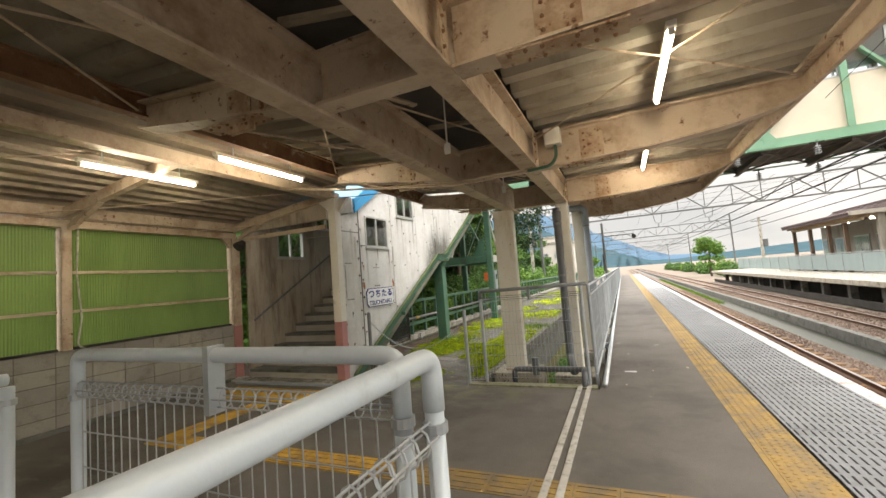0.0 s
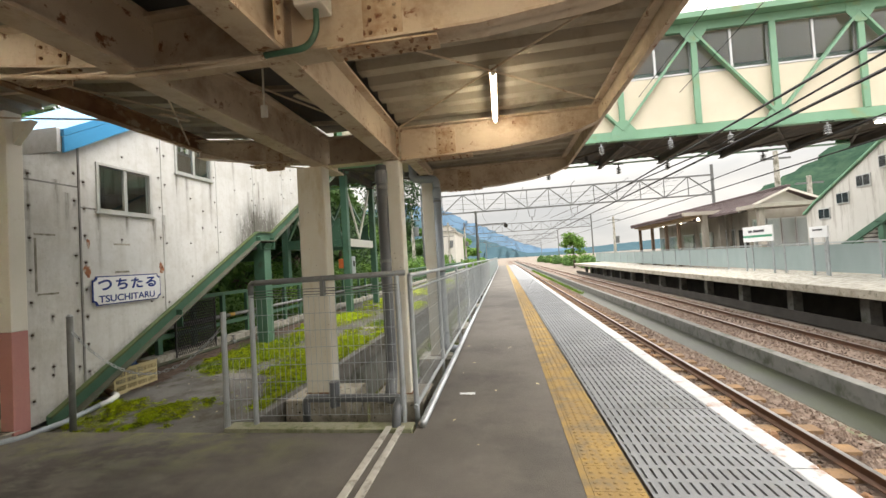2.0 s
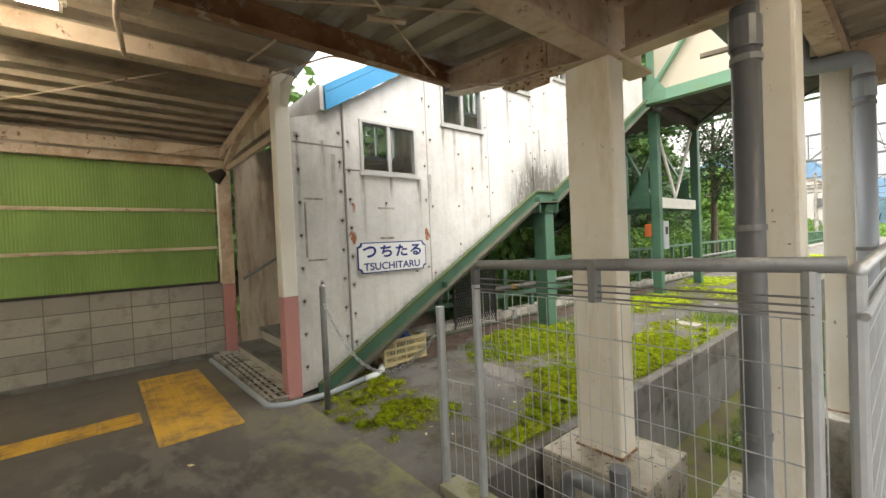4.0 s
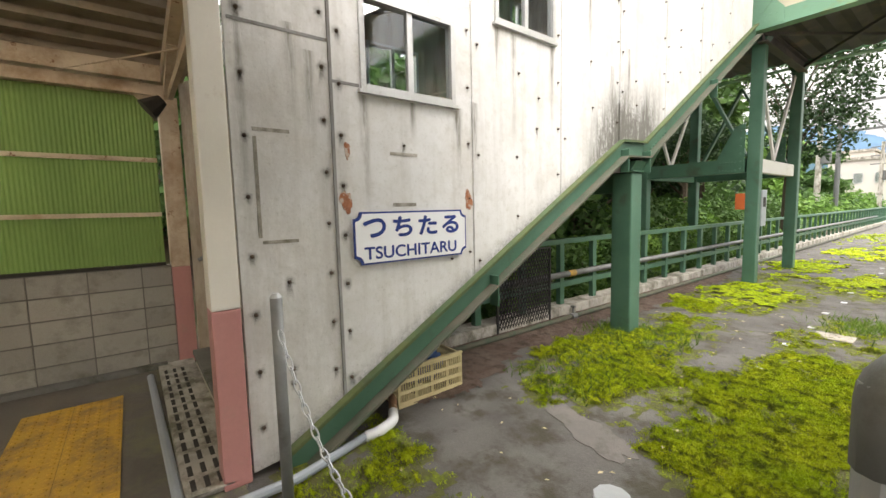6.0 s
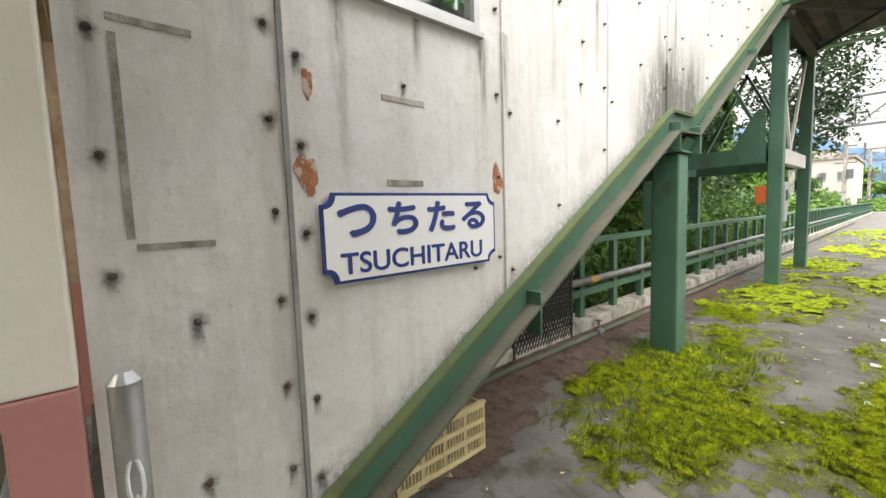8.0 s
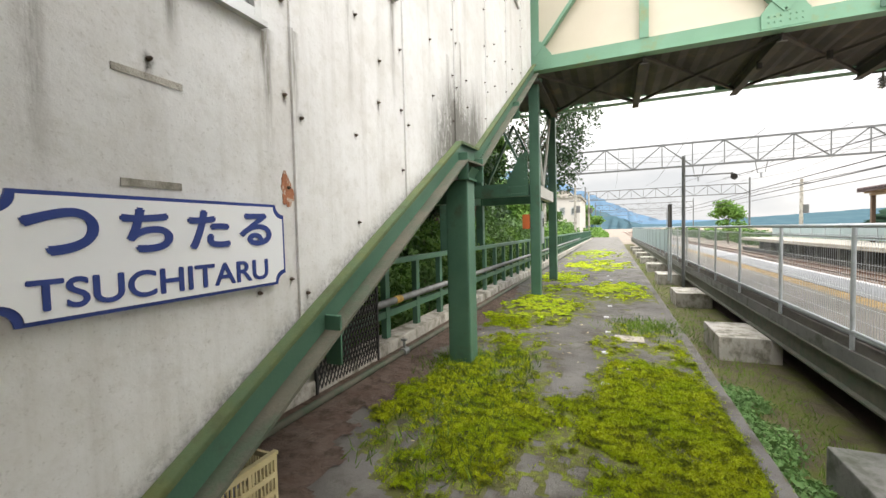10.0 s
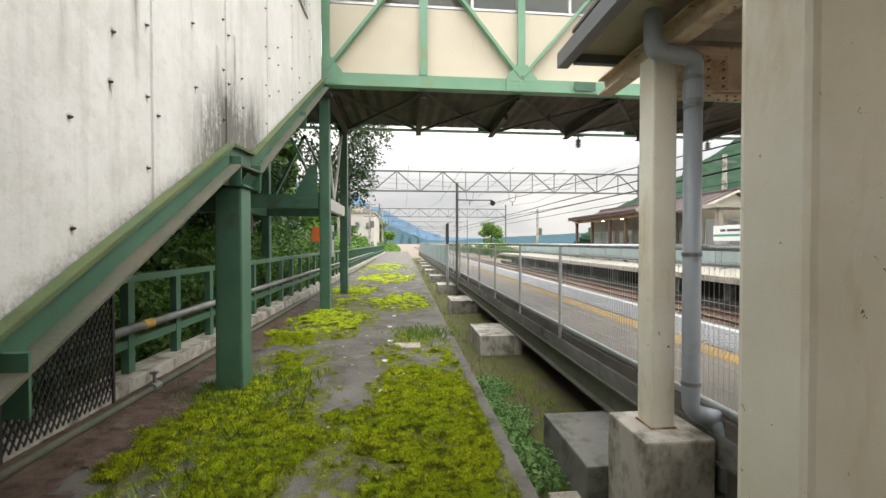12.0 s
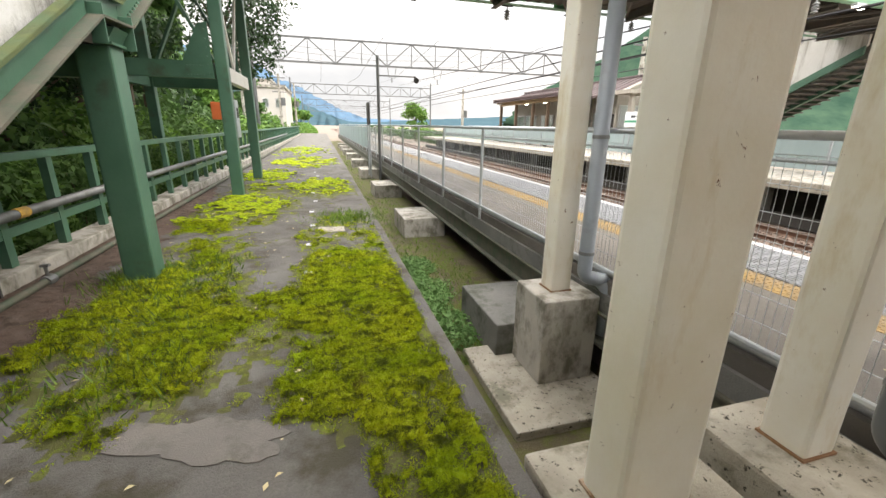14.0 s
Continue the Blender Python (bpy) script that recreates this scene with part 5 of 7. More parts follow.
# columns on plinths
def column(x, y, wx, wy, z0, z1, label):
    c = thing("column", (x, y, z0), label, "column", "canopy columns", "structure")
    b = bmesh.new()
    box(b, x - wx / 2, x + wx / 2, y - wy / 2, y + wy / 2, z0, z1, 0.02)
    part("shaft", b, M_CREAM_COL, c, smooth=False)
    part("base_bead", boxed(x - wx / 2 - 0.008, x + wx / 2 + 0.008, y - wy / 2 - 0.008, y + wy / 2 + 0.008, z0 - 0.002, z0 + 0.012), M_RUSTY, c)
    return c


column(-1.76, 6.70, 0.32, 0.2, -0.02, 2.6, "cream painted steel column with rust spots on a concrete plinth")
column(-0.80, 6.77, 0.19, 0.2, -0.06, 2.6, "cream painted steel column beside the wire fence")
column(-0.77, 8.9, 0.2, 0.2, -0.14, 2.829, "cream painted steel column carrying a grey drainpipe")


def plinth(x0, x1, y0, y1, z0, z1, mat, label):
    solo("plinth", boxed(x0, x1, y0, y1, z0, z1, 0.02), mat, label, "concrete block", "plinths", "structure")


plinth(-2.07, -1.35, 6.38, 7.0, -1.1, -0.02, M_CONC_PALE, "lichen-spotted concrete plinth under a column")
plinth(-1.12, -0.52, 6.42, 7.06, -1.1, -0.06, M_CONC_PALE, "pale concrete plinth under a column")
plinth(-1.04, -0.48, 8.6, 9.16, -0.97, -0.14, M_CONC, "tall concrete plinth under a column")
plinth(-1.5, -0.4, 8.08, 9.4, -1.1, -0.97, M_CONC_PALE, "low lichen-spotted concrete footing")
for k in range(9):
    y = 14.2 + 5.2 * (k - 1) if k else 9.17
    plinth(-1.22, -0.30, y, y + (1.3 if k else 1.13), -1.1, -0.625, M_CONC_DARK if k == 0 else M_CONC, "grey concrete footing block under the platform beam")

# ---- fences ----
def mesh_panel(parent, p0, p1, z0, z1, gap, wire=0.0022, rows=0.0):
    p0, p1 = Vector(p0), Vector(p1)
    L = (p1 - p0).length
    n = int(L / gap)
    b = bmesh.new()
    for i in range(n + 1):
        p = p0.lerp(p1, i / n)
        rod(b, (p.x, p.y, z0), (p.x, p.y, z1), wire, 4)
    ob = part("wire_mesh", b, M_GALV, parent, "galvanised wire mesh")
    b = bmesh.new()
    m = int((z1 - z0) / rows)
    for j in range(m + 1):
        z = z0 + (z1 - z0) * j / m
        rod(b, (p0.x, p0.y, z), (p1.x, p1.y, z), wire * 1.3, 4)
    part("cross_wires", b, M_GALV, ob)


fence = thing("mesh_fence", (-0.47, 5.75, 0), "long galvanised wire mesh fence on round posts", "fence", kind="structure")
FY = [5.85, 7.5, 9.62, 11.72, 13.84, 16.1] + [18.3 + 2.2 * k for k in range(22)]
for a, b2 in zip(FY, FY[1:]):
    if a < 27:
        mesh_panel(fence, (-0.46, a, 0), (-0.46, b2, 0), 0.10, 1.2, 0.05, 0.002, 0.15)
    else:
        part("far_mesh", boxed(-0.462, -0.458, a + 0.03, b2 - 0.03, 0.1, 1.2), M_FENCESHEET, fence)
for y in FY:
    part("post", rod(bmesh.new(), (-0.46, y, -0.1), (-0.46, y, 1.29), 0.024, 10), M_GALV, fence)
part("top_rail", pipe([(-0.46, FY[0], 1.30), (-0.46, FY[-1], 1.30)], 0.024), M_GALV, fence, smooth=True)
part("bottom_pipe", pipe([(-0.36, 5.6, 0.04), (-0.36, FY[-1], 0.04)], 0.034, 12), M_GALV, fence, "galvanised conduit pipe along the fence foot", smooth=True)
part("mesh_roll", pipe([(-0.44, 5.8, 1.17), (-0.44, 30, 1.17)], 0.012, 8), M_GALV, fence)
part("low_roll", pipe([(-0.46, 5.8, 0.11), (-0.46, 30, 0.11)], 0.02, 8), M_GALV, fence)
cross = thing("cross_fence", (-2.0, 5.65, 0), "galvanised mesh fence with a dark top rail across the gap", "fence", kind="structure")
mesh_panel(cross, (-1.95, 5.68, 0), (-0.52, 5.72, 0), 0.08, 1.16, 0.05, 0.0019, 0.15)
mesh_panel(cross, (-2.2, 5.64, 0), (-1.97, 5.68, 0), 0.05, 0.62, 0.05, 0.0024, 0.15)
part("post", rod(bmesh.new(), (-1.95, 5.68, -0.03), (-1.95, 5.68, 1.29), 0.024, 10), M_GALV, cross)
part("post", rod(bmesh.new(), (-0.55, 5.72, -0.03), (-0.55, 5.72, 1.31), 0.024, 10), M_GALV, cross)
part("top_rail", pipe([(-1.95, 5.68, 1.20), (-1.95, 5.68, 1.31), (-0.47, 5.72, 1.33)], 0.026, 10, 0.04), M_GALV_DARK, cross, "dark weathered top rail", smooth=True)
for z in (1.18, 1.205, 1.23):
    part("roll_wire", rod(bmesh.new(), (-1.94, 5.66 + (z - 1.18), z), (-0.54, 5.70, z), 0.004, 5), M_GALV_DARK, cross)
part("short_post", rod(bmesh.new(), (-2.2, 5.62, -0.04), (-2.2, 5.62, 1.06), 0.026, 10), M_GALV, cross, "short grey steel post")
part("clamp", boxed(-1.26, -1.23, 5.67, 5.73, 1.16, 1.34), M_GALV_DARK, cross)


# ---- footbridge ----
bridge = thing("footbridge", (0, 13.9, 4.4), "pale green steel truss footbridge with cream panels and windows", "footbridge", kind="structure")
NODES = [-4.33, -2.41, -0.40, 1.75, 3.92, 5.88, 7.83, 9.88, 11.7, 13.65, 15.6, 17.6]
BX0, BX1, BY0, BY1 = -6.6, 17.8, 14.03, 17.05
for y, s in ((BY0, -1), (BY1, 1)):
    part("bottom_chord", prism(bmesh.new(), [(y - 0.05, 4.33 if s < 0 else 4.44), (y + 0.05, 4.33 if s < 0 else 4.44), (y + 0.05, 4.58), (y - 0.05, 4.58)], "x", BX0, BX1), M_GREEN_LIGHT, bridge)
    part("chord_flange", boxed(BX0, BX1, y - 0.11, y + 0.1, 4.31, 4.328), M_GREEN_LIGHT, bridge)
    part("top_chord", boxed(BX0, BX1, y - 0.07, y + 0.05, 7.12, 7.34), M_GREEN_LIGHT, bridge)
    for i, x in enumerate(NODES):
        part("vertical", boxed(x - 0.075, x + 0.075, y + s * 0.035 - 0.03, y + s * 0.035 + 0.03, 4.581, 7.119), M_GREEN_LIGHT, bridge)
        down = i % 2 == 0
        gz = 4.5 if down else 7.16
        dz = 0.3 if down else -0.3
        g = bmesh.new()
        prism(g, [(x - 0.32, gz - dz * 0.5), (x + 0.32, gz - dz * 0.5), (x + 0.32, gz + dz * 0.3), (x + 0.12, gz + dz * 1.2), (x - 0.12, gz + dz * 1.2), (x - 0.32, gz + dz * 0.3)], "y", y + s * 0.067, y + s * 0.08)
        gs = part("gusset", g, M_GREEN_LIGHT, bridge)
        r = bmesh.new()
        for dx in (-0.22, -0.14, -0.06, 0.06, 0.14, 0.22):
            for k in (-0.2, 0.1):
                rivet(r, (x + dx, y + s * 0.08, gz + dz * k), (0, s, 0), 0.016)
        part("rivets", r, M_GREEN_LIGHT, gs)
        if i + 1 < len(NODES):
            x2 = NODES[i + 1]
            z0, z1 = (4.6, 7.1) if down else (7.1, 4.6)
            part("diagonal", bar(bmesh.new(), (x, y + s * 0.025, z0), (x2, y + s * 0.025, z1), 0.06, 0.14, (0, 1, 0)), M_GREEN_LIGHT, bridge)
    ip = y - s * 0.09
    for x, x2 in zip(NODES, NODES[1:]):
        part("panel", boxed(x + 0.005, x2 - 0.005, ip - 0.02, ip + 0.02, 4.62, 5.98), M_BRIDGE, bridge, "cream painted bridge panel")
        w = bmesh.new()
        xm = (x + x2) / 2
        for a, b2 in ((x + 0.02, x + 0.09), (xm - 0.03, xm + 0.03), (x2 - 0.09, x2 - 0.02)):
            box(w, a, b2, ip - 0.03, ip + 0.03, 6.0, 7.1)
        box(w, x + 0.091, x2 - 0.091, ip - 0.031, ip + 0.029, 5.99, 6.04)
        wd = part("window", w, M_ALU, bridge)
        for a, b2 in ((x + 0.09, xm - 0.03), (xm + 0.03, x2 - 0.09)):
            g = part("pane", boxed(a, b2, ip - 0.003, ip + 0.003, 6.04, 7.1), M_GLASS, wd)
            g.visible_shadow = False
    part("ledge", boxed(BX0, BX1, ip - 0.04, ip + 0.04, 4.585, 4.615), M_CREAM, bridge)
part("roof", prism(bmesh.new(), [(13.68, 7.35), (17.4, 7.35), (17.4, 7.5), (15.54, 7.8), (13.68, 7.5)], "x", BX0 - 0.3, BX1 + 0.3), M_GREEN_LIGHT, bridge, "pale green bridge roof")
# an added pale surface that reflects light into the window view
part("added_bright_ceiling", boxed(BX0, BX1, BY0 + 0.12, BY1 - 0.12, 7.30, 7.33), M_BRIDGE, bridge, "pale ceiling added to brighten the bridge windows")
v, f = [], []
n = int((BX1 - BX0) / 0.15)
for i in range(n + 1):
    x = BX0 + (BX1 - BX0) * i / n
    z = 4.40 + (0.05 if i % 2 else 0.0)
    v += [(x, BY0 + 0.08, z), (x, BY1 - 0.08, z)]
for i in range(n):
    f.append((2 * i, 2 * i + 2, 2 * i + 3, 2 * i + 1))
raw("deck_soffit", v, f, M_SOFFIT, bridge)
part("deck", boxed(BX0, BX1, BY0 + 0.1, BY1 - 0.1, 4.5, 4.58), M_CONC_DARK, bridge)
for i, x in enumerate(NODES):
    part("floor_beam", prism(bmesh.new(), i_profile(x, 4.16, 4.39, 0.14), "y", BY0 + 0.06, BY1 - 0.06), M_SOFFIT, bridge, "steel floor beam with underside shade in its colour")
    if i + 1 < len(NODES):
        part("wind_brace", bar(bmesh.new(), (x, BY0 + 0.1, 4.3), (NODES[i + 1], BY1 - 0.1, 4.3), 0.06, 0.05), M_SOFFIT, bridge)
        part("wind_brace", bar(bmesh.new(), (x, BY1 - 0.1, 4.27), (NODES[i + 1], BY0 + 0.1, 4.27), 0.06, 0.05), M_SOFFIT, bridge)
part("plaque", boxed(0.7, 1.15, BY0 - 0.135, BY0 - 0.12, 4.36, 4.54), M_GREEN, bridge)
for x in (-0.45, 0.55, 3.1):
    part("bulb_lamp", rod(bmesh.new(), (x, 15.0, 4.06), (x, 15.0, 4.2), 0.045, 8), M_DARK, bridge)


bridge.location.z += 0.12


def insulator(x, y, z):
    t = thing("insulator", (x, y, z), "grey ribbed porcelain insulator hung below the footbridge", "insulator", "insulators under the bridge")
    part("bracket", boxed(x - 0.16, x + 0.16, y - 0.02, y + 0.02, z + 0.30, z + 0.33), M_DARK, t)
    part("hanger", boxed(x - 0.02, x + 0.02, y - 0.02, y + 0.02, z + 0.331, 4.46), M_DARK, t)
    b = bmesh.new()
    for k in range(4):
        rod(b, (x, y, z + 0.06 * k), (x, y, z + 0.06 * k + 0.035), 0.09, 10, 0.05)
    rod(b, (x, y, z - 0.03), (x, y, z + 0.3), 0.02, 6)
    part("porcelain", b, M_INSUL, t)
    return t


first_ins = insulator(3.3, 13.95, 4.1)
for x, y, z in ((5.1, 13.95, 4.1), (6.6, 13.95, 4.1), (8.9, 13.95, 4.1), (2.2, 17.1, 4.1), (4.6, 17.1, 4.1), (6.2, 17.1, 4.1), (9.2, 17.1, 4.1)):
    copy_thing(first_ins, Matrix.Translation((x, y, z)))
lampb = thing("bridge_lamp", (9.9, 13.7, 4.2), "lit white lamp below the footbridge edge", "lamp")
part("shade", boxed(9.75, 10.1, 13.6, 13.75, 4.24, 4.31, 0.02), M_GALV, lampb)
part("bulb", boxed(9.78, 10.07, 13.62, 13.73, 4.18, 4.238, 0.02), M_GLOW, lampb)
# pillars of the stair and of the bridge
def pillar(x, y, z1, w, label):
    c = thing("pillar", (x, y, -0.06), label, "pillar", "green pillars", "structure")
    part("shaft", boxed(x - w / 2, x + w / 2, y - w / 2, y + w / 2, -0.06, z1 - 0.12, 0.018), M_GREEN, c)
    b = bmesh.new()
    box(b, x - w / 2 - 0.03, x + w / 2 + 0.03, y - w / 2 - 0.03, y + w / 2 + 0.03, z1 - 0.119, z1 - 0.10)
    prism(b, [(x - w / 2 - 0.06, z1), (x + w / 2 + 0.06, z1), (x + w / 2, z1 - 0.099), (x - w / 2, z1 - 0.099)], "y", y - w / 2 - 0.02, y + w / 2 + 0.02)
    part("cap", b, M_GREEN, c)
    return c


for x in (-4.42, -6.45):
    pillar(x, 9.79, 1.98, 0.24, "weathered green steel stair pillar")
    for y in (14.34, 17.0):
        pillar(x, y, 4.42, 0.2, "tall green steel footbridge pillar")
tower = thing("bridge_bracing", (-5.45, 15.6, 2.2), "green steel bracing between the footbridge pillars", "bracing", kind="structure")
for y in (14.34, 17.0):
    part("girder", boxed(-6.35, -4.55, y - 0.08, y + 0.08, 2.05, 2.32), M_GREEN, tower)
    for a, b2 in (((-6.35, y, 2.35), (-5.45, y, 4.2)), ((-4.55, y, 2.35), (-5.45, y, 4.2))):
        part("diagonal", bar(bmesh.new(), a, b2, 0.05, 0.12, (0, 1, 0)), M_GREEN, tower)
    g = bmesh.new()
    prism(g, [(-4.56, 2.05), (-4.56, 2.95), (-4.72, 2.9), (-5.0, 2.34), (-5.0, 2.05)], "y", y - 0.095, y - 0.082)
    gp = part("gusset", g, M_GREEN, tower)
    r = bmesh.new()
    for k in range(6):
        rivet(r, (-4.62, y - 0.096, 2.12 + 0.14 * k), (0, -1, 0), 0.016)
        rivet(r, (-4.7 - 0.05 * k, y - 0.096, 2.1), (0, -1, 0), 0.016)
        rivet(r, (-4.7 - 0.05 * k, y - 0.096, 2.25), (0, -1, 0), 0.016)
    part("rivets", r, M_GREEN, gp)
for x in (-4.45, -6.45):
    part("girder", boxed(x - 0.07, x + 0.07, 14.41, 16.84, 2.05, 2.3), M_GREEN if x < -5 else M_WHITE, tower)
    part("brace_bar", bar(bmesh.new(), (x, 14.4, 4.2), (x, 15.6, 2.35), 0.09, 0.04, (1, 0, 0)), M_WHITE, tower, "pale steel brace")
    part("brace_bar", bar(bmesh.new(), (x, 16.85, 4.2), (x, 15.6, 2.35), 0.09, 0.04, (1, 0, 0)), M_WHITE, tower)
part("stair_girder", boxed(-6.35, -4.55, 9.72, 9.86, 1.63, 1.86), M_GREEN, tower)

# ---- green railing along the old platform ----
railing = thing("green_railing", (-5.8, 6.2, 0), "green steel railing on a low concrete kerb", "railing", kind="structure")
part("kerb", boxed(-5.95, -5.66, 7.2, 62.0, -0.2, 0.12, 0.02), M_CONC, railing, "weathered concrete kerb")
part("top_rail", boxed(-5.85, -5.75, 7.75, 62.0, 0.97, 1.04, 0.008), M_GREEN, railing)
part("mid_rail", boxed(-5.83, -5.77, 7.75, 62.0, 0.36, 0.44), M_GREEN, railing)
post0 = None
for k in range(66):
    y = 9.85 + 0.8 * (k - 3)
    if post0 is None:
        post0 = part("post", boxed(-5.835, -5.765, y - 0.045, y + 0.045, 0.06, 0.97), M_GREEN, railing)
    else:
        t = new("post", post0.data)
        t.parent, t.location = railing, (0, 0.8 * k, 0)
part("conduit", pipe([(-5.72, 7.6, 0.55), (-5.72, 40, 0.55)], 0.042, 12), M_GALV_DARK, railing, "thick grey conduit", smooth=True)
part("yellow_band", pipe([(-5.72, 9.93, 0.55), (-5.72, 10.07, 0.55)], 0.046, 12), M_YELLOW, railing, "yellow tape band")
part("thin_pipe", pipe([(-5.5, 6.6, 0.02), (-5.5, 9.8, 0.02), (-5.5, 40, 0.02)], 0.03, 10), M_LIP, railing, "brown water pipe along the ground", smooth=True)
valve = thing("pipe_valve", (-5.5, 9.45, 0.0), "small metal valve on the ground pipe", "valve")
part("body", rod(bmesh.new(), (-5.5, 9.4, 0.02), (-5.5, 9.5, 0.02), 0.045, 10), M_GALV_DARK, valve)
part("stem", rod(bmesh.new(), (-5.5, 9.45, 0.02), (-5.5, 9.45, 0.14), 0.014, 8), M_GALV_DARK, valve)
part("handle", boxed(-5.53, -5.47, 9.43, 9.47, 0.14, 0.16), M_GALV_DARK, valve)

railing.location.x += 0.4
valve.location += Vector((0.4, 0.28, 0))

# ---- tracks ----
def track(xl, xr, name, label):
    t = thing(name, (xl, 0, -1.2), label, "railway track", kind="structure")
    for x in (xl, xr):
        part("rail", prism(bmesh.new(), [(x - 0.06, -1.24), (x + 0.06, -1.24), (x + 0.06, -1.225), (x + 0.012, -1.20), (x + 0.012, -1.135), (x + 0.033, -1.12), (x + 0.033, -1.106), (x - 0.033, -1.106), (x - 0.033, -1.12), (x - 0.012, -1.135), (x - 0.012, -1.20), (x - 0.06, -1.225)], "y", -20.0, 260.0), M_RAIL, t)
        part("rail_head", boxed(x - 0.03, x + 0.03, -20, 260, -1.105, -1.100), M_RAILTOP, t, "polished running surface")
    s0 = None
    for k in range(90):
        if s0 is None:
            s0 = part("sleeper", boxed((xl + xr) / 2 - 1.0, (xl + xr) / 2 + 1.0, -2.0, -1.78, -1.36, -1.245, 0.01), M_SLEEPER, t)
        else:
            s = new("sleeper", s0.data)
            s.parent, s.location = t, (0, 0.62 * k, 0)


track(3.10, 4.167, "railway_track", "rusty rails on timber sleepers beside the platform")
track(7.35, 8.417, "railway_track", "rusty orange-brown rails of the far track")
bed = bmesh.new()
prism(bed, [(2.35, -1.3), (5.0, -1.3), (5.25, -1.45), (2.35, -1.45)], "y", -20, 260)
prism(bed, [(6.25, -1.45), (6.25, -1.16), (9.3, -1.27), (9.3, -1.45)], "y", -20, 260)
solo("ballast_bed", bed, M_BALLAST, "brown track ballast of crushed stone", "ballast", kind="stuff")
def stones(x0, x1, y0, y1, z, count, size, seed):
    rg = np.random.default_rng(seed)
    base = np.array([(1, 0, 0), (-1, 0, 0), (0, 1, 0), (0, -1, 0), (0, 0, 1), (0, 0, -1)], dtype=float)
    tri = np.array([(0, 2, 4), (2, 1, 4), (1, 3, 4), (3, 0, 4)])
    c = np.stack([rg.uniform(x0, x1, count), y0 + (y1 - y0) * rg.uniform(0, 1, count) ** 1.5, np.full(count, z) + rg.uniform(-0.01, 0.015, count)], axis=1)
    v = base[None] * rg.uniform(0.6, 1.3, (count, 6, 1)) * size + rg.normal(size=(count, 6, 3)) * size * 0.25
    v = v + c[:, None, :]
    f = tri[None] + (np.arange(count) * 6)[:, None, None]
    return v.reshape(-1, 3), f.reshape(-1, 3)


for x0, x1, z, cnt, sd in ((4.2, 5.1, -1.3, 9000, 1), (3.15, 4.12, -1.28, 5000, 4), (6.3, 7.3, -1.18, 8000, 2), (7.4, 9.2, -1.22, 9000, 3)):
    v, f = stones(x0, x1, 3.0, 45.0, z, cnt, 0.032, sd)
    tagged(raw("ballast_stones", v, f, M_BALLAST), "loose brown ballast stones between the rails", "ballast", kind="stuff")
drain = thing("track_drain", (5.7, 0, -1.4), "concrete drain with green slime between the tracks", "drain", kind="structure")
part("drain_wall", boxed(6.02, 6.24, -20, 200, -1.8, -1.02, 0.015), M_CONC_DARK, drain, "grey concrete drain wall")
part("slime", boxed(5.25, 6.02, -20, 200, -1.7, -1.352), M_MOSSWATER, drain, "mossy green drain bottom")
gr = np.random.default_rng(3)
gp = np.stack([gr.normal(5.35, 0.12, 6000), gr.uniform(30, 75, 6000), np.full(6000, -1.33)], axis=1)
gp2 = np.stack([gr.normal(3.0, 0.35, 5000), gr.uniform(26, 70, 5000), np.full(5000, -1.3)], axis=1)
tagged(blades("track_weeds", np.concatenate([gp, gp2]), 0.16, 0.012, M_GRASS, None, 4, 0.5), "green weeds between the tracks", "weeds", kind="stuff")

# ---- opposite platform ----
opp = thing("opposite_platform", (9.7, 0, 0), "opposite platform slab on dark supports with a screen fence", "platform", kind="structure")
part("slab", boxed(9.72, 13.5, -10, 58.0, -0.26, 0.0, 0.02), M_CONC, opp)
part("edge_band", boxed(9.69, 9.72, -10, 58, -0.24, -0.02), M_CONC_PALE, opp)
# near-black sheets paint the shade in the recess under the slab
part("recess_shade_wall", boxed(11.6, 11.8, -10, 58.0, -1.5, -0.27), M_DARK, opp)
for k in range(22):
    part("support", boxed(10.3, 10.6, -9 + 3.0 * k, -8.7 + 3.0 * k, -1.5, -0.27), M_CONC_DARK, opp)
part("recess_shade_strip", boxed(9.9, 9.93, 4, 58, -1.3, -0.95), M_DARK, opp)
oy = [-10 + 2.27 * k for k in range(31)]
part("fence_rail", boxed(12.47, 12.53, -10, 58, 1.20, 1.25), M_GALV, opp)
for y in oy:
    part("fence_post", boxed(12.47, 12.53, y - 0.03, y + 0.03, 0, 1.2), M_GALV, opp)
for y, y2 in zip(oy, oy[1:]):
    part("fence_screen", boxed(12.495, 12.505, y + 0.05, y2 - 0.05, 0.12, 1.15), M_FENCESHEET, opp, "grey-green fence screen")
# ---- opposite stair house ----
os_ = thing("opposite_stair_house", (14.0, 18, 0), "white rendered stairway down to the opposite platform with small windows", "stairway", kind="structure")
OUT = [(23.95, 0.0), (23.95, 2.55), (23.4, 2.97), (16.2, 6.86), (16.2, 4.12), (23.3, 0.42), (23.3, 0.0)]
part("wall", prism(bmesh.new(), OUT, "x", 14.9, 15.0), M_PLASTER_STREAK, os_, "water-stained white wall")
part("wall_far", prism(bmesh.new(), OUT, "x", 17.2, 17.3), M_PLASTER_STREAK, os_)
part("roof", prism(bmesh.new(), [(24.05, 2.56), (23.4, 3.0), (16.2, 6.89), (16.2, 6.97), (23.4, 3.08), (24.05, 2.64)], "x", 14.8, 17.4), M_GREEN_LIGHT, os_)
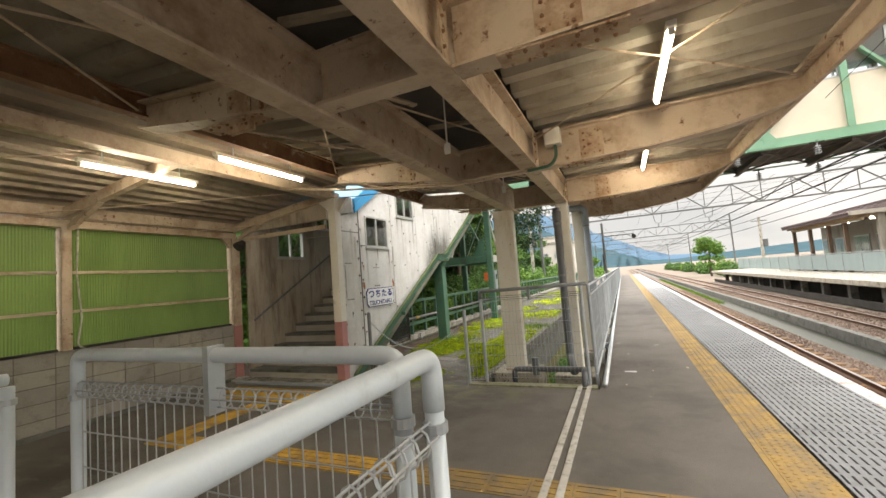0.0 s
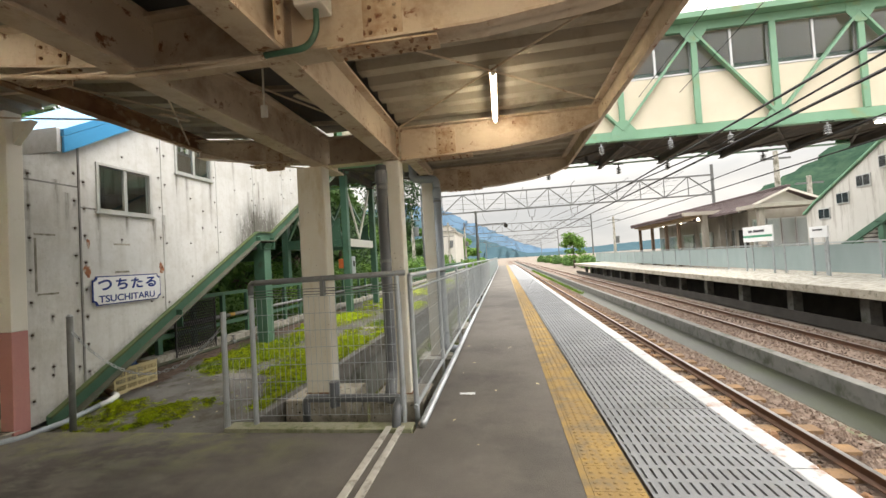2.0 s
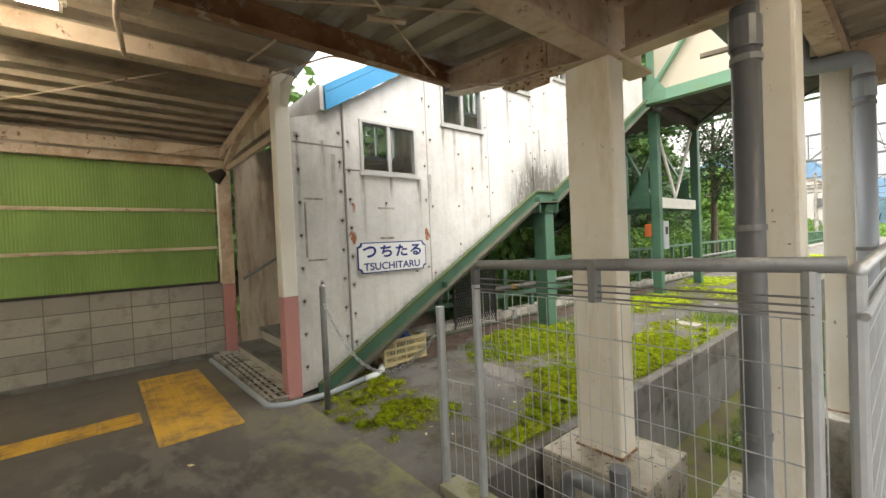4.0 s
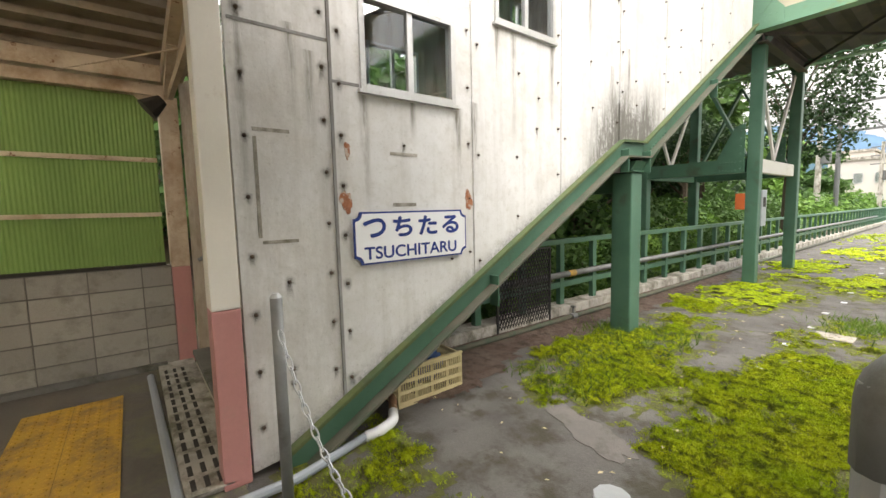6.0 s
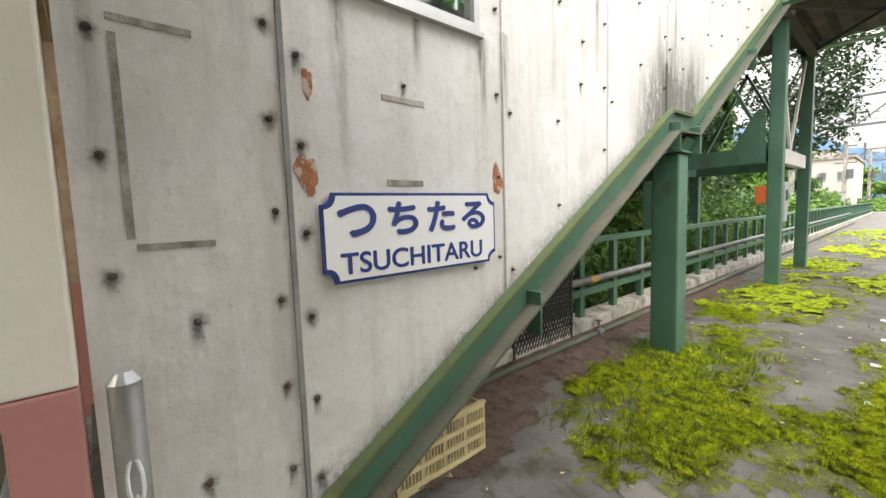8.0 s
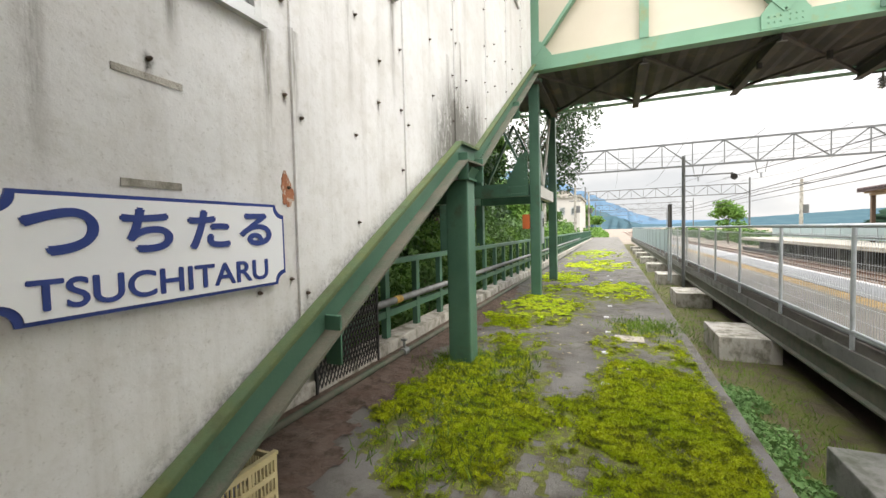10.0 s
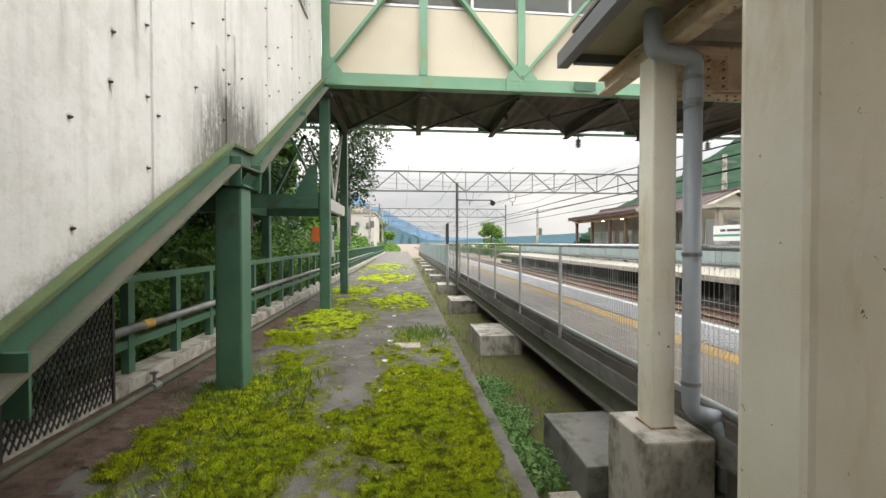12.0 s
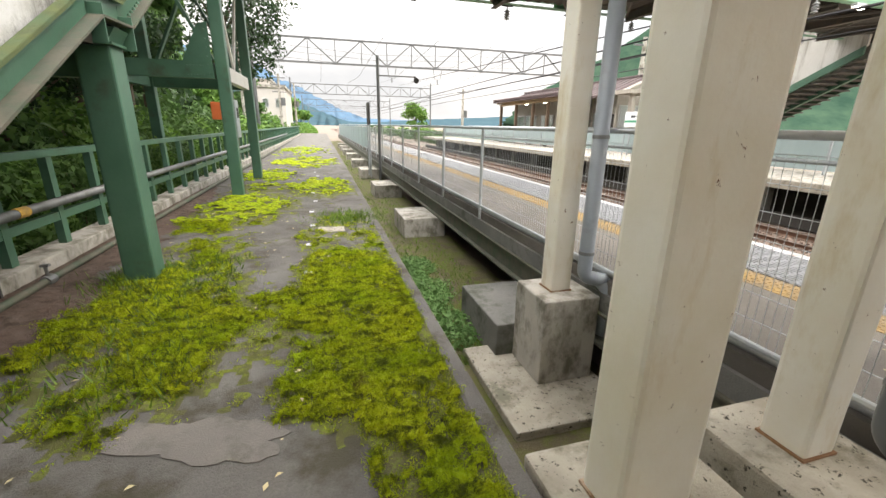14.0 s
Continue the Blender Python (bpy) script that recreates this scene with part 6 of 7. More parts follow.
for x in (14.80, 17.32):
    part("stringer", prism(bmesh.new(), [(23.2, 0.46), (16.2, 4.10), (16.2, 3.82), (23.2, 0.18)], "x", x, x + 0.08), M_GREEN, os_, "dark green stair stringer")
for k in range(23):
    y = 23.1 - 0.3 * k
    part("tread", boxed(14.9, 17.2, y - 0.32, y, 0.20 + 0.156 * k, 0.25 + 0.156 * k), M_SOFFIT, os_)
part("soffit_beam", prism(bmesh.new(), [(23.2, 0.14), (16.2, 3.78), (16.2, 3.58), (23.2, -0.04)], "x", 15.95, 16.1), M_GREEN, os_)
for k in range(6):
    y = 23.16 - 1.06 * k
    z = 2.25 + 0.565 * k
    wd = part("window", boxed(14.86, 14.905, y - 0.66, y, z, z + 0.5), M_ALU, os_)
    for a, c in ((y - 0.62, y - 0.35), (y - 0.31, y - 0.04)):
        part("pane", boxed(14.85, 14.858, a, c, z + 0.05, z + 0.45), M_GLASS, wd)
        # near-black backing paints the dim interior behind the glass
        part("pane_shade_backing", boxed(14.8585, 14.8598, a, c, z + 0.05, z + 0.45), M_DARK, wd)
pillar(14.95, 20.1, 1.95, 0.24, "green steel pillar under the opposite stair")

# ---- opposite station building ----
st = thing("station_building", (15.0, 33, 0), "low station building with a brown tiled roof and platform canopy", "station building", kind="structure")
part("main_wall", boxed(15.3, 18.4, 28.0, 43.5, 0.0, 3.3), M_PLASTER_OLD, st)
part("gable_wall", prism(bmesh.new(), [(14.6, 3.3), (16.5, 4.28), (18.4, 3.3)], "y", 28.0, 28.12), M_PLASTER, st, "white gable end")
part("roof", prism(bmesh.new(), [(13.9, 3.3), (16.5, 4.42), (19.1, 3.3), (19.1, 3.16), (16.5, 4.28), (13.9, 3.16)], "y", 27.6, 44.0), M_TILE_ROOF, st, "purple-brown tiled roof")
for k in range(26):
    y = 27.75 + 0.63 * k
    part("roof_rib", prism(bmesh.new(), [(13.88, 3.30), (16.45, 4.41), (16.45, 4.46), (13.88, 3.35)], "y", y, y + 0.12), M_TILE_ROOF, st)
part("ridge_cap", boxed(16.36, 16.64, 27.55, 44.05, 4.40, 4.54, 0.03), M_TILE_ROOF, st)
part("barge_board", prism(bmesh.new(), [(13.85, 3.24), (16.5, 4.38), (16.5, 4.26), (13.85, 3.12)], "y", 27.52, 27.59), M_PLASTER, st)
part("barge_board", prism(bmesh.new(), [(19.15, 3.24), (16.5, 4.38), (16.5, 4.26), (19.15, 3.12)], "y", 27.52, 27.59), M_PLASTER, st)
part("platform_canopy", prism(bmesh.new(), [(12.35, 3.34), (15.8, 3.62), (15.8, 3.74), (12.35, 3.46)], "y", 31.0, 41.6), M_TIMBER, st, "brown timber canopy")
part("canopy_edge", boxed(12.2, 12.34, 30.9, 41.7, 3.3, 3.5), M_TILE_ROOF, st)
part("end_fascia", boxed(12.2, 15.95, 30.78, 30.89, 3.36, 3.6), M_PLASTER_OLD, st, "grey end fascia of the canopy")
for k in range(34):
    y = 31.0 + 0.315 * k
    part("eave_tile", rod(bmesh.new(), (12.1, y, 3.49), (13.0, y, 3.59), 0.085, 6), M_TILE_ROOF, st)
for k in range(13):
    y = 31.3 + 0.83 * k
    part("rafter", bar(bmesh.new(), (12.4, y, 3.26), (15.6, y, 3.5), 0.1, 0.14), M_TIMBER, st)
part("purlin", boxed(12.75, 12.9, 31.0, 41.5, 3.05, 3.2), M_TIMBER, st)
for y in (33.1, 35.3, 38.2, 41.2):
    part("canopy_post", boxed(12.72, 12.92, y - 0.1, y + 0.1, 0, 3.05), M_TIMBER_DARK, st)
for x in (13.7, 14.7, 15.25):
    part("porch_post", boxed(x - 0.16, x + 0.16, 31.1, 31.4, 0, 3.36), M_PLASTER_OLD, st)
part("entrance_canopy", boxed(13.7, 18.3, 25.9, 27.5, 3.22, 3.42), M_PLASTER_OLD, st, "flat concrete entrance canopy")
for x in (14.2, 17.9):
    part("porch_post", boxed(x - 0.13, x + 0.13, 26.1, 26.36, 0, 3.22), M_PLASTER_OLD, st)
# glazed end wall
for k in range(5):
    x = 14.75 + 0.74 * k
    wd = part("window", boxed(x, x + 0.68, 27.9, 27.99, 0.9, 2.7), M_ALU, st)
    part("pane", boxed(x + 0.05, x + 0.63, 27.885, 27.899, 0.96, 2.64), M_GLASS, wd)
part("end_wall", boxed(14.6, 15.3, 28.0, 28.12, 0.0, 3.3), M_PLASTER_OLD, st)
for y in (30.8, 33.6, 36.4, 39.2, 41.4):
    wd = part("window", boxed(15.24, 15.3, y, y + 1.9, 0.9, 2.3), M_ALU, st)
    part("pane", boxed(15.22, 15.238, y + 0.08, y + 0.9, 0.98, 2.22), M_GLASS, wd)
    part("pane", boxed(15.22, 15.238, y + 1.0, y + 1.82, 0.98, 2.22), M_GLASS, wd)
# a thin near-black sheet paints the shade of the open door
part("doorway_shade_sheet", boxed(15.27, 15.299, 29.0, 30.4, 0.0, 2.2), M_DARK, st)
for y in (32.5, 35.5, 38.5):
    lp = thing("station_lamp", (13.9, y, 3.15), "round lit lamp under the station canopy", "lamp", "station lamps")
    part("globe", rod(bmesh.new(), (13.9, y, 3.12), (13.9, y, 3.36), 0.12, 10, 0.06), M_GLOW, lp)


def platform_sign(x, y, w, h, z, stripe, label):
    s = thing("platform_sign", (x, y, 0), label, "sign")
    part("board", boxed(x - 0.03, x + 0.03, y - w / 2, y + w / 2, z, z + h, 0.005), M_SIGN, s)
    if stripe:
        part("stripe", boxed(x - 0.036, x - 0.031, y - w / 2 + 0.02, y + w / 2 - 0.02, z + h * 0.28, z + h * 0.42), M_SIGNGREEN, s, "green stripe")
    for k, (a, b2) in enumerate(((-0.25, 0.12), (0.16, 0.3))):
        part("lettering_bar", boxed(x - 0.036, x - 0.031, y + w * a, y + w * b2, z + h * 0.6, z + h * 0.75), M_TEXT, s)
    for dy in (-w / 2 + 0.08, w / 2 - 0.08):
        part("leg", boxed(x - 0.03, x + 0.03, y + dy - 0.03, y + dy + 0.03, 0, z), M_GALV, s)


platform_sign(12.2, 23.05, 2.2, 0.72, 1.42, True, "white station name board with a green stripe on two legs")
platform_sign(12.2, 19.35, 0.9, 0.42, 1.44, False, "small white notice board on legs beside the fence")


# ---- overhead line ----
def gantry(y, x0, x1, z0, z1, label):
    g = thing("gantry", (x0, y, -1.3), label, "gantry", "overhead line gantries", "structure")
    part("upper_chord", bar(bmesh.new(), (x0, y, z1), (x1, y, z1), 0.16, 0.14), M_MAST, g)
    part("lower_chord", bar(bmesh.new(), (x0, y, z0), (x1, y, z0), 0.16, 0.14), M_MAST, g)
    b = bmesh.new()
    n = int((x1 - x0) / 2.1)
    for i in range(n):
        a, c = x0 + (x1 - x0) * i / n, x0 + (x1 - x0) * (i + 1) / n
        bar(b, (a, y, z0 if i % 2 else z1), (c, y, z1 if i % 2 else z0), 0.09, 0.09)
        bar(b, (c, y, z0), (c, y, z1), 0.07, 0.07, (0, 1, 0))
    part("lattice", b, M_MAST, g)
    for x in (x0, x1):
        part("mast", rod(bmesh.new(), (x, y, -1.4), (x, y, z1 + 1.0), 0.16, 10, 0.13), M_MAST, g)
    for x in (3.63, 7.88):
        part("dropper", pipe([(x - 0.4, y, z0), (x - 0.25, y, z0 - 0.9), (x + 0.25, y, z0 - 0.9), (x + 0.4, y, z0)], 0.03, 6), M_MAST, g)
        part("insulator", rod(bmesh.new(), (x, y, z0 - 1.3), (x, y, z0 - 0.9), 0.07, 8), M_INSUL, g)
    return g


gantry(45.0, -7.9, 21.0, 6.3, 8.2, "grey lattice gantry spanning the tracks")
gantry(95.0, -8.0, 20.0, 7.0, 8.8, "distant grey lattice gantry spanning the tracks")
gantry(150.0, -8.0, 20.0, 7.0, 8.8, "distant grey lattice gantry spanning the tracks")
gantry(215.0, -8.0, 20.0, 7.0, 8.8, "far grey lattice gantry over the tracks")
mast = thing("catenary_mast", (-0.75, 21.4, -1.4), "slim grey mast beside the walkway fence", "mast")
part("pole", rod(bmesh.new(), (-0.75, 21.4, -1.4), (-0.75, 21.4, 3.65), 0.055, 10), M_MAST, mast)
part("arm", rod(bmesh.new(), (-0.75, 21.4, 3.0), (0.6, 21.4, 3.0), 0.025, 6), M_MAST, mast)
loud = thing("loudspeaker", (0.65, 21.4, 2.8), "dark horn loudspeaker on the mast arm", "loudspeaker")
part("horn", rod(bmesh.new(), (0.62, 21.25, 2.87), (0.62, 21.45, 2.87), 0.1, 12, 0.04), M_DARK, loud)
part("bracket", boxed(0.57, 0.62, 21.36, 21.44, 2.88, 3.02), M_DARK, loud)
board = thing("stop_board", (-0.9, 23.6, 0), "narrow dark marker board seen edge-on on posts", "sign")
part("board", boxed(-0.93, -0.87, 23.2, 24.0, 1.3, 2.18), M_DARK, board)
for y in (23.25, 23.95):
    part("leg", rod(bmesh.new(), (-0.9, y, -0.8), (-0.9, y, 1.3), 0.035, 8), M_GALV, board)
wires = thing("overhead_wires", (3.6, 0, 6), "dark overhead contact and feeder wires", "wires")
for x, z, sag in ((3.63, 3.05, 0.0), (3.63, 2.78, 0.0), (7.88, 3.3, 0.0), (7.88, 3.7, 0.3)):
    pts = []
    for k in range(41):
        y = -20 + 6.5 * k
        ph = (y + 5) / 50.0
        pts.append((x, y, z + sag * (2 * abs((ph % 1) - 0.5)) ** 2))
    part("wire", pipe(pts, 0.017, 5), M_WIRE, wires)
for x0, z0, x1, z1 in ((4.6, 5.2, 6.0, 3.9),):
    part("wire", pipe([(x0 + 3.0, -14, z0 + 0.4), (x0 + 1.5, 4, z0 - 1.0), (x1, 13.6, z1), (x1 - 0.6, 45, z1 + 1.2)], 0.02, 6), M_WIRE, wires)
for x0, z0 in ((4.2, 8.2), (5.2, 8.5)):
    part("wire", pipe([(x0 + 2.5, -10, 9.2), (x0, 13.4, 5.4)], 0.008, 5), M_WIRE, wires)
for k in range(6):
    part("wire", pipe([(-7.5 + 5.2 * k, 45, 8.6 + 0.2 * (k % 2)), (-7.5 + 5.2 * k, 70, 7.9), (-7.5 + 5.2 * k, 95, 9.2)], 0.02, 4), M_WIRE, wires)
for z in (8.9, 9.6, 10.2):
    part("wire", pipe([(-12, 60, z), (4, 60, z - 0.8), (24, 60, z)], 0.018, 4), M_WIRE, wires)

# ---- poles and buildings beyond ----
def pole(x, y, h, arms, label):
    p = thing("utility_pole", (x, y, -1.3), label, "utility pole", "utility poles")
    part("shaft", rod(bmesh.new(), (x, y, -1.3), (x, y, h), 0.2, 10, 0.13), M_CONC, p)
    for k in range(arms):
        z = h - 0.5 - 0.8 * k
        part("crossarm", boxed(x - 0.8, x + 0.8, y - 0.05, y + 0.05, z, z + 0.1), M_MAST, p)
    part("transformer", rod(bmesh.new(), (x + 0.35, y, h - 3.6), (x + 0.35, y, h - 2.7), 0.28, 10), M_MAST, p)


pole(-8.4, 42.0, 7.6, 3, "concrete utility pole with crossarms behind the railing")
pole(-7.4, 62.0, 7.0, 3, "concrete utility pole with a transformer")
pole(-6.6, 80.0, 7.5, 2, "distant concrete utility pole")
pole(17.0, 29.2, 6.8, 1, "concrete utility pole behind the station roof")
pole(19.9, 31.0, 5.4, 1, "concrete utility pole behind the station roof")
pole(15.5, 60.0, 6.0, 1, "pole at the platform end")


def apartment(x0, x1, y0, y1, h, label, cols, rows):
    b = thing("apartment_building", (x0, y0, -1.3), label, "building")
    part("wall", boxed(x0, x1, y0, y1, -1.36, h), M_PLASTER, b)
    part("roof", boxed(x0 - 0.2, x1 + 0.2, y0 - 0.2, y1 + 0.2, h, h + 0.35), M_CONC, b)
    for i in range(cols):
        for j in range(rows):
            xa = x0 + (x1 - x0) * (i + 0.25) / cols
            xb = x0 + (x1 - x0) * (i + 0.75) / cols
            z = 0.8 + (h - 0.8) * j / rows
            w = part("window", boxed(xa, xb, y0 - 0.04, y0 + 0.02, z, z + 1.2), M_ALU, b)
            part("pane", boxed(xa + 0.08, xb - 0.08, y0 - 0.06, y0 - 0.041, z + 0.08, z + 1.12), M_GLASS, w)


apartment(-12.5, -7.4, 70.0, 84.0, 6.0, "pale grey flat-roofed building behind the railing", 3, 2)
apartment(-16.5, -11.5, 95.0, 108.0, 9.0, "white flat-roofed building far behind the trees", 3, 3)

# ---- plants ----
def tree(x, y, h, spread, count, mat, seed, label, trunk=0.18, base=0.35, size=0.16):
    t = thing("tree", (x, y, -1.36), label, "tree", "trees")
    rg = random.Random(seed)
    b = bmesh.new()
    top = Vector((x + rg.uniform(-0.3, 0.3), y + rg.uniform(-0.3, 0.3), h * 0.85))
    rod(b, (x, y, -1.4), top, trunk, 8, trunk * 0.25)
    clumps = []
    for k in range(13):
        f = rg.uniform(base, 0.98)
        a = rg.uniform(0, 6.28)
        r = spread * rg.uniform(0.35, 1.0) * (1.15 - 0.6 * f)
        p0 = Vector((x, y, -1.4)).lerp(top, f * 0.85)
        p1 = Vector((x + r * math.cos(a), y + r * math.sin(a), -1.4 + (h + 1.4) * f + rg.uniform(-0.2, 0.6)))
        rod(b, p0, p1, trunk * 0.3, 5, 0.012)
        s = spread * rg.uniform(0.28, 0.5)
        clumps.append((p1.x, p1.y, p1.z, s, s, s * rg.uniform(0.45, 0.75)))
    part("trunk", b, M_BARK, t)
    leaves("crown", clumps, count, size, mat, t, seed)
    return t


tree(-8.7, 9.0, 4.8, 1.7, 5200, M_LEAF, 1, "dense dark green tree behind the green railing", size=0.13)
tree(-8.9, 11.8, 5.6, 2.0, 6500, M_LEAF, 2, "dense dark green tree behind the green railing", size=0.13)
tree(-8.2, 15.0, 6.6, 2.0, 11000, M_NEEDLE, 3, "dark conifer behind the footbridge pillars", size=0.075)
tree(-8.8, 19.5, 7.5, 2.6, 12000, M_NEEDLE, 4, "dark conifer behind the footbridge pillars", size=0.08)
tree(-6.3, 25.0, 8.2, 3.0, 7500, M_NEEDLE, 5, "pine tree with airy drooping limbs beside the line", base=0.55, size=0.075)
tree(-10.0, 27.0, 8.0, 2.6, 5000, M_LEAF, 6, "broadleaf tree beyond the footbridge", size=0.17)
tree(-9.5, 35.0, 5.0, 2.2, 4000, M_LEAF_LIGHT, 7, "light green tree beside the railing", size=0.17)
tree(-11.0, 52.0, 6.5, 3.0, 4000, M_LEAF, 8, "leafy tree before the pale building", size=0.22)
tree(-8.2, 90.0, 7.0, 3.0, 3500, M_LEAF_LIGHT, 9, "light green tree beside the distant line", size=0.28)
tree(-8.7, 21.8, 9.2, 2.6, 14000, M_LEAF, 24, "lush broadleaf tree behind the footbridge pillars", size=0.15)
tree(-10.6, 18.0, 9.5, 3.0, 12000, M_NEEDLE, 21, "tall dark conifer behind the footbridge stair", size=0.15)
tree(-11.0, 22.5, 10.0, 3.0, 11000, M_NEEDLE, 22, "tall dark conifer behind the footbridge stair", size=0.15)
tree(-9.8, 13.6, 8.0, 2.6, 10000, M_NEEDLE, 23, "tall dark conifer behind the stair house", size=0.09)
tree(-8.9, 7.0, 4.6, 1.5, 4200, M_LEAF, 12, "dense tree outside the stair windows", size=0.12)
tree(-9.2, 5.2, 4.6, 1.5, 3200, M_LEAF, 13, "dense tree outside the stair windows", size=0.12)
tree(13.0, 78.0, 5.2, 2.8, 2600, M_LEAF_LIGHT, 10, "lone rounded broadleaf tree beyond the platform end", size=0.22, base=0.3)


def bush(x, y, z, clumps, count, size, mat, seed, label):
    t = thing("bush", (x, y, z), label, "bush", "bushes")
    rg = random.Random(seed)
    cs = [(x + a, y + b2, z + c, r * rg.uniform(0.8, 1.2), r * rg.uniform(0.8, 1.2), r * rg.uniform(0.6, 1.0)) for a, b2, c, r in clumps]
    leaves("foliage", cs, count, size, mat, t, seed)
    st_ = bmesh.new()
    for c in cs:
        rod(st_, (x, y, z - 0.6), c[:3], 0.02, 5, 0.006)
    part("stems", st_, M_BARK, t)


for k in range(16):
    y = 6.6 + 1.5 * k
    bush((-7.9 if y < 13.8 else -6.9) - 0.3 * (k % 2), y, -0.5, [(0, 0, 0.3, 0.8), (-0.5, 0.6, 0.9, 0.9), (0.15, -0.4, 0.7, 0.6), (-0.9, 0.2, 1.5, 0.9)], 2600, 0.085, M_LEAF if k % 3 else M_LEAF_LIGHT, 40 + k, "tangled leafy undergrowth behind the railing")
for k in range(24):
    y = 9.0 + 0.55 * k
    bush(-6.0, y, -0.15, [(0, 0, 0.1, 0.3), (-0.25, 0.2, 0.3, 0.35), (0.1, -0.15, 0.25, 0.22), (-0.35, 0, 0.75, 0.4)], 1100, 0.05, M_LEAF_LIGHT if k % 4 == 1 else M_LEAF, 300 + k, "low leafy plants just behind the railing")
for k in range(9):
    y = 31 + 4.5 * k
    bush(-7.3, y, -0.5, [(0, 0, 0.3, 1.1), (-0.9, 1.2, 1.0, 1.3), (0.3, -1.0, 0.4, 0.8), (-1.8, 0.2, 1.6, 1.5)], 1800, 0.16, M_LEAF_LIGHT if k % 2 else M_LEAF, 70 + k, "light green scrub along the line")
for k in range(18):
    y = 48 + 7.5 * k
    bush(14.5 + 0.9 * (k % 3), y, -0.9, [(0, 0, 0.3, 1.5), (0.5, 2.6, 0.5, 1.6), (0.3, -2.4, 0.3, 1.4)], 1300, 0.22, M_LEAF_LIGHT if k % 3 else M_LEAF, 100 + k, "green hedge-like scrub beyond the far platform")
for k in range(10):
    y = 75 + 9 * k
    bush(-5.6, y, -1.1, [(0, 0, 0.4, 1.5), (-1.6, 2.6, 0.9, 1.9), (0.6, -2.4, 0.2, 1.2)], 1300, 0.24, M_LEAF_LIGHT, 140 + k, "light green scrub along the distant line")
bank = bmesh.new()
prism(bank, [(-5.95, -1.4), (-5.95, -0.2), (-8.0, 0.2), (-12.0, 2.2), (-26.0, 6.0), (-26.0, -1.4)], "y", 3.0, 66.0)
solo("bank", bank, M_SOIL, "shaded earth bank under the trees", "bank", kind="structure")
for k in range(14):
    y = 6.0 + 3.2 * k
    bush(-11.0, y, 1.2, [(0, 0, 0.8, 1.8), (-1.5, 1.6, 2.2, 2.1), (0.8, -1.2, 0.4, 1.3), (-2.5, 0, 4.2, 2.2)], 2400, 0.19, M_LEAF if k % 2 else M_NEEDLE, 170 + k, "dark leafy wood on the bank")
# weeds in the gap beside the platform
gw = np.random.default_rng(9)
cl = [(-1.5 + 0.16 * math.sin(k * 1.7), 9.7 + 0.3 * k, -0.99, 0.3, 0.28, 0.1) for k in range(10)]
weeds = thing("weed_patch", (-1.5, 10.5, -1.05), "pale green leafy weeds in the gap", "weeds", kind="stuff")
leaves("foliage", cl, 5200, 0.03, M_CLOVER, weeds, 3)
cl2 = [(-1.25 + 0.16 * math.sin(2 * k), 5.95 + 0.3 * k, -0.85, 0.25, 0.25, 0.3) for k in range(4)]
weeds = thing("weed_patch", (-1.2, 6.4, -1.05), "dusty green weeds between the plinths", "weeds", kind="stuff")
leaves("foliage", cl2, 4000, 0.04, M_CLOVER, weeds, 4)
pts = np.concatenate([np.stack([gw.normal(-2.5, 0.25, 900), gw.normal(11.9, 0.25, 900), np.full(900, -0.04)], axis=1),
                      np.stack([gw.uniform(-4.5, -3.6, 900), gw.uniform(7.7, 10.2, 900), np.full(900, -0.03)], axis=1),
                      np.stack([gw.normal(-4.45, 0.2, 700), gw.normal(9.7, 0.2, 700), np.full(700, -0.04)], axis=1),
                      np.stack([gw.uniform(-1.95, -0.6, 9000), 9.2 + 30 * gw.uniform(0, 1, 9000) ** 1.8, np.full(9000, -1.05)], axis=1)])
tagged(blades("grass", pts, 0.09, 0.006, M_GRASS, None, 6, 0.7), "sparse grass on the old platform", "grass", kind="stuff")

# ---- hills ----
def ridge(name, y, pts, mat, label, depth, seed):
    b = bmesh.new()
    rg = random.Random(seed)
    fine = []
    for (x0, z0), (x1, z1) in zip(pts, pts[1:]):
        for k in range(12):
            f = k / 12
            fine.append((x0 + (x1 - x0) * f, z0 + (z1 - z0) * f + rg.uniform(-1, 1) * 0.018 * max(abs(z0), 20)))
    fine.append(pts[-1])
    rows = []
    for s, zz in ((0.0, 0.0), (0.35, 0.45), (0.7, 0.82), (1.0, 1.0)):
        rows.append([b.verts.new((x + rg.uniform(-1, 1) * depth * 0.03, y + s * depth, -3 + (z + 3) * zz * rg.uniform(0.95, 1.0) if s < 1 else z)) for x, z in fine])
    for a, c in zip(rows, rows[1:]):
        for i in range(len(fine) - 1):
            b.faces.new((a[i], a[i + 1], c[i + 1], c[i]))
    solo(name, b, mat, label, "hill", kind="structure", smooth=True)


ridge("backdrop", 1500, [(-900, 210), (-520, 300), (-300, 270), (-180, 190), (-60, 140), (60, 80), (180, 30), (420, 22), (700, 40), (1100, 60)], M_MOUNT_FAR, "mountain ridge with blue haze in its colour", 500, 1)
ridge("backdrop", 800, [(-700, 160), (-330, 150), (-190, 112), (-90, 70), (-10, 32), (60, 8), (200, 4)], M_MOUNT_MID, "wooded ridge with haze in its blue-green colour", 250, 2)
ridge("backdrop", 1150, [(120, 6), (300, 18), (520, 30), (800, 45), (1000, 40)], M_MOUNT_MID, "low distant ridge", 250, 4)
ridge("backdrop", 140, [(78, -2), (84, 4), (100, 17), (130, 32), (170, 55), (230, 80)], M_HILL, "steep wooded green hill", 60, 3)
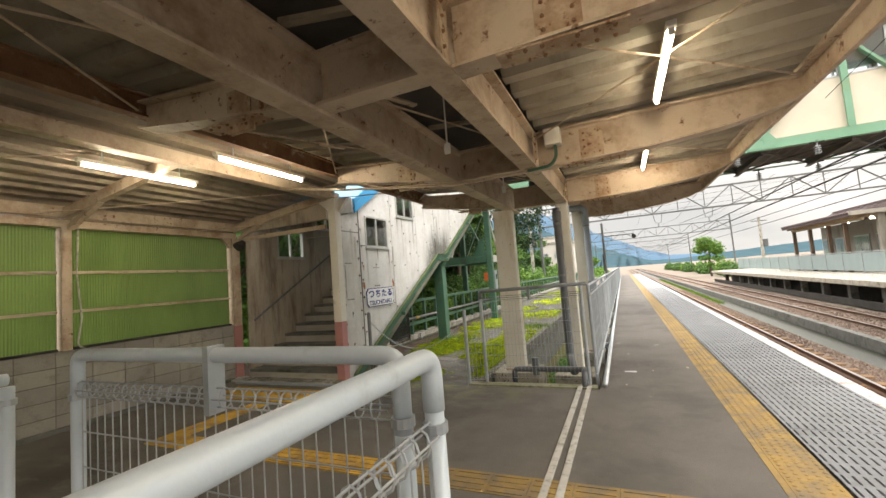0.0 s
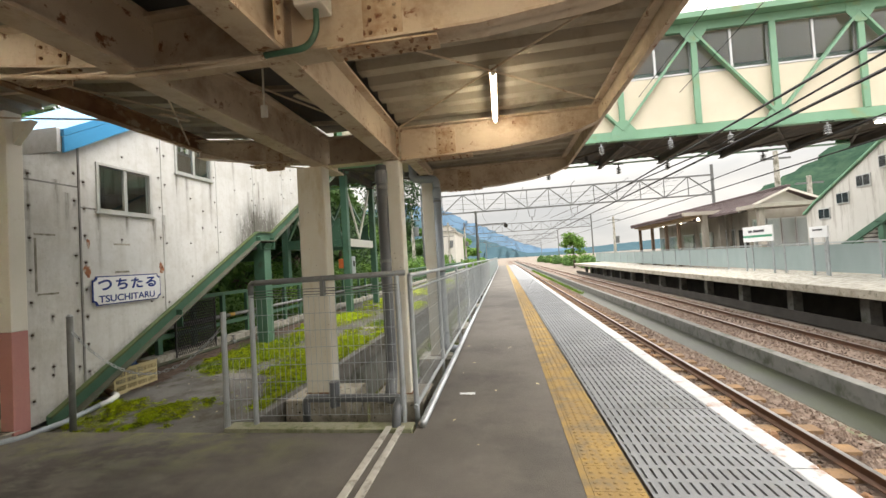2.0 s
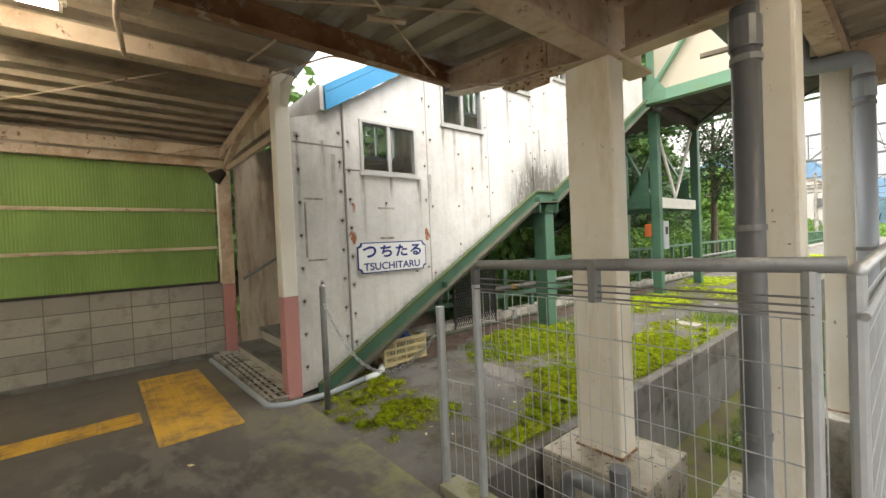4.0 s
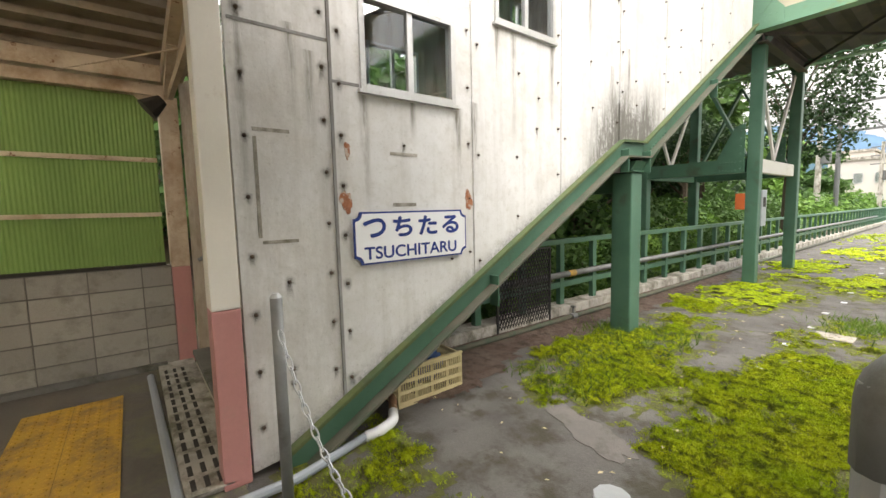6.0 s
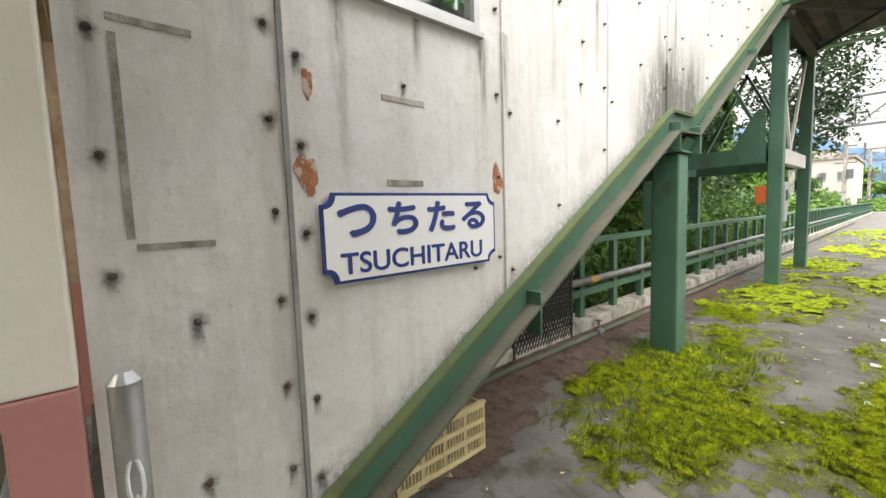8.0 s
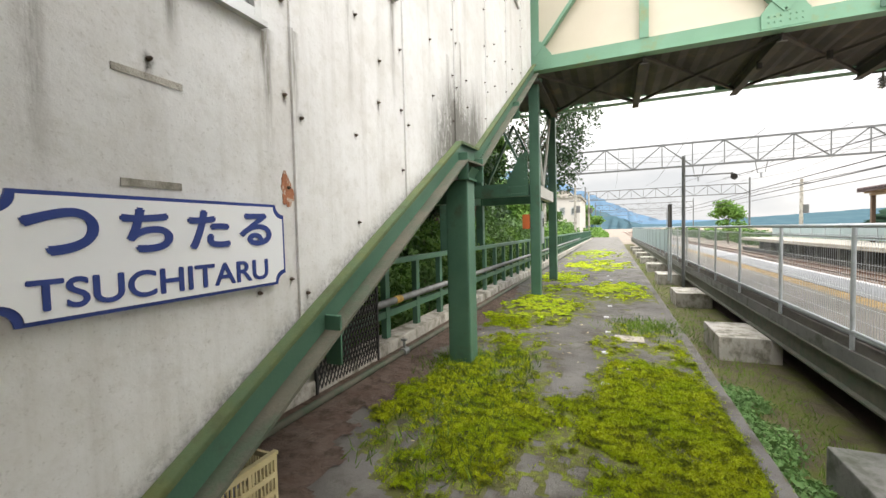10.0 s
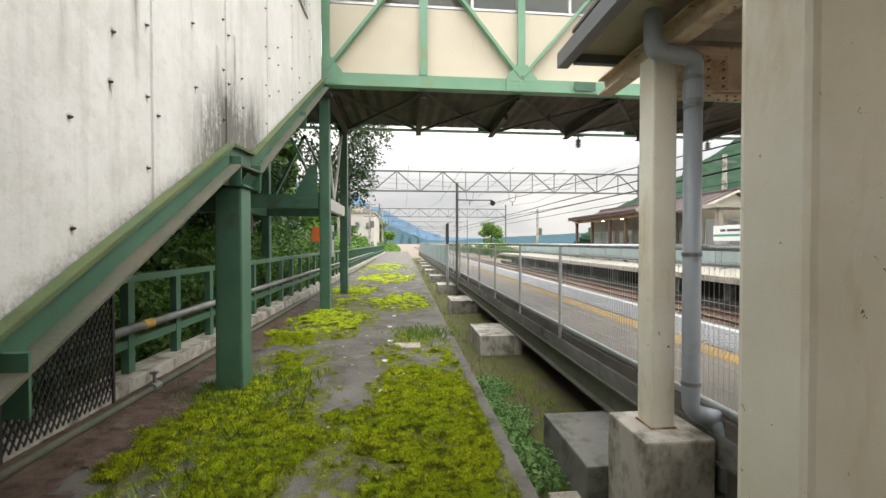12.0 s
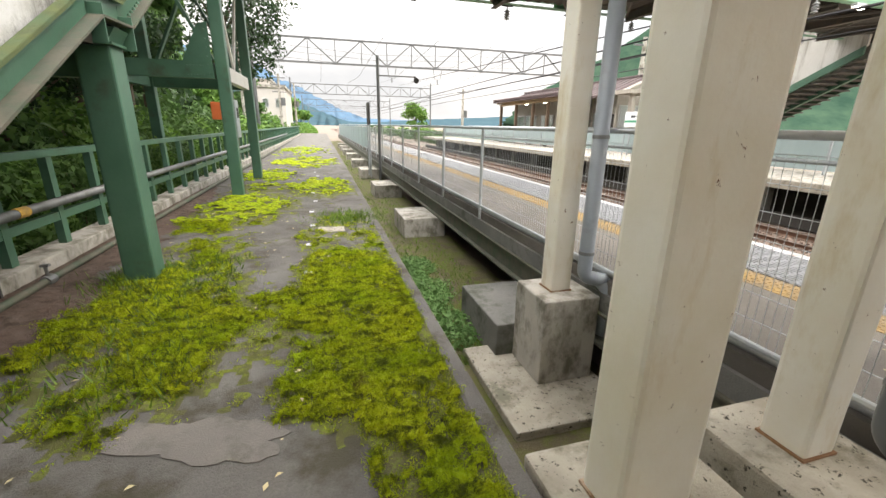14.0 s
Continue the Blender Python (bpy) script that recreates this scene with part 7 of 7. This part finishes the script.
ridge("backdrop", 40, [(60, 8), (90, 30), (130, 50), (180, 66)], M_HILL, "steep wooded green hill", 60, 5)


# ---- station name plate ----
def lettering(name, text, size, box_at, place, mat, parent, bold=0.0):
    cu = bpy.data.curves.new(name, "FONT")
    cu.body, cu.size, cu.extrude = text, size, 0.0012
    cu.align_x = "CENTER"
    tmp = bpy.data.objects.new(name, cu)
    scene.collection.objects.link(tmp)
    me = bpy.data.meshes.new_from_object(tmp.evaluated_get(bpy.context.evaluated_depsgraph_get()))
    bpy.data.objects.remove(tmp)
    # the glyphs fill the box (u0, u1, v0, v1) of the plate
    co = np.array([v.co[:2] for v in me.vertices])
    lo, hi = co.min(axis=0), co.max(axis=0)
    u0, u1, v0, v1 = box_at
    fx, fy = (u1 - u0) / (hi[0] - lo[0]), (v1 - v0) / (hi[1] - lo[1])
    me.transform(Matrix.Translation((u0, v0, 0)) @ Matrix.Diagonal((fx, fy, 1, 1)) @ Matrix.Translation((-lo[0], -lo[1], 0)))
    if bold:
        heavy = bmesh.new()
        for step, (dx, dy) in enumerate(((0, 0), (bold, 0), (-bold, 0), (0, bold), (0, -bold))):
            piece = me.copy()
            piece.transform(Matrix.Translation((dx, dy, 0.0002 * step)))
            heavy.from_mesh(piece)
        heavy.to_mesh(me)
        heavy.free()
    me.transform(place)
    o = ORIGIN[parent.name]
    me.transform(Matrix.Translation(-o))
    me.materials.clear()
    me.materials.append(mat)
    ob = new(name, me)
    ob.parent = parent
    return ob


sign = thing("station_name_sign", (-4.30, 6.80, 1.28), "white enamel station name plate with navy lettering and border", "sign")
def plate(w, h, n, x0, x1, mat, name, label=""):
    pts = []
    for sx, sy in ((1, 1), (-1, 1), (-1, -1), (1, -1)):
        arc = [(sx * (w / 2 - n * math.cos(radians(15 * k))), sy * (h / 2 - n * math.sin(radians(15 * k)))) for k in range(7)]
        pts += arc if sx * sy < 0 else arc[::-1]
    b = prism(bmesh.new(), pts, "x", x0, x1)
    bmesh.ops.transform(b, matrix=pose(0, 6.70, 1.302, 0.2, 0, 0), verts=b.verts)
    return part(name, b, mat, sign, label)


plate(0.94, 0.345, 0.045, WX + 0.016, WX + 0.026, M_NAVY, "border", "navy enamel border")
plate(0.916, 0.321, 0.05, WX + 0.0262, WX + 0.029, M_SIGN, "face")
face = Matrix(((0, 0, 1, 0), (1, 0, 0, 0), (0, 1, 0, 0), (0, 0, 0, 1)))
tilt = pose(0, 6.70, 1.302, 0.2, 0, 0)
for ch, u0, u1, v0, v1 in (("つ", -0.402, -0.243, 0.008, 0.124), ("ち", -0.178, -0.033, 0.004, 0.132), ("た", 0.03, 0.185, 0.004, 0.132), ("る", 0.238, 0.388, 0.006, 0.128)):
    lettering("kana", ch, 0.165, (u0, u1, v0, v1), tilt @ Matrix.Translation((WX + 0.030, 0, 0)) @ face, M_NAVY, sign, 0.0055)
lettering("latin_name", "TSUCHITARU", 0.135, (-0.40, 0.365, -0.138, -0.058), tilt @ Matrix.Translation((WX + 0.030, 0.0, 0.0)) @ face, M_NAVY, sign, 0.0022)

# ---- fluorescent lights ----
def tube_light(x, y0, y1, z, hang, label, glow=M_TUBE):
    t = thing("tube_light", (x, y0, z), label, "lamp", "fluorescent lamps")
    part("batten", boxed(x - 0.03, x + 0.03, y0 - 0.02, y1 + 0.02, z + 0.022, z + 0.06, 0.006), M_WHITE, t)
    part("tube", rod(bmesh.new(), (x, y0 + 0.02, z), (x, y1 - 0.02, z), 0.016, 10), glow, t, smooth=True)
    for y in (y0, y1 - 0.02):
        part("socket", boxed(x - 0.018, x + 0.018, y, y + 0.02, z - 0.02, z + 0.0218), M_WHITE, t)
    if hang:
        for y in (y0 + 0.2, y1 - 0.2):
            part("hanger", rod(bmesh.new(), (x, y, z + 0.06), (x, y, z + hang), 0.006, 6), M_GALV, t)


tube_light(-3.62, 2.78, 3.98, 2.93, 0.42, "lit fluorescent tube on a batten under the shed roof", M_TUBE_STRONG)
tube_light(-4.78, 2.17, 3.37, 2.95, 0.18, "lit fluorescent tube on a batten near the green wall", M_TUBE_STRONG)
# added out of view, to light the shed from behind
tube_light(-4.2, -2.4, -1.2, 2.95, 0.18, "lit fluorescent tube on a batten under the shed roof", M_TUBE_STRONG)
tube_light(0.42, 2.78, 3.98, 2.93, 0.12, "lit fluorescent tube under the platform canopy")
tube_light(0.42, 5.5, 6.7, 2.93, 0.13, "lit fluorescent tube under the platform canopy")
# two more added out of view, to lift the light under the canopy
tube_light(0.42, 0.3, 1.5, 2.93, 0.12, "lit fluorescent tube under the platform canopy")
tube_light(0.42, -3.0, -1.8, 2.93, 0.12, "lit fluorescent tube under the platform canopy")
# conduits and a junction box on the canopy steel
jb = thing("junction_box", (-0.52, 4.22, 2.86), "cream junction box with a green cable on the canopy beam", "junction box")
part("box", boxed(-0.60, -0.44, 4.14, 4.28, 2.80, 2.97, 0.012), M_WHITE, jb)
part("green_cable", pipe([(-0.5, 4.2, 2.80), (-0.5, 4.2, 2.68), (-0.56, 4.2, 2.6), (-0.8, 4.19, 2.585)], 0.017, 8, 0.05), M_GREEN, jb, "green sheathed cable", smooth=True)
cd = thing("conduit_run", (-0.8, 4.19, 2.58), "cream conduit clipped below the canopy beams", "conduit")
part("conduit", pipe([(-0.8, 4.19, 2.575), (-1.66, 4.19, 2.575), (-3.2, 4.21, 2.78), (-4.3, 4.3, 3.0)], 0.016, 8, 0.06), M_CREAM, cd, smooth=True)
for x, y in ((-1.25, 4.9), (-1.2, 3.0)):
    hg = thing("pull_cord", (x, y, 2.5), "pale hanging rod with a small plate below the canopy", "hanger")
    part("cord", rod(bmesh.new(), (x, y, 2.62), (x, y, 3.15), 0.007, 6), M_WHITE, hg)
    part("tag", boxed(x - 0.025, x + 0.025, y - 0.008, y + 0.008, 2.54, 2.63, 0.004), M_WHITE, hg)
speaker = thing("wall_speaker", (-6.45, 5.38, 2.45), "dark horn speaker beside the stair opening", "loudspeaker")
part("horn", rod(bmesh.new(), (-6.42, 5.3, 2.42), (-6.42, 5.42, 2.52), 0.10, 12, 0.05), M_DARK, speaker)
part("bracket", boxed(-6.56, -6.42, 5.40, 5.43, 2.48, 2.52), M_DARK, speaker)

# ---- drainpipes ----
def drainpipe(x, y, z0, z1, r, label, foot, mat=M_PVC_SHADED):
    d = thing("drainpipe", (x, y, z0), label, "drainpipe", "drainpipes")
    part("pipe", pipe([(x, y, z1), (x, y, z0 + 0.12), foot], r, 14, 0.08), mat, d, smooth=True)
    for z in (z0 + 0.35, z0 + 1.35, z1 - 0.25):
        part("clamp", rod(bmesh.new(), (x, y, z - 0.015), (x, y, z + 0.015), r + 0.006, 14), M_GALV_DARK, d, "dark steel clamp")
    part("sleeve", rod(bmesh.new(), (x, y, z1 - 0.2), (x, y, z1 - 0.06), r + 0.008, 14), mat, d)
    return d


dp = drainpipe(-0.60, 8.72, -0.1, 2.64, 0.064, "grey plastic drainpipe clamped to a column", (-0.40, 8.68, -0.02), M_PVC_LIGHT)
part("elbow", pipe([(-0.60, 8.72, 2.62), (-0.60, 8.70, 2.755), (-0.97, 8.66, 2.765), (-0.97, 8.66, 3.13)], 0.064, 14, 0.085), M_PVC_LIGHT, dp, smooth=True)
part("drop", pipe([(-0.43, 8.70, -0.02), (-0.37, 8.64, -0.1), (-0.37, 8.64, -0.55)], 0.07, 14, 0.05), M_PVC_LIGHT, dp, smooth=True)
dp2 = drainpipe(-0.86, 6.47, 0.1, 2.5, 0.06, "grey plastic drainpipe beside a fence column, backlit shade in its colour", (-0.78, 6.1, 0.08))
part("elbow", pipe([(-0.86, 6.47, 2.48), (-0.86, 6.47, 2.56), (-1.2, 6.47, 2.58), (-1.35, 6.47, 2.9)], 0.06, 14, 0.08), M_PVC_SHADED, dp2, smooth=True)
fp = thing("foot_pipe", (-1.5, 5.85, 0.1), "grey drain pipe with elbows at the fence foot", "pipe")
part("pipe", pipe([(-1.62, 6.0, -0.1), (-1.62, 6.0, 0.13), (-0.62, 5.9, 0.16), (-0.60, 5.68, 0.16), (-0.60, 5.62, -0.02)], 0.04, 12, 0.07), M_PVC_SHADED, fp, smooth=True)
part("tee", rod(bmesh.new(), (-1.3, 5.97, 0.06), (-1.3, 5.97, 0.3), 0.05, 10), M_PVC_SHADED, fp)

# ---- chain, bollard, crate and odds ----
bollard = thing("bollard", (-3.87, 5.62, 0), "slim grey steel bollard with a domed cap", "bollard")
part("post", rod(bmesh.new(), (-3.87, 5.62, -0.04), (-3.87, 5.62, 1.085), 0.028, 12), M_GALV_DARK, bollard, smooth=True)
part("cap", rod(bmesh.new(), (-3.87, 5.62, 1.085), (-3.87, 5.62, 1.105), 0.03, 12, 0.014), M_GALV, bollard)
chain = thing("chain", (-3.84, 5.62, 0.8), "sagging galvanised steel link chain", "chain")
cp = []
L = 34
for k in range(L + 1):
    f = k / L
    cp.append(Vector((-3.84 + 1.62 * f, 5.62, 0.93 + (0.92 - 0.93) * f - 0.42 * 4 * f * (1 - f))))
for k, (a, b2) in enumerate(zip(cp, cp[1:])):
    d = (b2 - a).normalized()
    s = d.cross(Vector((0, 1, 0))).normalized() if k % 2 else Vector((0, 1, 0))
    e = (b2 - a).length * 0.66
    c = (a + b2) / 2
    part("link", pipe([c + d * (e * math.cos(2 * math.pi * j / 10)) + s * (0.012 * math.sin(2 * math.pi * j / 10)) for j in range(11)], 0.0036, 5), M_GALV, chain)
crate = thing("crate", (-4.62, 7.1, -0.04), "yellowed plastic crate with slotted sides under the stair", "crate")
CX0, CX1, CY0, CY1 = -4.87, -4.50, 6.63, 7.26
part("floor", boxed(CX0, CX1, CY0, CY1, -0.04, -0.02), M_CRATE, crate)
for x in (CX0, CX1 - 0.015):
    cb = bmesh.new()
    for z in (-0.02, 0.065, 0.15, 0.24):
        box(cb, x, x + 0.015, CY0, CY1, z, z + 0.026)
    for k in range(29):
        y = CY0 + (CY1 - CY0 - 0.01) * k / 28
        w = 0.018 if k % 7 == 0 else 0.008
        box(cb, x + 0.003, x + 0.012, y, y + w, -0.02, 0.26)
    part("long_side", cb, M_CRATE, crate)
for y in (CY0, CY1 - 0.015):
    cb = bmesh.new()
    for z in (-0.02, 0.065, 0.15, 0.24):
        box(cb, CX0 + 0.016, CX1 - 0.016, y, y + 0.015, z, z + 0.026)
    for k in range(19):
        x = CX0 + 0.016 + (CX1 - CX0 - 0.042) * k / 18
        box(cb, x, x + 0.008, y + 0.003, y + 0.012, -0.02, 0.26)
    part("short_side", cb, M_CRATE, crate)
part("rim", prism(bmesh.new(), [(CY0 - 0.008, 0.262), (CY1 + 0.008, 0.262), (CY1 + 0.008, 0.278), (CY0 - 0.008, 0.278)], "x", CX1 - 0.02, CX1 + 0.008), M_CRATE, crate)
cloth = thing("cloth_bundle", (-4.68, 7.1, 0.1), "crumpled dark blue cloth lying in the crate", "cloth")
b = bmesh.new()
bmesh.ops.create_icosphere(b, subdivisions=4, radius=1.0)
for v in b.verts:
    nz = noise.noise(v.co * 2.6) * 0.35 + noise.noise(v.co * 6) * 0.14
    v.co = Vector((-4.69 + v.co.x * 0.115 * (1 + nz), 6.98 + v.co.y * 0.19 * (1 + nz), 0.17 + v.co.z * 0.14 * (1 + nz)))
part("fabric", b, M_BLUECLOTH, cloth, smooth=True)
elbow = thing("pipe_elbow", (-4.35, 6.45, 0.0), "brown ground pipe with a white plastic elbow", "pipe")
part("pipe", pipe([(-4.75, 6.72, 0.03), (-4.36, 6.5, 0.03)], 0.032, 10), M_RUSTY, elbow, "brown pipe")
part("white_bend", pipe([(-4.38, 6.51, 0.03), (-4.27, 6.45, 0.03), (-4.25, 6.3, 0.0), (-4.28, 6.24, -0.01)], 0.037, 12, 0.05), M_SIGN, elbow, "white plastic elbow", smooth=True)
part("pipe", pipe([(-4.28, 6.25, -0.005), (-4.12, 5.75, 0.0), (-4.1, 5.35, 0.01), (-4.2, 5.2, 0.015), (-6.4, 5.15, 0.02)], 0.028, 10, 0.06), M_PVC_LIGHT, elbow, "grey ground pipe")
screen = thing("black_mesh_screen", (-5.35, 8.0, 0), "black expanded-mesh screen standing under the stair", "screen")
b = bmesh.new()
for d in (-1, 1):
    for k in range(-16, 34):
        # each slanted strand is cut to the frame
        y0 = 7.55 + 0.05 * k
        lo, hi = (0.0, 0.92)
        pts = []
        for f in range(24):
            z = lo + (hi - lo) * f / 23
            y = y0 + 0.5 * (z if d > 0 else hi - z)
            if 7.55 <= y <= 8.5:
                pts.append((y, z + 0.03))
        if len(pts) > 1:
            bar(b, (-5.45 + 0.004 * d, *pts[0]), (-5.45 + 0.004 * d, *pts[-1]), 0.011, 0.011, (1, 0, 0))
tagged(part("grid", b, M_BLACK, screen), kind="stuff")
fr = bmesh.new()
for y in (7.54, 8.51):
    box(fr, -5.46, -5.435, y - 0.012, y + 0.012, -0.02, 0.97)
box(fr, -5.46, -5.435, 7.553, 8.497, 0.95, 0.97)
part("frame", fr, M_BLACK, screen)
screen.location += Vector((0.19, 0.92, 0))
meter = thing("meter_box", (-4.42, 14.6, 1.04), "grey metal meter box strapped to a green pillar", "meter box")
part("case", boxed(-4.53, -4.31, 14.442, 14.74, 1.04, 1.72, 0.015), M_GALV, meter)
part("window", boxed(-4.309, -4.302, 14.52, 14.66, 1.40, 1.58), M_DARK, meter)
obox = thing("orange_box", (-4.64, 14.1, 1.3), "small orange telephone box on a green pillar", "box")
part("case", boxed(-4.68, -4.522, 14.25, 14.38, 1.36, 1.66, 0.012), M_ORANGE, obox)
cover = thing("drain_cover", (-2.77, 11.2, -0.035), "pale rectangular concrete drain cover set in the platform", "drain cover")
part("lid", boxed(-2.94, -2.6, 11.07, 11.36, -0.06, -0.028, 0.006), M_CONC_PALE, cover)
for i in range(11):
    mk = thing("survey_marker", (-3.02 + 0.04 * math.sin(i * 3), 8.6 + 0.97 * i, -0.037), "small white square marker on the asphalt", "marker", "white markers")
    part("plate", boxed(-3.06 + 0.04 * math.sin(i * 3), -2.99 + 0.04 * math.sin(i * 3), 8.57 + 0.97 * i, 8.64 + 0.97 * i, -0.045, -0.03, 0.004), M_SIGN, mk)
grate = thing("drain_grate", (-5.4, 5.15, 0.036), "slotted concrete drain covers before the stairs", "grating", kind="structure")
b = boxed(-6.5, -4.25, 5.225, 5.45, 0.036, 0.046)
part("cover", b, M_CONC, grate)
# no holes are cut: near-black strips paint the shade inside the slots
b = bmesh.new()
for k in range(14):
    for j in range(3):
        x = -6.42 + 0.155 * k
        box(b, x, x + 0.11, 5.255 + 0.065 * j, 5.28 + 0.065 * j, 0.0462, 0.0475)
part("slot_shade_strips", b, M_DARK, grate)
# litter: dry leaves and grit on both floors
rl = random.Random(31)
lb = bmesh.new()
for k in range(150):
    if k % 8:
        x, y, z = rl.uniform(-5.3, -2.3), rl.uniform(5.7, 13), -0.03
    else:
        x, y, z = rl.uniform(-4, 0.7), rl.uniform(1.5, 9), 0.004
        if y > 5.4:
            x = rl.uniform(-0.25, 0.7)
    s = rl.uniform(0.008, 0.022)
    a = rl.uniform(0, 6.28)
    vs = [lb.verts.new((x + s * math.cos(a + q) * (1.4 if q in (0, math.pi) else 0.7), y + s * math.sin(a + q) * (1.4 if q in (0, math.pi) else 0.7), z + rl.uniform(0, 0.008))) for q in (0, math.pi / 2, math.pi, 3 * math.pi / 2)]
    lb.faces.new(vs)
solo("leaf_litter", lb, M_CRATE, "small dry leaves and grit on the asphalt", "litter", kind="stuff")
paper = thing("paper_scrap", (-0.02, 6.35, 0.0), "crumpled white paper scrap on the asphalt", "litter")
b = bmesh.new()
bmesh.ops.create_grid(b, x_segments=8, y_segments=5, size=0.5)
for v in b.verts:
    v.co = Vector((-0.05 + v.co.x * 0.16, 6.45 + v.co.y * 0.07, 0.008 + 0.014 * abs(noise.noise(v.co * 5))))
part("sheet", b, M_SIGN, paper)

notice = thing("yellow_notice", (-6.7, 2.25, 1.4), "small yellow notice board fixed to the green wall", "notice")
part("board", boxed(-6.735, -6.715, 2.0, 2.26, 1.53, 2.0), M_YELLOW, notice)
# wood scraps and a loose cable up in the dark valley of the canopy
loose = thing("loose_cable", (-1.2, 3.0, 2.9), "drooping pale cable tied along the canopy steel", "cable")
part("cable", pipe([(-3.25, 4.25, 2.92), (-2.6, 4.3, 2.72), (-2.0, 4.25, 2.66), (-1.3, 4.12, 2.56), (-0.86, 4.2, 2.585)], 0.009, 6, 0.1), M_CREAM, loose)
part("cable", pipe([(-4.3, 5.3, 3.02), (-3.9, 5.35, 2.98), (-3.4, 5.6, 3.0), (-3.3, 6.6, 2.96), (-2.6, 6.72, 2.74), (-1.75, 6.72, 2.6)], 0.008, 6, 0.1), M_CREAM, loose)
part("cable", pipe([(-4.3, 5.2, 3.18), (-3.8, 5.3, 3.2), (-3.4, 5.0, 3.12)], 0.012, 6, 0.06), M_CREAM, loose)
turn = thing("turnbuckle", (-1.35, 2.4, 2.8), "rusty turnbuckle on a canopy tie rod", "turnbuckle")
for x, y in ((-1.35, 2.55), (-1.15, 5.4), (-2.5, 3.2), (-2.6, 5.6)):
    z = 2.85 if x > -2 else 2.93
    part("plate", bar(bmesh.new(), (x - 0.05, y - 0.12, z), (x + 0.05, y + 0.12, z), 0.05, 0.014), M_CREAM, turn)

# ---- pipe railing near the start ----
rail = thing("pipe_railing", (-0.45, 0.9, 0), "pale grey pipe railing with wire mesh infill", "railing")
def clampring(p, axis):
    a = Vector(p)
    d = Vector(axis) * 0.012
    return rod(bmesh.new(), a - d, a + d, 0.031, 12)


part("near_rail", pipe([(-0.45, -2.6, 1.345), (-0.45, 0.90, 1.345), (-0.45, 0.90, 1.22)], 0.0265, 16, 0.05), M_RAILPAINT, rail, smooth=True)
part("far_rail", pipe([(-0.55, 0.92, 1.15), (-0.55, 0.92, 1.345), (-2.05, 0.92, 1.345), (-2.05, 0.92, 1.2)], 0.0245, 16, 0.05), M_RAILPAINT, rail, smooth=True)
for x, y in ((-0.45, 0.90), (-0.55, 0.92), (-2.05, 0.92), (-2.05, -1.6), (-0.45, -1.6), (-2.3, 0.8)):
    part("post", rod(bmesh.new(), (x, y, 0.0), (x, y, 1.24), 0.024, 14), M_RAILPAINT, rail, smooth=True)
    part("collar", clampring((x, y, 1.18), (0, 0, 1)), M_GALV, rail)
part("clip", boxed(-1.26, -1.235, 0.89, 0.95, 1.16, 1.375), M_GALV, rail)
part("left_rail", pipe([(-2.3, 0.8, 1.27), (-2.3, -2.6, 1.27)], 0.024, 12), M_RAILPAINT, rail, smooth=True)


def infill(p0, p1, z0, z1):
    p0, p1 = Vector(p0), Vector(p1)
    L = (p1 - p0).length
    b = bmesh.new()
    n = int(L / 0.05)
    side = (p1 - p0).normalized().cross(Vector((0, 0, 1)))
    for i in range(n + 1):
        p = p0.lerp(p1, i / n)
        rod(b, (p.x, p.y, z0), (p.x, p.y, z1), 0.0025, 5)
    ob = part("wire_mesh", b, M_GALV, rail, "galvanised wire mesh infill")
    b = bmesh.new()
    for k in range(8):
        z = z0 + (z1 - z0) * k / 8
        rod(b, (p0.x, p0.y, z), (p1.x, p1.y, z), 0.003, 5)
    part("cross_wires", b, M_GALV, ob)
    b = bmesh.new()
    for dx, dz in ((0.022, 0.0), (-0.022, 0.0), (0.0, 0.03), (0.0, -0.03)):
        rod(b, p0 + side * dx + Vector((0, 0, z1 + 0.03 + dz)), p1 + side * dx + Vector((0, 0, z1 + 0.03 + dz)), 0.003, 5)
    for i in range(n):
        p = p0.lerp(p1, i / n)
        c = p + Vector((0, 0, z1 + 0.03))
        ring = [c + side * (0.024 * math.cos(a)) + Vector((0, 0, 0.032 * math.sin(a))) for a in [2 * math.pi * j / 8 for j in range(9)]]
        for a, b2 in zip(ring, ring[1:]):
            rod(b, a, b2, 0.0028, 4)
    part("curled_edge", b, M_GALV, ob, "curled wire mesh edge")


infill((-0.45, -2.6, 0), (-0.45, 0.87, 0), 0.1, 1.14)
infill((-2.02, 0.92, 0), (-0.58, 0.92, 0), 0.1, 1.18)
infill((-2.3, -2.6, 0), (-2.3, 0.78, 0), 0.1, 1.16)

# ---- plain walls that close the shed behind the walk ----
solo("wall_back", boxed(-6.74, -3.6, -9.1, -9.0, 0.0, 3.2), M_WALL_IN, "plain wall closing the shed", "wall", kind="structure")
